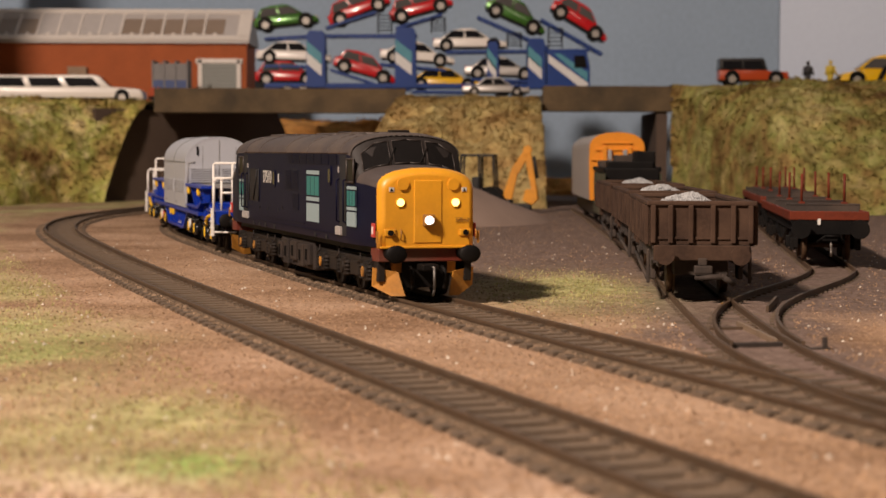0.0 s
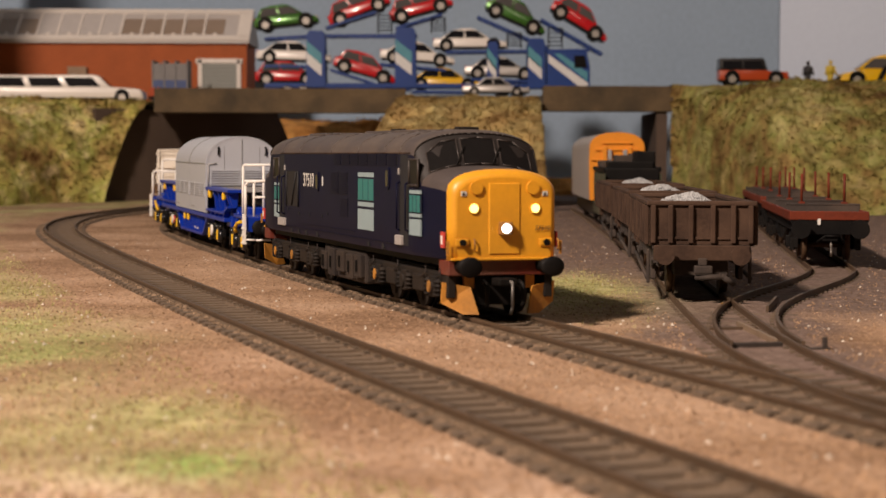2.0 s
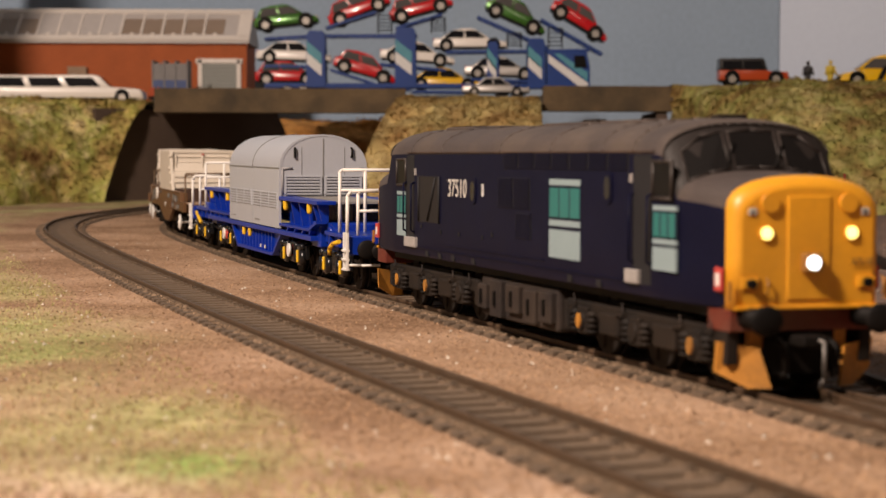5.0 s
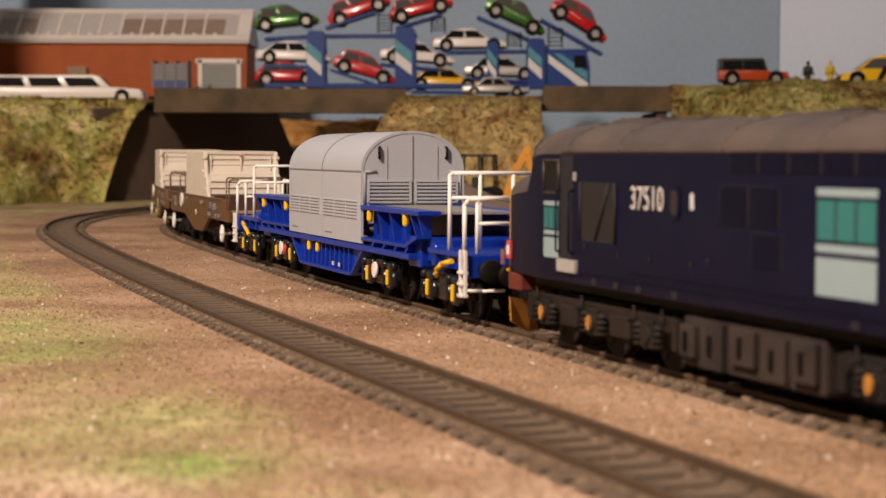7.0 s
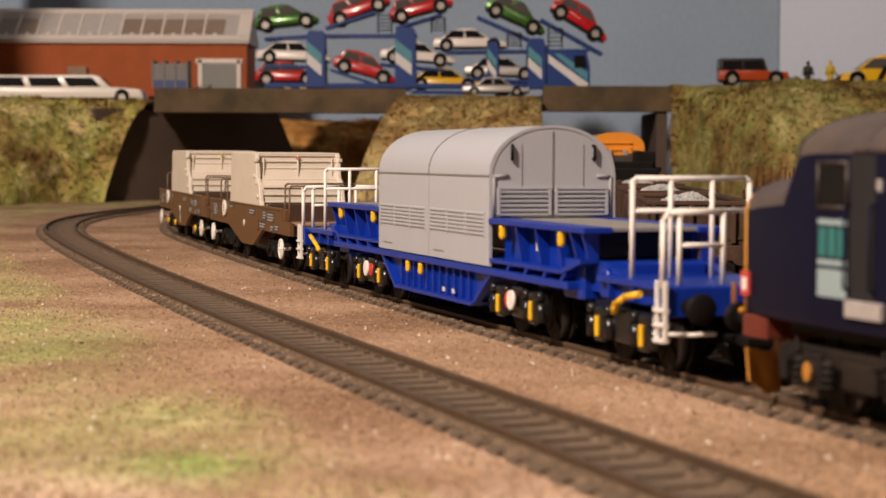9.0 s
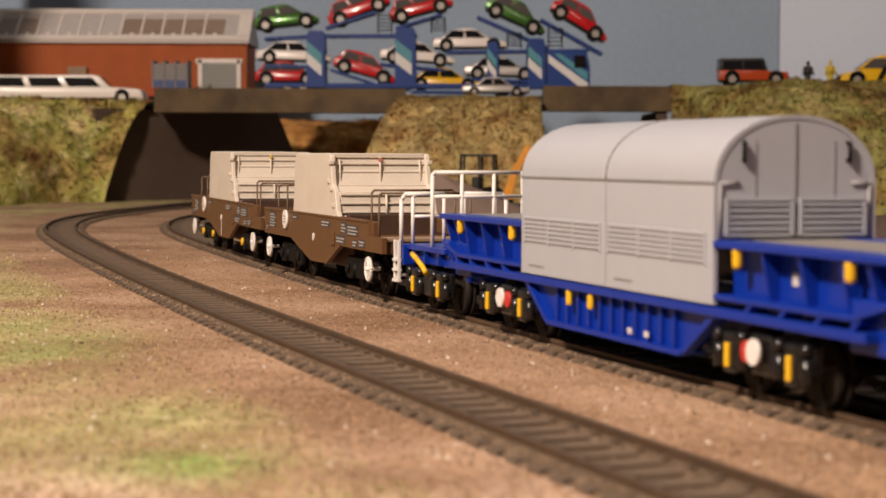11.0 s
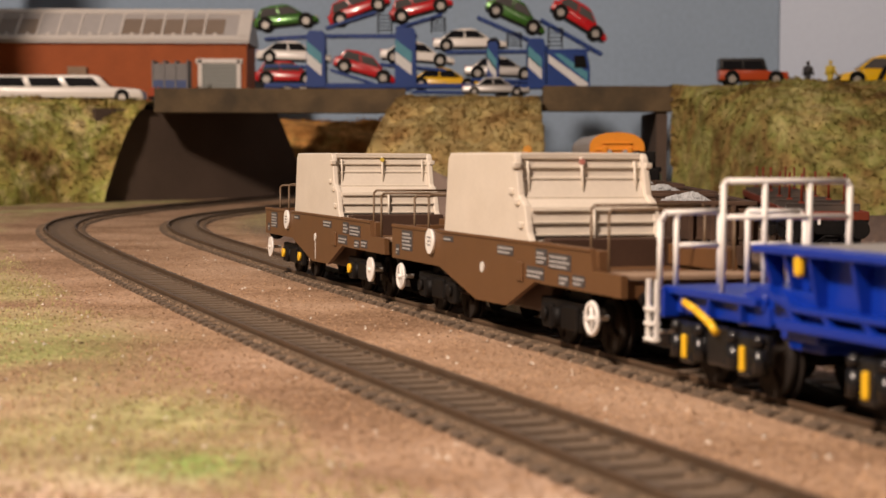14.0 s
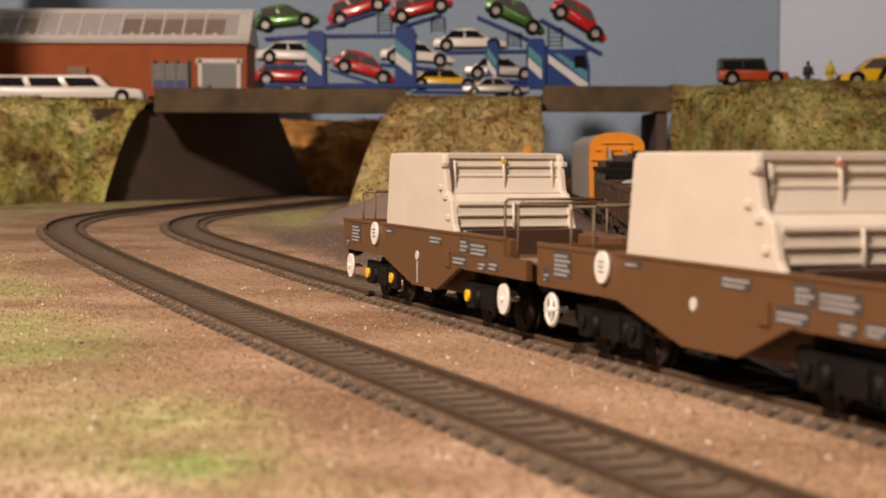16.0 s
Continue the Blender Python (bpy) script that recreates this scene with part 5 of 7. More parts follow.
def build_flask_car(spoked, lag):
    car = thing("flask_carrier", Matrix.Identity(4), "brown flask carrier wagon with a ribbed cream cover", "flask wagon", "train on the main line")
    side = [(-80, 13.4), (-80, 22.7), (68, 22.7), (69, 18.4), (84, 18.4), (84, 13.8), (40, 13.8), (35, 14.0), (16, 7.2), (-6, 7.0), (-36, 13.4)]
    for s in (-1, 1):
        bm = bmesh.new()
        prism(bm, side, "y", *sorted((s * 15.2, s * 16.6)))
        part("side_plate", bm, M["wagon_brown"], car, "brown deep-bellied side plate")
        bm = bmesh.new()
        box(bm, -80, -43, *sorted((s * 15.8, s * 16.9)), 22.0, 23.0, 0.2)
        box(bm, -38, 68, *sorted((s * 15.0, s * 16.9)), 22.2, 23.0, 0.2)
        box(bm, 42, 69, *sorted((s * 12.8, s * 15.4)), 18, 22.6, 0.3)
        part("side_rim", bm, M["wagon_brown"], car)
        bm = bmesh.new()
        disc(bm, (-42, s * 17.1, 19.6), (0, 1, 0), 3.3, 0.9, 28)
        tag = part("round_plate", bm, M["white"], car, "white round plate")
        bm = bmesh.new()
        for k in range(3):
            box(bm, -43.4, -40.6, *sorted((s * 17.5, s * 17.62)), 18.5 + k, 18.9 + k)
        part("plate_print", bm, M["hood_lip"], tag)
        # stencilled panels, too small to read
        for x0, x1, z0, z1, dark in ((-70, -60, 16, 21.6, 1), (-76, -72.5, 14.4, 17.4, 0), (-32, -24, 20.2, 21.6, 0), (10, 21, 19.0, 21.2, 0), (36, 43, 18.0, 21.6, 1), (44, 57, 17.6, 21.0, 0), (30, 41, 14.6, 17.4, 0), (50, 56, 14.2, 16.6, 1), (58, 65, 14.6, 17, 0)):
            bm = bmesh.new()
            box(bm, x0, x1, *sorted((s * 16.5, s * 16.72)), z0, z1)
            pan = part("stencil_panel", bm, M["stencil_dark"], car)
            bm = bmesh.new()
            for k in range(max(2, int((z1 - z0) / 1.0))):
                z = z0 + 0.35 + k * 1.0
                if z + 0.5 < z1:
                    box(bm, x0 + 0.5, x1 - (0.6 if k % 2 else 2.2), *sorted((s * 16.6, s * 16.8)), z, z + 0.5)
            tagged(part("stencil_print", bm, M["stencil_pale"], pan), kind="stuff")
        bm = bmesh.new()
        disc(bm, (-1, s * 16.7, 15.2), (0, 1, 0), 1.3, 0.4, 14)
        if not spoked:
            box(bm, -1.2, -0.8, *sorted((s * 16.6, s * 16.8)), 8.0, 15.5)
        part("lift_mark", bm, M["print"], car)
        bm = bmesh.new()
        box(bm, 24, 28, *sorted((s * 16.5, s * 17.2)), 13.6, 18, 0.3)
        part("catch", bm, M["wagon_brown"], car)
        for x in (-71, 69):
            wheel = new("handwheel")
            wheel.parent = car
            tagged(wheel, "white brake handwheel")
            bm = bmesh.new()
            if spoked:
                n = 24
                tube(bm, [(x + 3.2 * math.cos(i * math.tau / n), s * 16.6, 8.6 + 3.2 * math.sin(i * math.tau / n)) for i in range(n + 1)], 0.55, 6)
            else:
                disc(bm, (x, s * 16.6, 8.6), (0, 1, 0), 3.6, 0.8, 26)
            part("wheel_rim", bm, M["white"], wheel)
            bm = bmesh.new()
            rod(bm, (x, s * 13, 8.6), (x, s * 17.6, 8.6), 0.6, 8)
            if spoked:
                for k in range(2):
                    a = k * math.pi / 2 + 0.1
                    rod(bm, (x - 3 * math.cos(a), s * 16.6, 8.6 - 3 * math.sin(a)), (x + 3 * math.cos(a), s * 16.6, 8.6 + 3 * math.sin(a)), 0.5, 6)
            part("spindle", bm, M["white"], wheel)
    part("deck", _boxed(-79, 83, -15.3, 15.3, 13.6, 17.4, 0.2), M["wagon_brown"], car)
    part("front_apron", _boxed(70, 83.5, -15.1, 15.1, 17.3, 18.2, 0.1), M["deck_tan"], car)
    part("end_plate", _boxed(-80.4, -78.8, -15.2, 15.2, 13.4, 22.6, 0.2), M["wagon_brown"], car)
    part("cross_member", _boxed(36, 40, -15, 15, 16.5, 23.8, 0.3), M["dark_brown"], car)
    part("cross_member", _boxed(-42, -37, -15, 15, 16.5, 23, 0.3), M["dark_brown"], car)
    part("trough", _boxed(-34, 34, -12, 12, 6.5, 14, 0.5), M["dark_brown"], car)
    # cover
    cov = new("cover")
    cov.parent = car
    tagged(cov, "cream sloping ribbed flask cover")
    for s in (-1, 1):
        bm = bmesh.new()
        prism(bm, [(-31.5, 22.6), (-30.6, 27), (-28.2, 41.4), (-26.5, 42.9), (20.6, 42.9), (22, 41.8), (24.4, 33.0), (28.2, 31.0), (30.4, 24.6), (32.4, 22.6)], "y", *sorted((s * 15.0, s * 16.7)), bev=0.35)
        part("cover_end", bm, M["cream"], cov, "smooth cream end panel")
        bm = bmesh.new()
        for x, z in ((20, 34), (24, 31.6), (26.6, 26.4), (22, 40)):
            box(bm, x - 1.2, x + 1.2, *sorted((s * 15.6, s * 17.3)), z - 0.7, z + 0.7, 0.25)
        part("hinge", bm, M["cream"], cov)
    for sgn in (1, -1):
        xt, xb = (20.4, 29.6) if sgn > 0 else (-26.6, -29.6)
        bm = bmesh.new()
        prism(bm, [(xb - sgn * 1.4, 22.8), (xb, 22.8), (xb - sgn * 1.0, 30.5), (xt + sgn * 1.6, 33.2), (xt, 42.4), (xt - sgn * 1.4, 42.4)], "y", -15.1, 15.1)
        face = part("cover_face", bm, M["cream"], cov)
        for z in (24.2, 27.0, 29.8, 32.6, 35.2, 37.0, 39.6, 41.8):
            x = xb - sgn * 1.0 * (z - 22.8) / 7.7 if z < 30.5 else (xb - sgn) + ((xt + sgn * 1.6) - (xb - sgn)) * (z - 30.5) / 2.7 if z < 33.2 else (xt + sgn * 1.6) - sgn * 1.6 * (z - 33.2) / 9.2
            bm = bmesh.new()
            box(bm, x - 0.4, x + 0.6, -15, 15, z - 0.26, z + 0.26, 0.1)
            if sgn < 0:
                bmesh.ops.translate(bm, verts=bm.verts, vec=(-0.5, 0, 0))
            part("rib", bm, M["cream"], face)
        bm = bmesh.new()
        tube(bm, [(xt + sgn * 0.9, 0, 42), (xt + sgn * 2.4, 0, 33.4)], 0.35, 6)
        tube(bm, [(xb - sgn * 0.3, 0, 30.2), (xb + sgn * 0.6, 0, 23)], 0.4, 6)
        for y in (-13.4, 13.4):
            tube(bm, [(xt + sgn * 0.9, y, 41), (xt + sgn * 2.4, y, 33.6)], 0.3, 6)
        part("strap", bm, M["cream"], face)
        bm = bmesh.new()
        disc(bm, (xt + sgn * 1.3, 0, 40.9), (1, 0, 0), 0.7, 0.6, 14)
        part("seal_plate", bm, M["seal_red"] if spoked else M["label_yellow"], face)
    part("cover_top", _boxed(-27, 21, -15.1, 15.1, 41.9, 43.0, 0.3), M["cream"], cov)
    # thin brown railings at both ends
    for x, ins in ((-66, 0), (-56, 1), (72, 0), (60, 1)):
        bm = bmesh.new()
        w = 14.2 - ins
        top = 31.2 + ins * 0.6
        tube(bm, [(x, -w, 17), (x, -w, top - 0.8), (x, -w + 0.8, top), (x, w - 0.8, top), (x, w, top - 0.8), (x, w, 17)], 0.34, 6)
        part("railing", bm, M["dark_rail"], car, "thin brown wire handrail")
    for sg, x in ((-1, -80), (1, 84)):
        for y in (-11.3, 11.3):
            bm = bmesh.new()
            rod(bm, (x, y, 13.6), (x + sg * 4.4, y, 13.6), 1.5, 12)
            disc(bm, (x + sg * 4.8, y, 13.6), (1, 0, 0), 2.9, 0.9, 18)
            part("buffer", bm, M["black"], car)
        bm = bmesh.new()
        box(bm, x - sg * 6, x + sg * 6, -2.4, 2.4, 6, 8, 0.3)
        part("coupling", bm, M["black"], car)
    for bx in (-46, 49):
        bogie = new("bogie")
        bogie.parent, bogie.matrix_basis = car, at(bx, 0, 0)
        bm = bmesh.new()
        for s in (-1, 1):
            box(bm, -19, 19, *sorted((s * 11.6, s * 13.2)), 7.2, 10.6, 0.4)
            box(bm, -5, 5, *sorted((s * 12.6, s * 14.0)), 4.2, 9.6, 0.5)
            for x in (-8, 8):
                rod(bm, (x, s * 13, 4.4), (x, s * 13, 8.6), 1.4, 10)
        box(bm, -6, 6, -11, 11, 7, 13)
        part("bogie_frame", bm, M["black"], bogie)
        for s in (-1, 1):
            for x in (-12.8, 12.8):
                bm = bmesh.new()
                box(bm, x - 3, x + 3, *sorted((s * 12.4, s * 14.2)), 3.8, 9.2, 0.5)
                part("axlebox", bm, M["black"], bogie)
                bm = bmesh.new()
                disc(bm, (x, s * 14.6, 7.0), (0, 1, 0), 1.5, 0.9, 14)
                part("axle_cover", bm, M["axle_yellow"] if not spoked else M["black"], bogie, "yellow axle cover" if not spoked else "")
        for x in (-12.8, 12.8):
            wheelset(bogie, x, 6.0)
    TRAIN.append((car, lag, 50))


build_locomotive()
build_hood_wagon()
build_flask_car(True, 541.0)
build_flask_car(False, 712.5)


# ---- the yard ----
def stone_heap(name, cx, cy, rx, ry, base, height, material, seed, label, category, parent=None, peak=1.0):
    bm = bmesh.new()
    rings = []
    for j in range(9):
        f = j / 8
        row = []
        for i in range(30):
            a = i * math.tau / 30
            r = (1 - f) + 0.06 * noise.noise(Vector((math.cos(a) * 2, math.sin(a) * 2, seed + f * 3)))
            row.append((cx + rx * r * math.cos(a), cy + ry * r * math.sin(a), base + height * (f ** peak) + noise.noise(Vector((a * 2, f * 6, seed))) * height * 0.03))
        rings.append(row)
    loft(bm, rings)
    ob = part(name, bm, material, parent)
    return tagged(ob, label, category)


stone_heap("spoil_mound", -6, 1175, 84, 70, -5, 38, M["heap"], 2.0, "smooth pinkish-brown mound of spoil on the ground", "mound", peak=0.85)


def build_tippler():
    w = thing("open_wagon", Matrix.Identity(4), "weathered brown steel open wagon filled with pale ballast", "wagon", "wagons in the siding")
    L, W = 61.0, 15.8
    floor = part("floor", _boxed(-L, L, -W + 1, W - 1, 14.4, 15.8, 0), M["rust_dark"], w)
    for s in (-1, 1):
        bm = bmesh.new()
        box(bm, -L, L, *sorted((s * (W - 1.2), s * W)), 15.4, 28.0, 0.15)
        side = part("side_wall", bm, M["rust"], w)
        bm = bmesh.new()
        box(bm, -L - 0.5, L + 0.5, *sorted((s * (W - 1.6), s * (W + 0.8))), 27.5, 28.9, 0.35)
        part("top_rail", bm, M["rust"], side)
        for k in range(9):
            x = -L + 3 + k * (2 * L - 6) / 8
            bm = bmesh.new()
            prism(bm, [(x - 1.1, 15.6), (x + 1.1, 15.6), (x + 1.1, 27.6), (x - 1.1, 27.6)], "y", *sorted((s * W, s * (W + 1.3))), bev=0.25)
            part("stanchion", bm, M["rust"], side)
    for e in (-1, 1):
        bm = bmesh.new()
        box(bm, e * (L - 1.2), e * L, -W, W, 15.4, 28.0, 0.15)
        end = part("end_wall", bm, M["rust"], w)
        bm = bmesh.new()
        box(bm, e * (L - 1.6), e * (L + 0.9), -W - 0.8, W + 0.8, 27.5, 29.0, 0.4)
        part("top_rail", bm, M["rust"], end)
        for y in (-14.6, -9.4, -3.3, 3.3, 9.4, 14.6):
            bm = bmesh.new()
            box(bm, e * L, e * (L + 1.5), y - 0.75, y + 0.75, 16.2, 27.7, 0.3)
            part("stanchion", bm, M["rust"], end)
        bm = bmesh.new()
        box(bm, e * L, e * (L + 0.5), -W + 1, W - 1, 17.4, 18.2)
        part("end_rib", bm, M["rust"], end)
        part("headstock", _boxed(e * (L - 2), e * (L + 1.6), -W + 1.4, W - 1.4, 11.0, 15.6, 0.3), M["rust"], w)
        for y in (-11.3, 11.3):
            bm = bmesh.new()
            rod(bm, (e * (L + 1), y, 12.8), (e * (L + 4), y, 12.8), 1.7, 12)
            disc(bm, (e * (L + 5.2), y, 12.8), (1, 0, 0), 2.95, 1.4, 22)
            part("buffer", bm, M["rust"], w)
        bm = bmesh.new()
        box(bm, e * (L + 1), e * (L + 5), -2.4, 3.0, 7.2, 9.6, 0.4)
        box(bm, e * (L + 2), e * (L + 3.6), -1.2, 1.4, 9.6, 11.8, 0.3)
        tube(bm, [(e * (L + 3), -2, 6), (e * (L + 6), 6, 6.4), (e * (L + 5), 9.5, 4.2)], 0.9, 7)
        part("coupling", bm, M["rust_dark"], w)
    bm = bmesh.new()
    box(bm, -L + 2, L - 2, -8, 8, 6.5, 14.6)
    for s in (-1, 1):
        box(bm, -L + 1, L - 1, *sorted((s * 11.6, s * 13)), 8.8, 14.6, 0.2)
    part("underframe", bm, M["rust_dark"], w)
    for s in (-1, 1):
        for x in (-40, 40):
            bm = bmesh.new()
            box(bm, x - 4.5, x + 4.5, *sorted((s * 12.6, s * 14.2)), 4.2, 10.4, 0.4)
            for k in range(3):
                box(bm, x - 11 + k * 3, x + 11 - k * 3, *sorted((s * 13, s * 14.4)), 9.6 - k * 0.8, 10.3 - k * 0.8)
            part("axle_guard", bm, M["rust_dark"], w)
        bm = bmesh.new()
        rod(bm, (-30, s * 15.6, 9), (52, s * 15.8, 5), 0.6, 6)
        box(bm, 50.6, 52.2, *sorted((s * 15, s * 16.0)), 3.5, 14, 0.3)
        part("brake_lever", bm, M["rust_dark"], w)
    for x in (-40, 40):
        bm = bmesh.new()
        for s in (-1, 1):
            disc(bm, (0, s * 8.4, 0), (0, 1, 0), 6.2, 2.0, 20)
            disc(bm, (0, s * 7.2, 0), (0, 1, 0), 6.8, 0.6, 20)
        rod(bm, (0, -8, 0), (0, 8, 0), 1, 8)
        part("wheelset", bm, M["rust_wheel"], w, m=at(x, 0, 6.2))
    return w


def ballast_load(m, seed):
    """Loose pale chippings heaped along the wagon: many small stones over a core."""
    rnd = random.Random(seed)
    bm = bmesh.new()

    def top(x, y):
        return 18.5 + 11.5 * max(0, 1 - (x / 44) ** 2) ** 1.3 * max(0, 1 - (y / 15) ** 2) ** 0.8 + noise.noise(Vector((x * 0.12, y * 0.2, seed))) * 0.9

    nx, ny = 40, 12
    vs = [[bm.verts.new((-59 + 118 * i / nx, -14.2 + 28.4 * j / ny, top(-59 + 118 * i / nx, -14.2 + 28.4 * j / ny) - 0.5)) for j in range(ny + 1)] for i in range(nx + 1)]
    for i in range(nx):
        for j in range(ny):
            bm.faces.new((vs[i][j], vs[i + 1][j], vs[i + 1][j + 1], vs[i][j + 1]))
    for _ in range(2600):
        x, y, r = rnd.uniform(-58, 58), rnd.uniform(-13.6, 13.6), rnd.uniform(0.45, 0.95)
        z = top(x, y)
        c = [bm.verts.new((x + r * rnd.uniform(0.7, 1.2) * a, y + r * rnd.uniform(0.7, 1.2) * b, z + r * cc * 0.8)) for a, b, cc in ((1, 0, 0), (-1, 0, 0), (0, 1, 0), (0, -1, 0), (0, 0, 1))]
        for a, b in ((0, 2), (2, 1), (1, 3), (3, 0)):
            bm.faces.new((c[a], c[b], c[4]))
    ob = part("ballast_load", bm, M["chippings"], None, fix=False, m=m)
    return tagged(ob, "pale grey stone chippings heaped in the wagon", "ballast", kind="stuff")


def on_line(line, s, z=0.0):
    x, y, h = line.at(s)
    return at(x, y, z + elev(y), math.degrees(h) + 180)


tip = build_tippler()
spots = [on_line(YARD, 45), on_line(YARD, 180), on_line(YARD, 315)]
tip.matrix_basis = spots[0]
for m in spots[1:]:
    copy_thing(tip, m)
for k, m in enumerate(spots):
    ballast_load(m, 11 + k)


def build_shunter():
    w = thing("engine_wagon", on_line(YARD, 452) @ at(0, 4, 0), "black and dark green rail vehicle with a cluttered top", "wagon", "wagons in the siding")
    part("frame", _boxed(-52, 52, -15, 15, 8, 14, 0.4), M["dark_green"], w)
    part("body", _boxed(-50, 50, -14.5, 14.5, 14, 34, 0.8), M["black"], w)
    for x0, x1, y0, y1, z1 in ((-44, -20, -13, 4, 38), (-14, 6, -6, 12, 41), (14, 42, -12, 12, 37.5), (24, 40, 2, 13, 43), (-40, -26, 4, 12, 42)):
        bm = bmesh.new()
        box(bm, x0, x1, y0, y1, 33, z1, 0.7)
        part("equipment_box", bm, M["rust_dark"] if x0 < 10 else M["black"], w)
    for s in (-1, 1):
        bm = bmesh.new()
        box(bm, -50, 50, *sorted((s * 14.4, s * 15.4)), 32, 34.6, 0.3)
        part("side_rail", bm, M["black"], w)
        for k in range(6):
            bm = bmesh.new()
            box(bm, -46 + k * 18, -34 + k * 18, *sorted((s * 14.4, s * 15)), 17, 31, 0.2)
            part("side_panel", bm, M["dark_green"], w)
        bm = bmesh.new()
        box(bm, 44, 48, *sorted((s * 15, s * 15.6)), 14, 18)
        part("white_mark", bm, M["white"], w)
    for x in (-36, 0, 36):
        bm = bmesh.new()
        for s in (-1, 1):
            disc(bm, (0, s * 8.4, 0), (0, 1, 0), 7, 2, 20)
            box(bm, -3, 3, *sorted((s * 11, s * 13)), -3, 4)
        part("wheelset", bm, M["rust_dark"], w, m=at(x, 0, 7))
    return w


build_shunter()


def build_orange_coach():
    w = thing("parcels_van", on_line(YARD, 630) @ at(0, 4, -1), "grey-sided rail van with a bright orange ribbed end", "wagon", "wagons in the siding")
    pr = [(-16.2, 14), (-16.6, 30), *arc(16.5, 45, 54.5, 16), (16.6, 30), (16.2, 14)]
    bm = bmesh.new()
    loft(bm, [[(x, y, z) for y, z in pr] for x in (-105, 103)], smooth=False)
    part("body", bm, M["van_grey"], w)
    bm = bmesh.new()
    loft(bm, [[(x, y * k, z) for y, z in pr] for x, k in ((103, 1.0), (104.6, 1.0), (105.2, 0.97))], smooth=False)
    end = part("end_wall", bm, M["van_orange"], w, "bright orange end")
    for y in (-7.5, 7.5):
        bm = bmesh.new()
        box(bm, 105, 107, y - 1.4, y + 1.4, 16, 46, 0.4)
        part("end_post", bm, M["van_orange"], end)
    for z, h in ((48, 9), (44, 13), (38, 15.5)):
        bm = bmesh.new()
        box(bm, 105, 106.4, -h, h, z - 0.5, z + 0.5, 0.2)
        part("end_rib", bm, M["van_orange"], end)
    for y in (-4.5, 4.5):
        bm = bmesh.new()
        box(bm, 106, 107.6, y - 1.2, y + 1.2, 38, 44, 0.3)
        part("lamp_bracket", bm, M["van_grey"], end)
    part("underframe", _boxed(-100, 103, -13, 13, 5, 14, 0.5), M["black"], w)
    for x in (-78, -54, 54, 78):
        bm = bmesh.new()
        for s in (-1, 1):
            disc(bm, (0, s * 8.4, 0), (0, 1, 0), 6.5, 2, 20)
            box(bm, -4, 4, *sorted((s * 11, s * 13)), -3, 4)
        part("wheelset", bm, M["rust_dark"], w, m=at(x, 0, 6.5))


build_orange_coach()


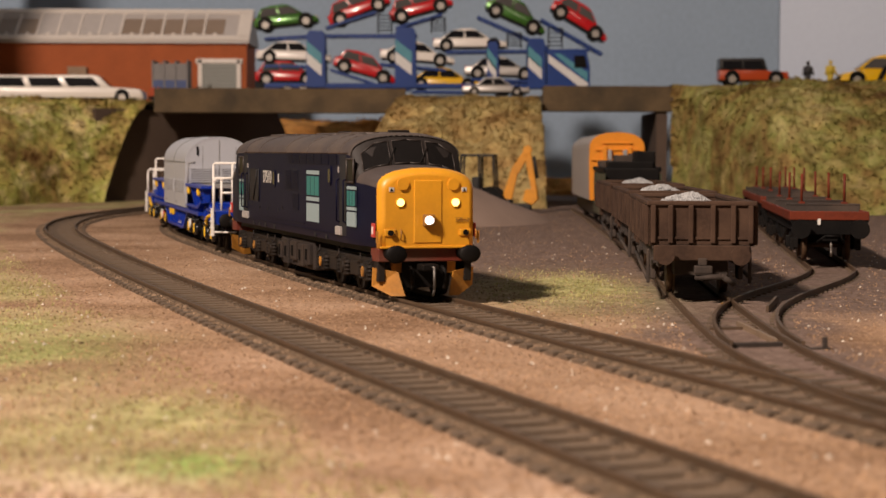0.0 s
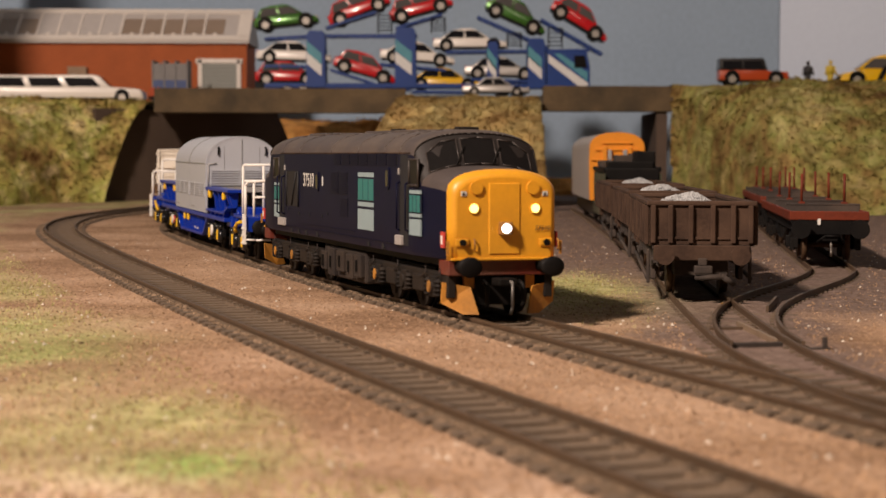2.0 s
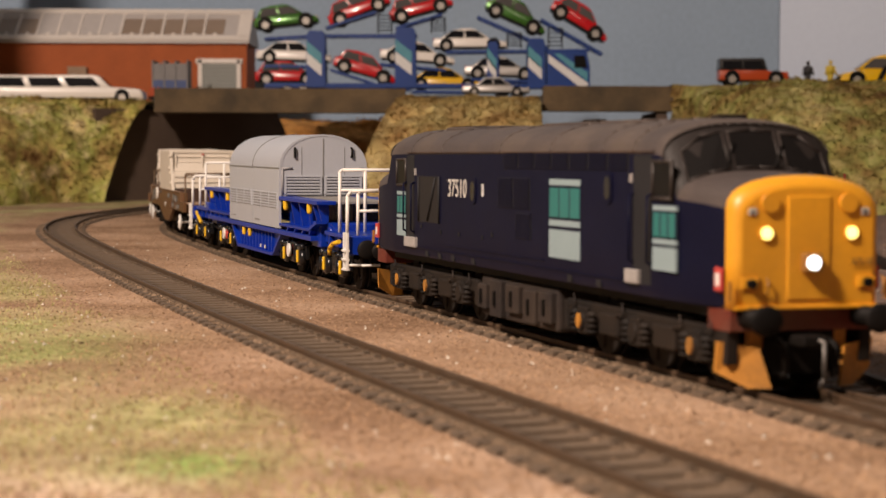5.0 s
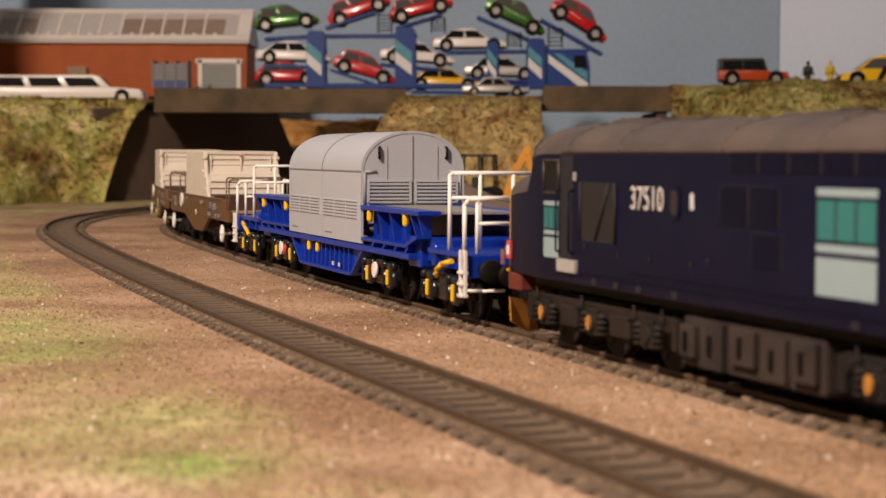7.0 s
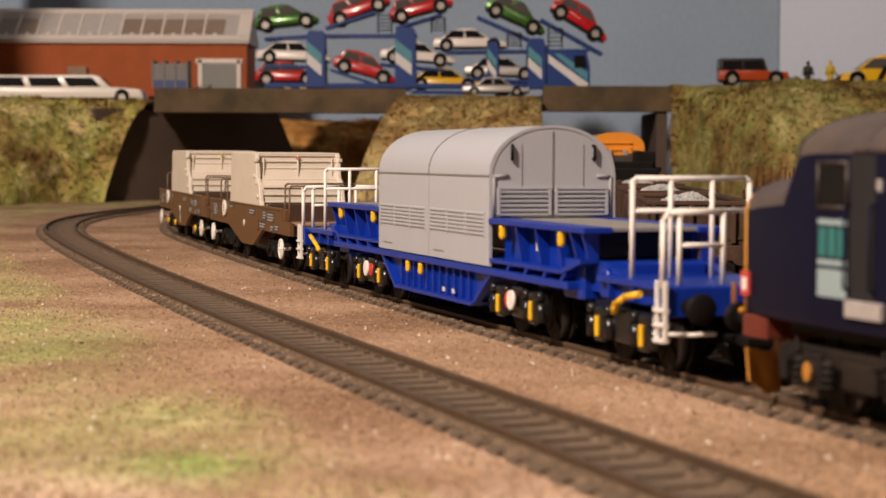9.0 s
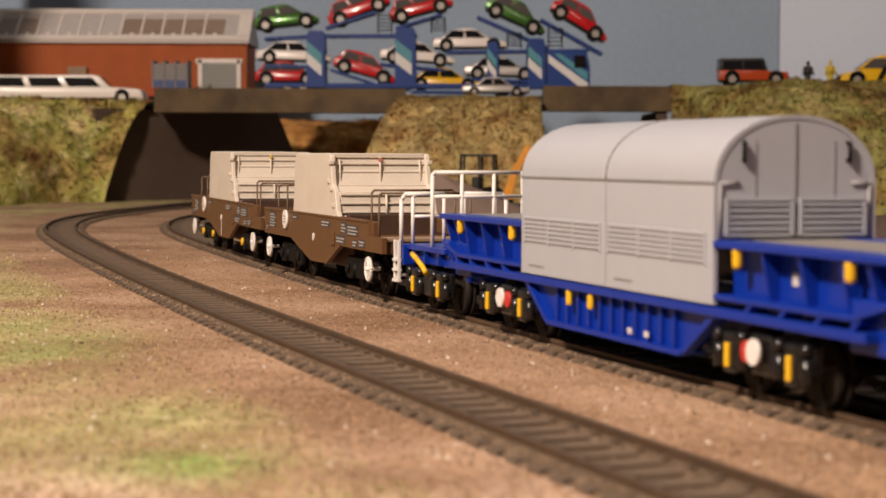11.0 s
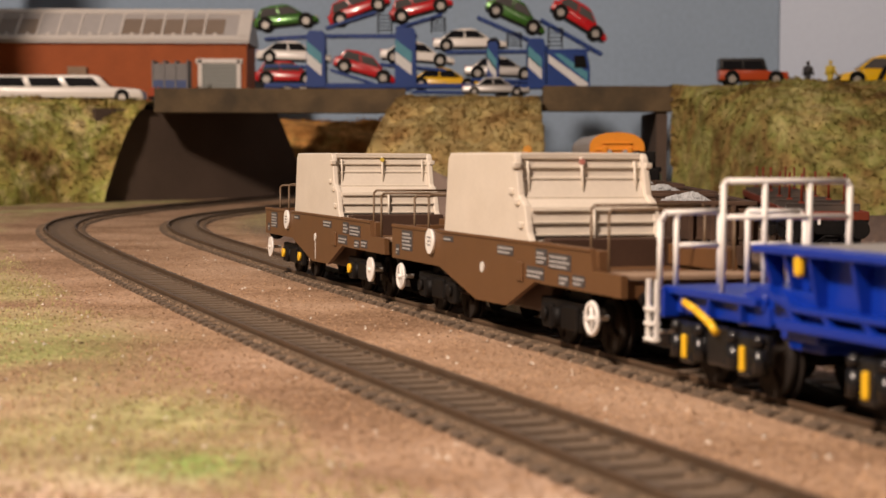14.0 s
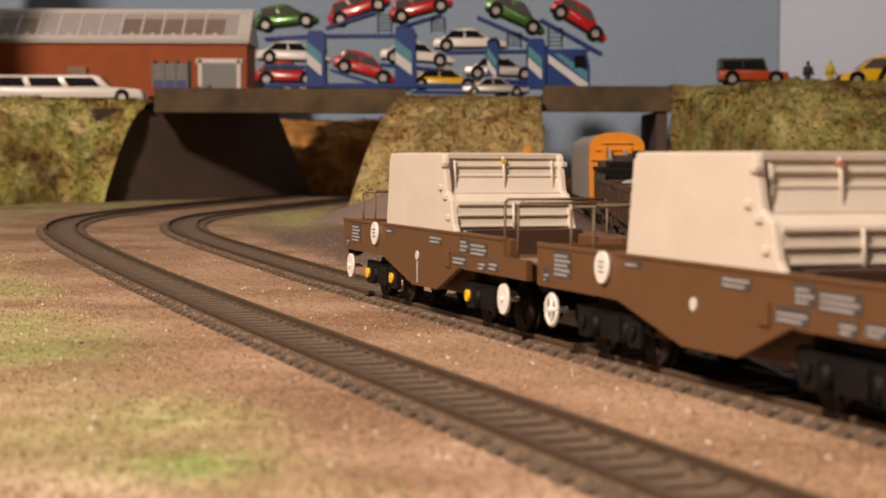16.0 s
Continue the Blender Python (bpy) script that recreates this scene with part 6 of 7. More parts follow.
def build_bolster():
    w = thing("bolster_wagon", Matrix.Identity(4), "red-brown flat bolster wagon with upright steel stanchions", "wagon", "flat wagons in the siding")
    L, W = 100.0, 15.4
    part("deck", _boxed(-L + 1, L - 1, -W + 0.8, W - 0.8, 15.6, 17.4, 0.1), M["bolster_red"], w)
    for s in (-1, 1):
        bm = bmesh.new()
        box(bm, -L, L, *sorted((s * (W - 1.2), s * W)), 16.4, 20.0, 0.3)
        part("side_curb", bm, M["bolster_red"], w)
        bm = bmesh.new()
        box(bm, -L + 1, L - 1, *sorted((s * 10.8, s * 12.8)), 11.6, 16.4, 0.2)
        for x in (-20, 0, 20):
            prism(bm, [(x - 1, 6), (x + 1, 6), (x + 1, 12), (x - 1, 12)], "y", *sorted((s * 11.2, s * 12.4)))
        rod(bm, (-38, s * 11.8, 11.6), (-20, s * 11.8, 6), 0.8, 6)
        rod(bm, (38, s * 11.8, 11.6), (20, s * 11.8, 6), 0.8, 6)
        rod(bm, (-20, s * 11.8, 6), (20, s * 11.8, 6), 0.8, 6)
        part("truss", bm, M["black"], w)
    for e in (-1, 1):
        bm = bmesh.new()
        box(bm, e * (L - 0.8), e * (L + 0.8), -W, W, 16.6, 20.1, 0.3)
        part("end_curb", bm, M["bolster_red"], w)
        bm = bmesh.new()
        prism(bm, [(-W, 16.6), (-W + 2.5, 11), (W - 2.5, 11), (W, 16.6)], "x", e * (L - 1.5), e * (L + 0.4))
        part("headstock", bm, M["black"], w)
        bm = bmesh.new()
        box(bm, e * (L + 0.4), e * (L + 0.9), -4.6, -3.4, 14.8, 17.2)
        part("white_mark", bm, M["white"], w)
        for y in (-11.3, 11.3):
            bm = bmesh.new()
            rod(bm, (e * L, y, 13.2), (e * (L + 5), y, 13.2), 1.9, 12)
            disc(bm, (e * (L + 5.4), y, 13.2), (1, 0, 0), 3.8, 1.2, 22)
            part("buffer", bm, M["black"], w)
        bm = bmesh.new()
        box(bm, e * L, e * (L + 5), -3, 3, 8.4, 10.2, 0.4)
        tube(bm, [(e * (L + 3), -5, 8), (e * (L + 5.5), -2, 10.5), (e * (L + 5.5), 4, 10.5), (e * (L + 4), 5.5, 8)], 0.5, 6)
        part("coupling", bm, M["black"], w)
        bm = bmesh.new()
        tube(bm, [(e * (L + 3.4), 0.4, 9), (e * (L + 5), 0.4, 5), (e * (L + 4.2), 0.4, 2.6)], 0.5, 6)
        part("hook", bm, M["steel"], w)
    for x in (-70, 0, 70):
        bm = bmesh.new()
        prism(bm, [(x - 2.6, 17.3), (x + 2.6, 17.3), (x + 2.0, 21.8), (x - 2.0, 21.8)], "y", -W + 0.6, W - 0.6, bev=0.2)
        beam = part("bolster", bm, M["rust_dark"], w)
        bm = bmesh.new()
        box(bm, x - 2.2, x + 2.2, -W + 0.6, W - 0.6, 21.7, 22.4, 0.15)
        part("rubbing_plate", bm, M["rust_dark"], beam)
        for y in (-8.6, 8.6):
            bm = bmesh.new()
            rod(bm, (x, y, 22.2), (x + random.uniform(-0.3, 0.3), y + random.uniform(-0.4, 0.4), 34.6), 0.55, 8)
            box(bm, x - 1.4, x + 1.4, y - 1.3, y + 1.3, 22.2, 23.2, 0.2)
            part("stanchion", bm, M["bolster_red"], beam)
    for bx in (-70, 70):
        bogie = new("bogie")
        bogie.parent, bogie.matrix_basis = w, at(bx, 0, 0)
        bm = bmesh.new()
        for s in (-1, 1):
            prism(bm, [(-17, 5), (-17, 9), (-8, 11), (8, 11), (17, 9), (17, 5), (8, 4), (-8, 4)], "y", *sorted((s * 11, s * 12.6)), bev=0.2)
            for x in (-12, 12):
                box(bm, x - 2.4, x + 2.4, *sorted((s * 12, s * 14)), 4, 9, 0.4)
        box(bm, -5, 5, -11, 11, 6, 12)
        part("bogie_frame", bm, M["black"], bogie)
        for x in (-12, 12):
            bm = bmesh.new()
            for s in (-1, 1):
                disc(bm, (0, s * 8.4, 0), (0, 1, 0), 6, 2, 20)
            rod(bm, (0, -8, 0), (0, 8, 0), 1, 8)
            part("wheelset", bm, M["rust_wheel"], bogie, m=at(x, 0, 6))
    return w


bol = build_bolster()
bol.matrix_basis = on_line(BOLSTER, 107)
copy_thing(bol, on_line(BOLSTER, 319))


def build_digger():
    d = thing("backhoe_digger", at(24, 1330, -3, -8), "yellow-orange backhoe digger parked behind the heap", "digger")
    part("chassis", _boxed(-26, 26, -8, 8, 8, 15, 0.8), M["digger_black"], d)
    part("bonnet", _boxed(-30, -6, -7, 7, 14, 24, 1.2), M["digger_yellow"], d)
    cab = new("cab")
    cab.parent = d
    bm = bmesh.new()
    box(bm, -11, 14, -10, 10, 45.4, 47.4, 0.6)
    part("cab_roof", bm, M["digger_black"], cab)
    for x, y in ((-10, -9.4), (13, -9.4), (-10, 9.4), (13, 9.4), (3, -9.4), (3, 9.4)):
        bm = bmesh.new()
        rod(bm, (x * 1.12, y, 21), (x, y, 46), 0.9, 6)
        part("cab_post", bm, M["digger_black"], cab)
    part("cab_base", _boxed(-12, 15, -9.8, 9.8, 14, 23, 0.6), M["digger_black"], cab)
    part("seat", _boxed(-3, 4, -4, 4, 22, 31, 1.0), M["digger_black"], cab)
    for x, r in ((-22, 9), (10, 12)):
        for y in (-11, 11):
            bm = bmesh.new()
            disc(bm, (x, y, r), (0, 1, 0), r, 6, 24)
            wheel = part("tyre", bm, M["black"], d)
            bm = bmesh.new()
            disc(bm, (x, y * 1.2, r), (0, 1, 0), r * 0.5, 2, 18)
            part("rim", bm, M["digger_yellow"], wheel)
    for name, a, b, t in (("boom_lower", (22, 14), (28, 36), 7.0), ("boom_upper", (28, 35), (37, 50), 6.4), ("dipper", (36.5, 51), (42, 22), 5.2)):
        bm = bmesh.new()
        v = Vector((b[0] - a[0], 0, b[1] - a[1])).normalized()
        n = Vector((v.z, 0, -v.x)) * t / 2
        prism(bm, [(a[0] - n.x, a[1] - n.z), (a[0] + n.x, a[1] + n.z), (b[0] + n.x * 0.7, b[1] + n.z * 0.7), (b[0] - n.x * 0.7, b[1] - n.z * 0.7)], "y", -2.2, 2.2, bev=0.3)
        part(name, bm, M["digger_yellow"], d)
    bm = bmesh.new()
    disc(bm, (37, 0, 50.5), (0, 1, 0), 3.2, 5.4, 16)
    part("knuckle", bm, M["digger_yellow"], d)
    bm = bmesh.new()
    prism(bm, [(36, 22), (44, 23), (45, 15), (41, 11), (34, 14)], "y", -6, 6, bev=0.4)
    part("bucket", bm, M["digger_yellow"], d)
    bm = bmesh.new()
    rod(bm, (41.6, 0, 46), (44, 0, 30), 1.2, 8)
    part("hydraulic_ram", bm, M["digger_black"], d)
    bm = bmesh.new()
    box(bm, 20, 40, -7, 7, 5, 12, 0.8)
    part("stabiliser", bm, M["digger_black"], d)


build_digger()


# ---- on the road ----
ROAD = 95.0
slab("road_middle", -29, 81, 1580, 1676, 88, ROAD, M["tarmac"], "grey model road behind the bridge", "road")
slab("yard_west", -245.5, -176, 1677, 1890, 84, 91, M["tarmac"], "grey model yard under the warehouse", "road")


LEAN = 0.86


def build_car(name, m, paint, label, length=57.0, height=19.0, width=23.0, style="hatch", group="toy cars"):
    """A die-cast car, nose towards +x, wheels on z = 0."""
    c = thing(name, m, label, "car", group)
    h, L, W = height, length / 2, width / 2
    low = h * 0.2
    belt = h * 0.56
    if style == "saloon":
        shoulder = [(-L, low), (-L * 1.0, belt * 0.82), (-L * 0.9, belt * 0.98), (-L * 0.5, belt), (L * 0.38, belt * 0.98), (L * 0.9, belt * 0.76), (L, belt * 0.55), (L, low)]
        top = [(-L * 0.62, belt), (-L * 0.3, h * 0.97), (L * 0.0, h), (L * 0.12, h * 0.97), (L * 0.46, belt)]
    elif style == "coupe":
        shoulder = [(-L, low), (-L, belt * 0.78), (-L * 0.94, belt * 1.02), (-L * 0.6, belt * 1.08), (L * 0.42, belt), (L * 0.86, belt * 0.8), (L * 0.98, belt * 0.55), (L, low)]
        top = [(-L * 0.8, belt), (-L * 0.5, h * 0.9), (-L * 0.22, h), (L * 0.02, h), (L * 0.16, h * 0.93), (L * 0.52, belt)]
    elif style == "limo":
        shoulder = [(-L, low), (-L, belt), (-L * 0.8, belt * 1.02), (L * 0.72, belt * 1.02), (L * 0.96, belt * 0.92), (L, belt * 0.75), (L, low)]
        top = [(-L * 0.97, belt), (-L * 0.95, h * 0.97), (L * 0.5, h), (L * 0.56, h * 0.96), (L * 0.68, belt)]
    elif style == "van":
        shoulder = [(-L, low), (-L, belt), (L * 0.45, belt), (L * 0.92, belt * 0.78), (L, belt * 0.5), (L, low)]
        top = [(-L * 0.99, belt), (-L * 0.96, h), (L * 0.05, h), (L * 0.25, h * 0.93), (L * 0.62, belt)]
    elif style == "jeep":
        shoulder = [(-L, low), (-L, belt), (L * 0.4, belt), (L * 0.42, belt * 0.94), (L * 0.97, belt * 0.9), (L, low)]
        top = [(-L, belt), (-L * 0.99, h * 0.98), (L * 0.22, h), (L * 0.28, h * 0.97), (L * 0.38, belt)]
    else:
        shoulder = [(-L, low), (-L, belt * 0.8), (-L * 0.93, belt * 1.05), (-L * 0.5, belt * 1.05), (L * 0.45, belt), (L * 0.88, belt * 0.8), (L * 0.99, belt * 0.58), (L, low)]
        top = [(-L * 0.9, belt), (-L * 0.72, h * 0.93), (-L * 0.4, h), (-L * 0.02, h), (L * 0.14, h * 0.95), (L * 0.56, belt)]

    def shell(outline, w0, w1):
        """An outline whose sides lean in from half-width w0 at its foot to w1 at its top."""
        g = bmesh.new()
        zs = [z for _, z in outline]
        lo, hi = min(zs), max(zs)
        a = [g.verts.new((x, -(w0 + (w1 - w0) * (z - lo) / (hi - lo)), z)) for x, z in outline]
        b = [g.verts.new((x, (w0 + (w1 - w0) * (z - lo) / (hi - lo)), z)) for x, z in outline]
        n = len(outline)
        for i in range(n):
            g.faces.new((a[i], a[(i + 1) % n], b[(i + 1) % n], b[i]))
        g.faces.new(a)
        g.faces.new(list(reversed(b)))
        bmesh.ops.recalc_face_normals(g, faces=g.faces)
        bmesh.ops.bevel(g, geom=list(g.edges), offset=0.7, segments=2, affect="EDGES", profile=0.5)
        for f in g.faces:
            f.smooth = True
        bm = bmesh.new()
        join(bm, g)
        return bm

    body = part("body", shell(shoulder, W, W * 0.93), paint, c)
    part("roof", shell(top, W * 0.94, W * LEAN), paint, c) if style not in ("jeep",) else part("roof", shell(top, W * 0.94, W * 0.86), M["digger_black"], c, "black canvas hood")
    # side windows and screens, set proud of the shell
    xs = [p[0] for p in top]
    x0, x1, zlo, zhi = xs[0], xs[-1], belt + h * 0.03, h * 0.9
    t0, t1 = top[1][0], top[-2][0]
    for s in (-1, 1):
        count = {"limo": 4, "van": 2}.get(style, 2)
        for k in range(count):
            f0, f1 = k / count + 0.02, (k + 1) / count - 0.02
            q = []
            for f, z in ((f0, zlo), (f1, zlo), (f1, zhi), (f0, zhi)):
                w = (z - belt) / (h - belt)
                xa, xb = x0 + (t0 - x0) * w + length * 0.03, x1 + (t1 - x1) * w - length * 0.03
                yy = W * (0.94 + (LEAN - 0.94) * w) if style != "jeep" else W * (0.94 - 0.08 * w)
                q.append(Vector((xa + (xb - xa) * f, s * (yy + 0.12), z)))
            bm = bmesh.new()
            a = [bm.verts.new(p) for p in q]
            b = [bm.verts.new(p - Vector((0, s * 0.6, 0))) for p in q]
            bm.faces.new(a)
            bm.faces.new(list(reversed(b)))
            for i in range(4):
                bm.faces.new((a[i], a[(i + 1) % 4], b[(i + 1) % 4], b[i]))
            part("side_window", bm, M["window_bright"] if style in ("hatch", "van") else M["car_glass"], c)
    for (xa, za), (xb, zb), nm in ((top[-1], top[-2], "windscreen"), (top[0], top[1], "rear_window")):
        bm = bmesh.new()
        v = Vector((xb - xa, 0, zb - za))
        n = Vector((v.z, 0, -v.x)).normalized() * (1 if nm == "windscreen" else -1) * 0.15
        pts = []
        for f, wf in ((0.12, 0.86), (0.9, 0.72)):
            for s in (-1, 1):
                pts.append(Vector((xa + v.x * f, s * W * wf, za + v.z * f)) + n)
        a = [bm.verts.new(p) for p in (pts[0], pts[1], pts[3], pts[2])]
        b = [bm.verts.new(p - n * 4) for p in (pts[0], pts[1], pts[3], pts[2])]
        bm.faces.new(a)
        bm.faces.new(list(reversed(b)))
        for i in range(4):
            bm.faces.new((a[i], a[(i + 1) % 4], b[(i + 1) % 4], b[i]))
        part(nm, bm, M["car_glass"], c)
    r = h * (0.255 if style in ("coupe", "hatch") else 0.22 if style != "jeep" else 0.24)
    fx = {"limo": 0.8}.get(style, 0.62)
    for x in (-L * 0.64, L * fx):
        for s in (-1, 1):
            bm = bmesh.new()
            disc(bm, (x, s * (W - 1.7), r), (0, 1, 0), r, 3.8, 22)
            disc(bm, (x, s * (W - 2.2), r * 1.15), (0, 1, 0), r * 1.16, 4.4, 22)
            tyre = part("wheel", bm, M["black"], c)
            bm = bmesh.new()
            disc(bm, (x, s * (W + 0.15), r), (0, 1, 0), r * 0.56, 0.8, 18)
            part("rim", bm, M["rim_silver"], tyre, "silver wheel rim")
    for s in (-1, 1):
        bm = bmesh.new()
        ball(bm, (L * 0.95, s * W * 0.68, belt * 0.72), 1.2, 2.2, 1.3, 10, 7)
        part("headlight", bm, M["rim_silver"], c)
        bm = bmesh.new()
        ball(bm, (-L * 0.97, s * W * 0.78, belt * 0.85), 0.9, 1.6, 1.8, 10, 7)
        part("tail_light", bm, M["signal_red"], c)
    part("bumper", _boxed(L * 0.9, L * 1.01, -W * 0.9, W * 0.9, low * 0.8, low * 1.7, 0.3), M["black"] if style in ("jeep", "van") else paint, c)
    part("sill", _boxed(-L * 0.95, L * 0.95, -W * 0.9, W * 0.9, low * 0.7, low * 1.15, 0.2), M["black"], c)
    return c


YT = 1640.0


def build_transporter(name, m, posts, upper, lower, tail, label, cab=None):
    """A car transporter along +x: uprights as (x0, x1, top), decks as (x0, z0, x1, z1)."""
    t = thing(name, m, label, "truck", "car transporters")
    x0, x1 = tail
    for s in (-1, 1):
        bm = bmesh.new()
        box(bm, x0, x1, *sorted((s * 12, s * 13.6)), 8, 12, 0.3)
        part("chassis_rail", bm, M["truck_blue"], t)
        for a, b, top in posts:
            bm = bmesh.new()
            g = [(a, 8), (b, 8), (b - 1, top - 3), (b - 3, top), (a + 2, top), (a, top - 5)]
            prism(bm, g, "y", *sorted((s * 12.8, s * 14.6)), bev=0.25)
            up = part("upright", bm, M["truck_blue"], t, "blue upright with a teal and white slanted flash")
            w = b - a
            for z, mt in ((0.36, "truck_white"), (0.56, "truck_teal")):
                bm = bmesh.new()
                zz = 8 + (top - 8) * z
                prism(bm, [(a + 0.3, zz + 3), (b - w * 0.22, zz - 8), (b - w * 0.22, zz + 2), (a + 0.3, zz + 13)], "y", *sorted((s * 14.5, s * 14.8)))
                part("flash", bm, M[mt], up)
        for xa, za, xb, zb in upper + lower:
            bm = bmesh.new()
            prism(bm, [(xa, za - 2.4), (xb, zb - 2.4), (xb, zb), (xa, za)], "y", *sorted((s * 9.0, s * 12.6)), bev=0.2)
            part("deck_track", bm, M["truck_blue"], t)
    for xa, za, xb, zb in upper + lower:
        bm = bmesh.new()
        n = max(2, int(abs(xb - xa) / 9))
        for k in range(n + 1):
            x, z = xa + (xb - xa) * k / n, za + (zb - za) * k / n
            box(bm, x - 0.6, x + 0.6, -12, 12, z - 2.2, z - 0.8)
        part("deck_rungs", bm, M["truck_blue"], t)
    wheels = [x0 + 20, x0 + 34] if cab is None else [x0 + 16, x0 + 30, cab[0] + 12, cab[1] - 10]
    for x in wheels:
        for s in (-1, 1):
            bm = bmesh.new()
            disc(bm, (x, s * 10.6, 6.4), (0, 1, 0), 6.4, 5, 22)
            w = part("wheel", bm, M["black"], t)
            bm = bmesh.new()
            disc(bm, (x, s * 13.2, 6.4), (0, 1, 0), 3.4, 0.8, 16)
            part("rim", bm, M["rim_silver"], w)
    if cab:
        a, b = cab
        c = new("cab")
        c.parent = t
        bm = bmesh.new()
        prism(bm, [(a, 8), (b, 8), (b, 26), (b - 3, 40), (a, 41)], "y", -14.6, 14.6, bev=0.8)
        part("cab_body", bm, M["truck_blue"], c)
        for s in (-1, 1):
            bm = bmesh.new()
            prism(bm, [(b - 14, 26), (b - 2.4, 26), (b - 4.6, 37), (b - 14, 37)], "y", *sorted((s * 14.4, s * 14.9)))
            part("side_window", bm, M["glass_dark"], c)
            bm = bmesh.new()
            prism(bm, [(a + 1, 38), (a + 1, 31), (b - 10, 10), (b - 2, 10), (b - 2, 13)], "y", *sorted((s * 14.5, s * 14.85)))
            part("flash", bm, M["truck_white"], c)
            bm = bmesh.new()
            prism(bm, [(a + 6, 38.5), (a + 12, 38.5), (b - 2, 22), (b - 2, 14)], "y", *sorted((s * 14.5, s * 14.8)))
            part("flash", bm, M["truck_teal"], c)
        bm = bmesh.new()
        prism(bm, [(b + 0.1, 26), (b + 0.4, 26), (b - 2.2, 38), (b - 2.5, 38)], "y", -12.6, 12.6)
        part("windscreen", bm, M["glass_dark"], c)
    return t


build_transporter("car_trailer", at(0, YT, ROAD), [(-121, -104, 58), (-43, -24, 61)], [(-158, 52, -108, 55.5), (-104, 55, -24, 55.5), (-104, 62, -60, 76), (-42, 62, -2, 74)], [(-158, 28, -104, 27.5), (-100, 25, -40, 6), (-56, 30, 2, 25), (-158, 9.5, -30, 8), (-28, 6, 30, 5.6)], (-158, 34), "blue two-deck car transporter trailer loaded with cars")
build_transporter("car_lorry", at(0, YT, ROAD), [(38, 49, 49), (74, 90, 52)], [(2, 41, 128, 43), (30, 72, 92, 45), (86, 70, 140, 40)], [(24, 17, 86, 15)], (36, 128), "blue car transporter lorry with a white-striped cab", cab=(91, 129))
# ladder racks on the decks
for x, z, hgt in ((-52, 151, 16), (-5, 151, 14), (62, 138, 14), (98, 138, 18)):
    rack = thing("deck_ladder", at(x, YT - 15, z), "black ladder rack on the transporter deck", "ladder", "transporter racks")
    for dx in (-6, 6):
        part("stile", _boxed(dx - 0.6, dx + 0.6, -0.6, 0.6, 0, hgt, 0.1), M["black"], rack)
    for k in range(5):
        part("rung", _boxed(-6, 6, -0.4, 0.4, 2 + k * (hgt - 3) / 4, 3 + k * (hgt - 3) / 4, 0), M["black"], rack)

PAINTS = {"green": M["car_green"], "red": M["car_red"], "white": M["car_white"], "silver": M["car_silver"], "yellow": M["car_yellow"]}
LOADED = [("green", -138.6, 154.1, 6.4, "hatch"), ("red", -72.3, 164.3, 21.2, "hatch"), ("red", -18.3, 165.1, 15.4, "hatch"), ("green", 60.2, 158.6, -23.9, "hatch"), ("red", 115.7, 155.6, -31.2, "hatch"),
          ("white", -133, 123.6, -1.3, "coupe"), ("white", -24, 123.4, -4.0, "coupe"), ("white", 23.5, 135.4, 0.5, "coupe"), ("red", -138.3, 104.6, 0.2, "hatch"), ("red", -72.0, 111.1, -15.9, "hatch"),
          ("yellow", 1.0, 100.6, -0.7, "coupe"), ("silver", 51, 110.6, -1.2, "coupe")]
for colour, x, z, tilt, style in LOADED:
    slope = "level" if abs(tilt) < 8 else ("nose up" if tilt > 0 else "nose down")
    kind = "hatchback" if style == "hatch" else "coupe"
    build_car(kind + "_car", pose(x * MM, YT * MM, z * MM, 0, -tilt, 0), PAINTS[colour], f"shiny {colour} toy {kind} standing {slope} on the transporter", 57 if style == "hatch" else 66, 22.5 if style == "hatch" else 20.5, 24, style, "cars on the transporters")

build_car("saloon_car", at(45, 1598, ROAD), M["car_silver"], "silver toy saloon car parked on the road", 58, 16.5, 22, "saloon", "parked toy cars")
build_car("limousine", at(-348, 1612, 87.4), M["car_white"], "long white stretch limousine on the road", 172, 25, 26, "limo", "parked toy cars")
build_car("jeep_car", at(268, 1600, 104.6), M["car_orange"], "orange-red toy jeep with a black hood", 60, 24, 22, "jeep", "parked toy cars")
build_car("taxi_van", pose(0.380, 1.600, 0.1035, 0, 0, 180), M["car_yellow"], "yellow toy people carrier with black stripes", 76, 28, 24, "van", "parked toy cars")
bm = bmesh.new()
prism(bm, [(371, 106), (376, 106), (384, 122), (379, 122)], "y", 1587.2, 1587.7)
prism(bm, [(385, 106), (389, 106), (386, 122), (383, 122)], "y", 1587.2, 1587.7)
tagged(part("side_decal", bm, M["black"]), "black slanted stripes on the yellow van", "decal")


def build_figure(m, coat, label):
    """A painted figure, as one plain shape."""
    bm = bmesh.new()
    rod(bm, (0, 0, 0), (0, 0, 12), 2.4, 10, 2.8)
    rod(bm, (0, 0, 12), (0, 0, 19.4), 3.2, 10, 2.6)
    ball(bm, (0, 0, 21.8), 1.7, 1.8, 2.1, 10, 8)
    rod(bm, (3, 0, 18.6), (4.6, -1, 11), 1.0, 8)
    rod(bm, (-3, 0, 18.6), (-4, -1, 11), 1.0, 8)
    ob = part("figurine", bm, coat, m=m)
    return tagged(ob, label, "figurine", "figurines on the bank")


build_figure(at(316, 1600, 103.0), M["fig_dark"], "small dark painted model figurine")
build_figure(at(335.5, 1600, 103.6), M["fig_yellow"], "small yellow painted model figurine")


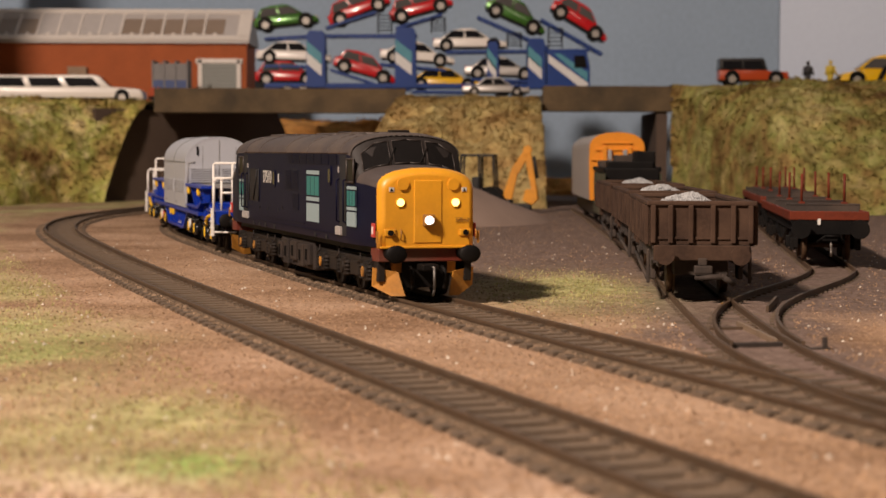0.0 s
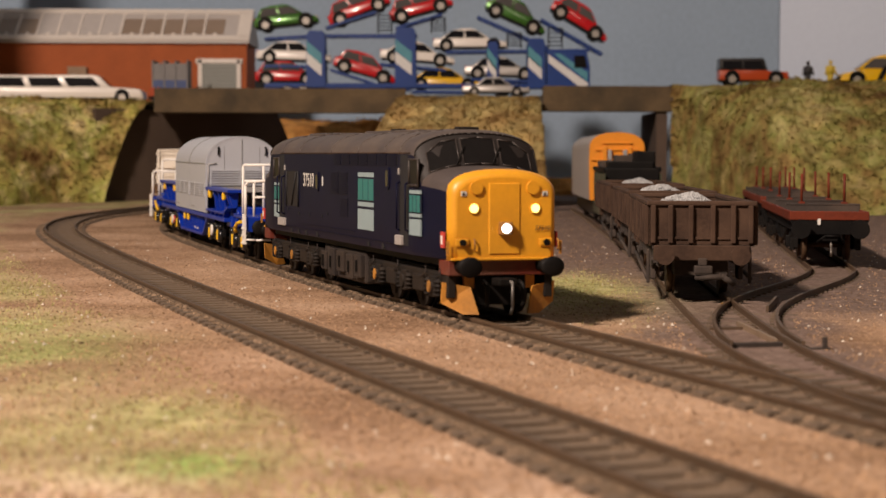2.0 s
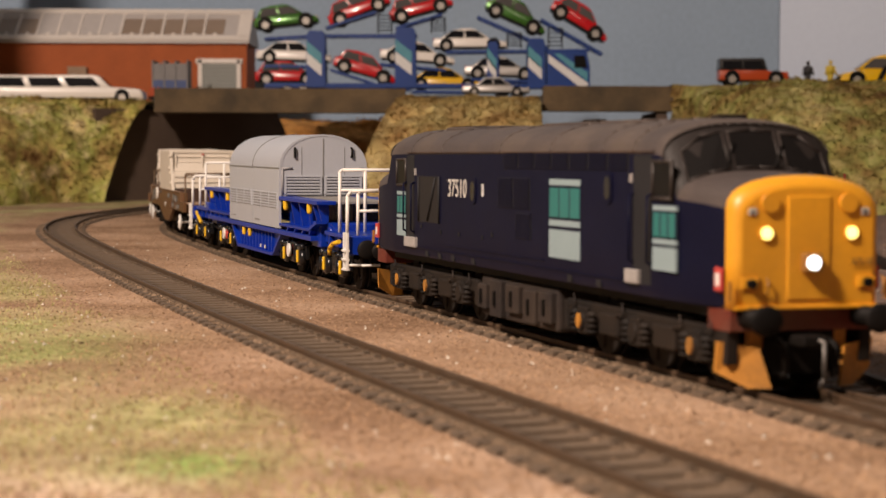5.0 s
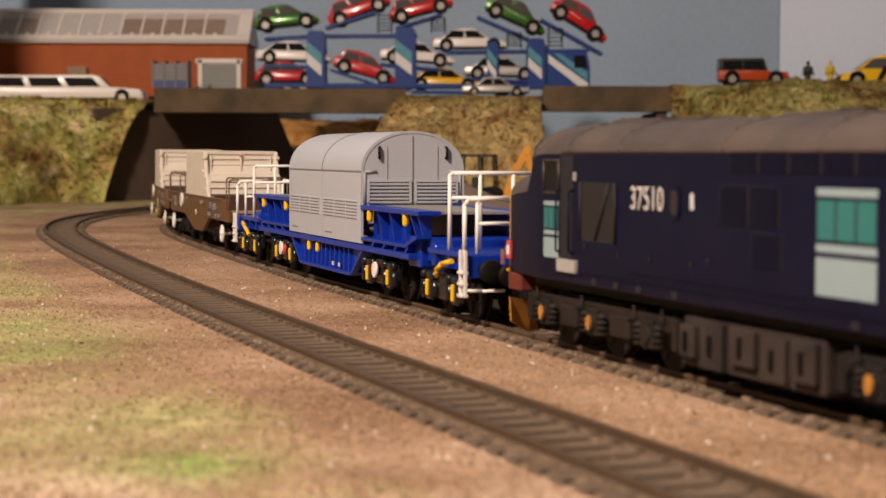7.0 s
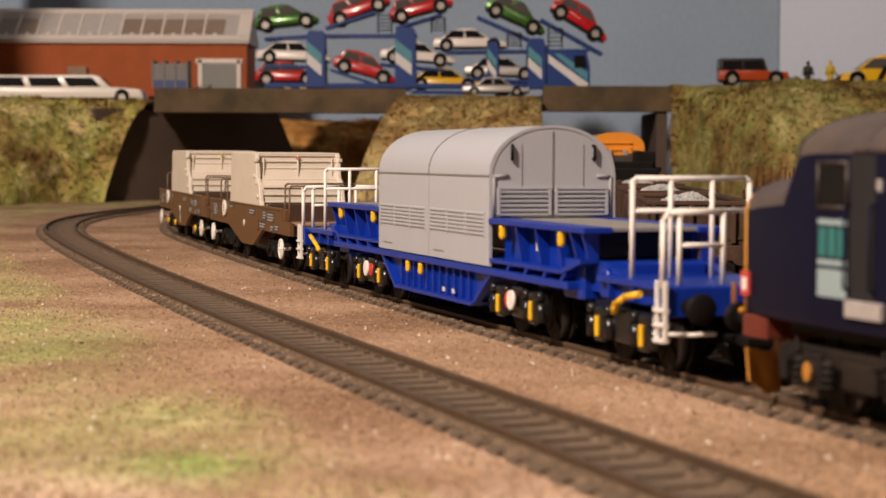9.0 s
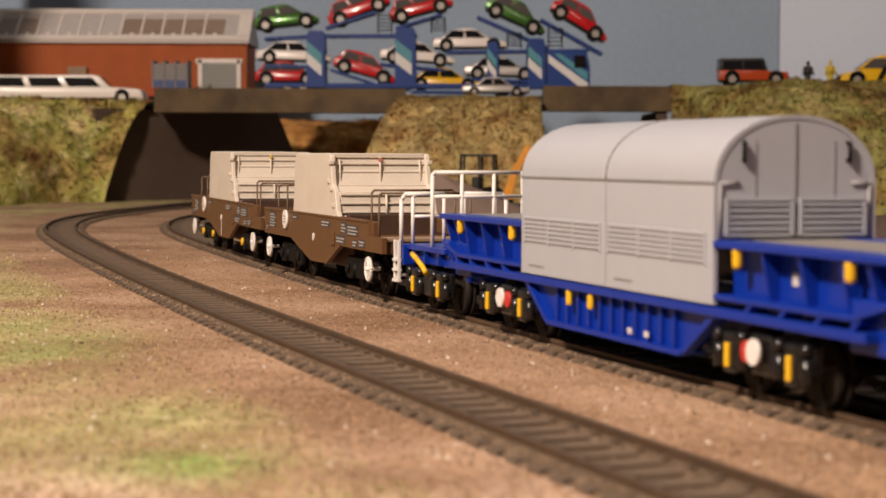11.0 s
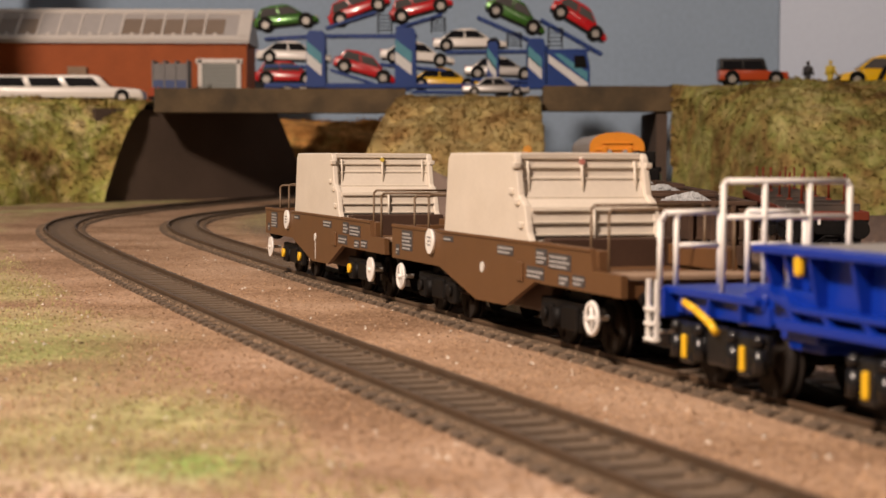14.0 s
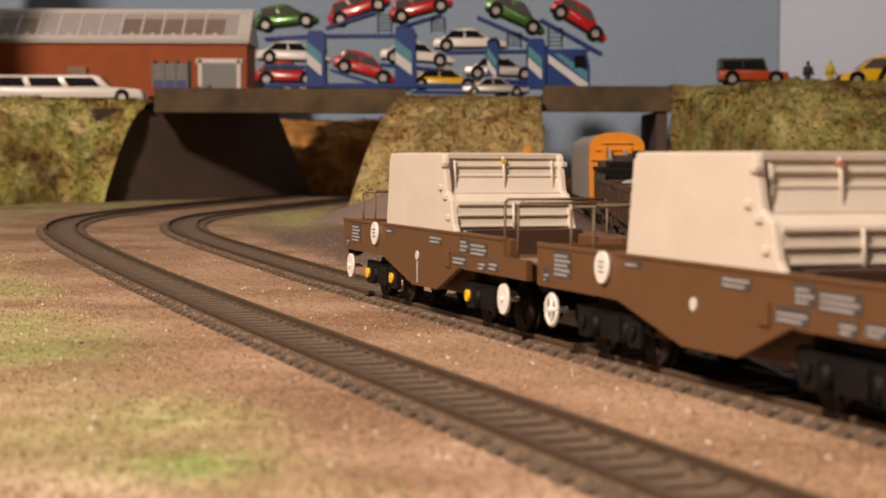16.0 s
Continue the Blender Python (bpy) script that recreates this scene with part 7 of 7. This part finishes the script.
def build_warehouse():
    w = thing("warehouse", at(0, 0, 0), "orange-red brick warehouse with a pale glazed roof", "building")
    X0, X1, Y0, Y1, Z0, ZE, ZR = -640, -184, 1720, 1800, 90.5, 147.0, 181.0
    bm = bmesh.new()
    box(bm, X0, X1, Y0, Y1, Z0, ZE)
    part("brick_wall", bm, M["brick"], w, "orange-red brick wall")
    bm = bmesh.new()
    prism(bm, [(Y0 - 4, ZE), (Y0 - 4, ZE + 2.6), (Y0 + 40, ZR), (Y1 + 4, ZE + 2.6), (Y1 + 4, ZE)], "x", X0, X1 + 3)
    roof = part("roof", bm, M["roof_panel"], w, "pale pitched roof with glazing")
    n = Vector((0, -(ZR - ZE - 2.6), 44)).normalized()

    def strip(name, x0, x1, f0, f1, material, lift=0.5, parent=roof):
        bm = bmesh.new()
        p = lambda f: Vector((0, Y0 - 4 + 44 * f, ZE + 2.6 + (ZR - ZE - 2.6) * f))
        a, b = p(f0), p(f1)
        q = [Vector((x0, a.y, a.z)), Vector((x1, a.y, a.z)), Vector((x1, b.y, b.z)), Vector((x0, b.y, b.z))]
        lo = [bm.verts.new(v - n * 0.3) for v in q]
        hi = [bm.verts.new(v + n * lift) for v in q]
        bm.faces.new(hi)
        for i in range(4):
            bm.faces.new((lo[i], lo[(i + 1) % 4], hi[(i + 1) % 4], hi[i]))
        return part(name, bm, material, parent)

    strip("eaves_board", X0, X1 + 3, 0.0, 0.13, M["roof_white"], 1.2)
    strip("ridge_board", X0, X1 + 3, 0.87, 1.0, M["roof_white"], 1.2)
    strip("verge_board", X1 - 9, X1 + 3, 0.1, 0.9, M["roof_white"], 1.2)
    bay = 19.5
    x = X1 - 22
    k = 0
    while x > -500:
        group = (k % 9)
        if group < 5:
            pane = strip("skylight", x - bay + 2.4, x, 0.2, 0.68, M["skylight"], 0.6)
            strip("vent_pane", x - bay + 2.4, x, 0.74, 0.85, M["roof_panel"], 0.7)
        else:
            strip("roof_sheet", x - bay + 2.4, x, 0.18, 0.85, M["roof_panel"], 0.7)
        strip("glazing_bar", x - bay, x - bay + 2.0, 0.1, 0.9, M["roof_white"], 1.1)
        strip("roof_clip", x - 9, x - 6, 0.12, 0.2, M["roof_white"], 1.6)
        x -= bay
        k += 1
    # door with a pale frame
    door = part("roller_door", _boxed(-225, -193, Y0 - 1.2, Y0 - 0.2, Z0, 128.5, 0), M["door_grey"], w, "grey roller door in a pale frame")
    for q in range(9):
        part("door_slat", _boxed(-224.6, -193.4, Y0 - 1.7, Y0 - 1.1, 92 + q * 4, 94.6 + q * 4, 0.2), M["door_grey"], door)
    for xa, xb, za, zb in ((-229, -225, Z0, 132), (-193, -189, Z0, 132), (-231, -187.5, 128.5, 133)):
        part("door_frame", _boxed(xa, xb, Y0 - 2.4, Y0 - 0.2, za, zb, 0.3), M["roof_white"], w)
    part("wall_box", _boxed(-350, -332, Y0 - 6, Y0 - 0.2, 117, 125, 0.4), M["deck_tan"], w, "tan box on the wall")
    # courses of brick, proud by a hair
    for q in range(13):
        part("brick_course", _boxed(X0, X1 + 0.3, Y0 - 0.35, Y0, 93 + q * 4.2, 95.6 + q * 4.2, 0), M["brick"], w)
    return w


build_warehouse()

skip = thing("crate_truck", at(-245, 1662, 91), "grey and blue crate with an orange top rail", "container")
part("crate", _boxed(-15, 15, -12, 12, 14, 34, 0.6), M["crate_grey"], skip)
part("base", _boxed(-16, 16, -12.6, 12.6, 0, 19, 0.5), M["crate_blue"], skip)
for x in (-15.4, -5, 5, 15.4):
    part("upright", _boxed(x - 0.7, x + 0.7, -13, 13, 12, 37, 0.2), M["crate_grey"], skip)
part("top_rail", _boxed(-16, 16, -13, -12, 36, 37.4, 0.2), M["brick"], skip)
cone = thing("orange_barrier", at(-250, 1600, 90.6), "small orange barrier at the bridge end", "barrier")
part("panel", _boxed(-5, 5, -2, 2, 3, 11, 0.6), M["car_orange"], cone)
part("foot", _boxed(-6, 6, -3, 3, 0, 3.2, 0.4), M["black"], cone)


# ---- scatter ----
def scatter(name, count, spot, size, material, label, seed, blades=False):
    """Many tiny stones or blades as one object; spot(rnd) gives a place or None."""
    rnd = random.Random(seed)
    verts, faces = [], []
    made = 0
    while made < count:
        p = spot(rnd)
        made += 1
        if p is None:
            continue
        x, y, z = p
        r = rnd.uniform(*size)
        i = len(verts)
        if blades:
            for _ in range(3):
                a, lean = rnd.uniform(0, math.tau), rnd.uniform(0.2, 1.0)
                dx, dy = math.cos(a), math.sin(a)
                i = len(verts)
                verts += [(x - dy * r * 0.13, y + dx * r * 0.13, z), (x + dy * r * 0.13, y - dx * r * 0.13, z), (x + dx * r * lean, y + dy * r * lean, z + r)]
                faces.append((i, i + 1, i + 2))
        else:
            a = rnd.uniform(0, math.tau)
            ca, sa = math.cos(a), math.sin(a)
            for u, v, w in ((1, 0, -0.3), (-0.6, 0.8, -0.3), (-0.5, -0.8, -0.3), (0.1, 0.1, 0.8)):
                verts.append((x + r * (u * ca - v * sa), y + r * (u * sa + v * ca), z + r * w * rnd.uniform(0.7, 1.1)))
            faces += [(i, i + 1, i + 3), (i + 1, i + 2, i + 3), (i + 2, i, i + 3)]
    me = bpy.data.meshes.new(name)
    me.from_pydata([(x * MM, y * MM, z * MM) for x, y, z in verts], [], faces)
    me.materials.append(material)
    return tagged(new(name, me), label, "scatter", kind="stuff")


def wedge_spot(rnd, y0=225, y1=1350, power=1.6):
    y = y0 + (y1 - y0) * rnd.random() ** power
    half = y * 0.27
    x = rnd.uniform(-half, half)
    return x, y


def ground_z(x, y):
    ds = [near_line(L, x, y) for L in (MAIN, LOOP, YARD, BOLSTER)]
    d = min(ds)
    flat = min(1.0, max(0.0, (d - 14) / 16))
    return GROUND_Z + elev(y) + ground_height(x, y) * flat - (1 - flat) * 0.1 + silt(ds), d


def grain_spot(rnd):
    x, y = wedge_spot(rnd)
    z, d = ground_z(x, y)
    if d < 12.8:
        return None
    return x, y, z + 0.02


def light_spot(rnd):
    x, y = wedge_spot(rnd, 260, 1000, 1.2)
    z, d = ground_z(x, y)
    return (x, y, z + 0.1) if d > 13 else None


def shoulder_spot(rnd):
    line = LOOP if rnd.random() < 0.5 else MAIN
    s = rnd.uniform(-330, 800)
    off = rnd.choice((-1, 1)) * rnd.uniform(9.8, 13.4) if rnd.random() < 0.75 else rnd.uniform(-7, 7)
    x, y = line.offset(s, off)
    return x, y, elev(y) + bed_height(off) + rnd.uniform(0.0, 0.2)


def grass_spot(rnd):
    q = rnd.random()
    if q < 0.82:
        y = 235 + 850 * rnd.random() ** 1.3
        lx = LOOP.at((y - 550) / 0.95)[0]
        x = lx - 36 - abs(rnd.gauss(0, 45))
        if noise.noise(Vector((x * 0.018, y * 0.012, 1))) < rnd.uniform(-0.5, 0.35):
            return None
    elif q < 0.94:
        x, y = rnd.gauss(44, 15), rnd.gauss(610, 48)
    else:
        x, y = rnd.gauss(-95, 20), rnd.gauss(1240, 90)
    z, d = ground_z(x, y)
    return (x, y, z) if d > 17 else None


scatter("ground_grit", 36000, grain_spot, (0.16, 0.55), M["grit"], "fine brown grit on the scenic ground", 3)
scatter("pale_grit", 600, light_spot, (0.25, 0.75), M["grit_pale"], "scattered pale chips on the ground", 4)
scatter("track_ballast", 12000, shoulder_spot, (0.22, 0.5), M["ballast_dark"], "dark fine ballast along the track", 5)
scatter("grass_tufts", 15000, grass_spot, (0.4, 1.0), M["grass"], "short yellow-green static grass", 6, blades=True)


def bank_clumps(name, x0, x1, y_front, y_top, top, count, seed, lean0=0.0, lean1=0.0, end0=0.0, end1=0.0, reach=90.0, show=0.0, cover="west"):
    """Clumps of foam and fibre stuck over a bank's face."""
    rnd = random.Random(seed)
    verts, faces = [], []
    for _ in range(count):
        u, w = rnd.random(), rnd.random() ** 0.8
        xa, xb = x0 + lean0 * (1 - w), x1 + lean1 * (1 - w)
        x = xa + (xb - xa) * u
        if xa + (xb - xa) * u < show:
            continue
        y, z = bank_face(x0 + (x1 - x0) * u, w, x0, x1, y_front, y_top, top, end0, end1, reach)
        v = Vector((x, y, z))
        n = noise.fractal(v * 0.03 + Vector((seed % 10, 0, 0)), 1.0, 2.0, 4) * 8 + noise.noise(v * 0.12) * 4.2
        x, y, z = x + n * 0.25, y - n - 0.5, z + n * 0.45
        r = rnd.uniform(0.6, 1.9)
        for _ in range(5):
            a, b = rnd.uniform(0, math.tau), rnd.uniform(-0.4, 1.2)
            d = Vector((math.cos(a) * math.cos(b), math.sin(a) * math.cos(b) - 0.3, math.sin(b)))
            side = d.cross(Vector((rnd.random() - 0.5, rnd.random() - 0.5, 1))).normalized() * r * 0.38
            i = len(verts)
            p = Vector((x, y, z))
            verts += [tuple(p + side * 0.6), tuple(p - side * 0.6), tuple(p + d * r - side * 0.5), tuple(p + d * r + side * 0.5)]
            faces.append((i, i + 1, i + 2, i + 3))
    me = bpy.data.meshes.new(name)
    me.from_pydata([(a * MM, b * MM, c * MM) for a, b, c in verts], [], faces)
    me.materials.append(M["foam_" + cover])
    return tagged(new(name, me), "ragged foam and fibre clumps on the bank", "foliage", kind="stuff")


bank_clumps("bank_scatter", -700, -247, 1330, 1585, 90, 13000, 1, lean1=-38, end1=205, reach=150, show=-430, cover="west")
bank_clumps("bank_scatter", -30, 80, 1420, 1540, 92, 5000, 5, lean0=-45, show=-900, cover="middle")
bank_clumps("bank_scatter", 190, 700, 1300, 1500, 103, 16000, 9, end0=235, reach=70, show=-900, cover="east")
bank_clumps("bank_scatter", -165, 10, 1790, 1830, 78, 3000, 4, lean0=-10, show=-900, cover="back")


# ---- what moves ----
TRAIN_ROWS = [(0, 109.8), (0.5, 96.5), (1, 80.8), (1.5, 62.4), (2, 42.6), (2.5, 20.6), (3, -4.6), (3.5, -32.0), (4, -60.4), (5, -118.0), (6, -175.6), (6.5, -204.4), (7, -233.2), (7.5, -262.6), (8, -292.0), (8.5, -321.8),
              (9, -352.0), (10, -412.0), (11, -472.0), (11.5, -502.0), (12, -531.3), (12.5, -560.2), (13, -589.0), (13.5, -617.4), (14, -646.0), (14.5, -674.6), (15, -703.6), (15.5, -733.6), (16, -763.2)]


def ride(s, reach):
    """The pose of a vehicle whose bogies stand reach ahead of and behind s on the main line."""
    a, b = Vector(MAIN.at(s - reach)[:2]), Vector(MAIN.at(s + reach)[:2])
    mid, d = (a + b) / 2, a - b
    rise = elev(a.y) - elev(b.y)
    return at(mid.x, mid.y, (elev(a.y) + elev(b.y)) / 2, math.degrees(math.atan2(d.y, d.x)), 0, -math.degrees(math.atan2(rise, d.length)))


def roll_rows(radius):
    rows, t = [], 0.0
    ts, ss = zip(*TRAIN_ROWS)
    n = 128
    for i in range(n + 1):
        t = 16.0 * i / n
        rows.append((t, (ss[0] - float(np.interp(t, ts, ss))) / radius))
    return rows


def motions():
    for ob, lag, reach in TRAIN:
        walk(ob, [(t, ride(s + lag, reach)) for t, s in TRAIN_ROWS])
    turned = {}
    for ob, x, r in WHEELS:
        if r not in turned:
            turned[r] = roll_rows(r)
        walk(ob, [(t, at(x, 0, r, 0, 0, math.degrees(a))) for t, a in turned[r]])


motions()
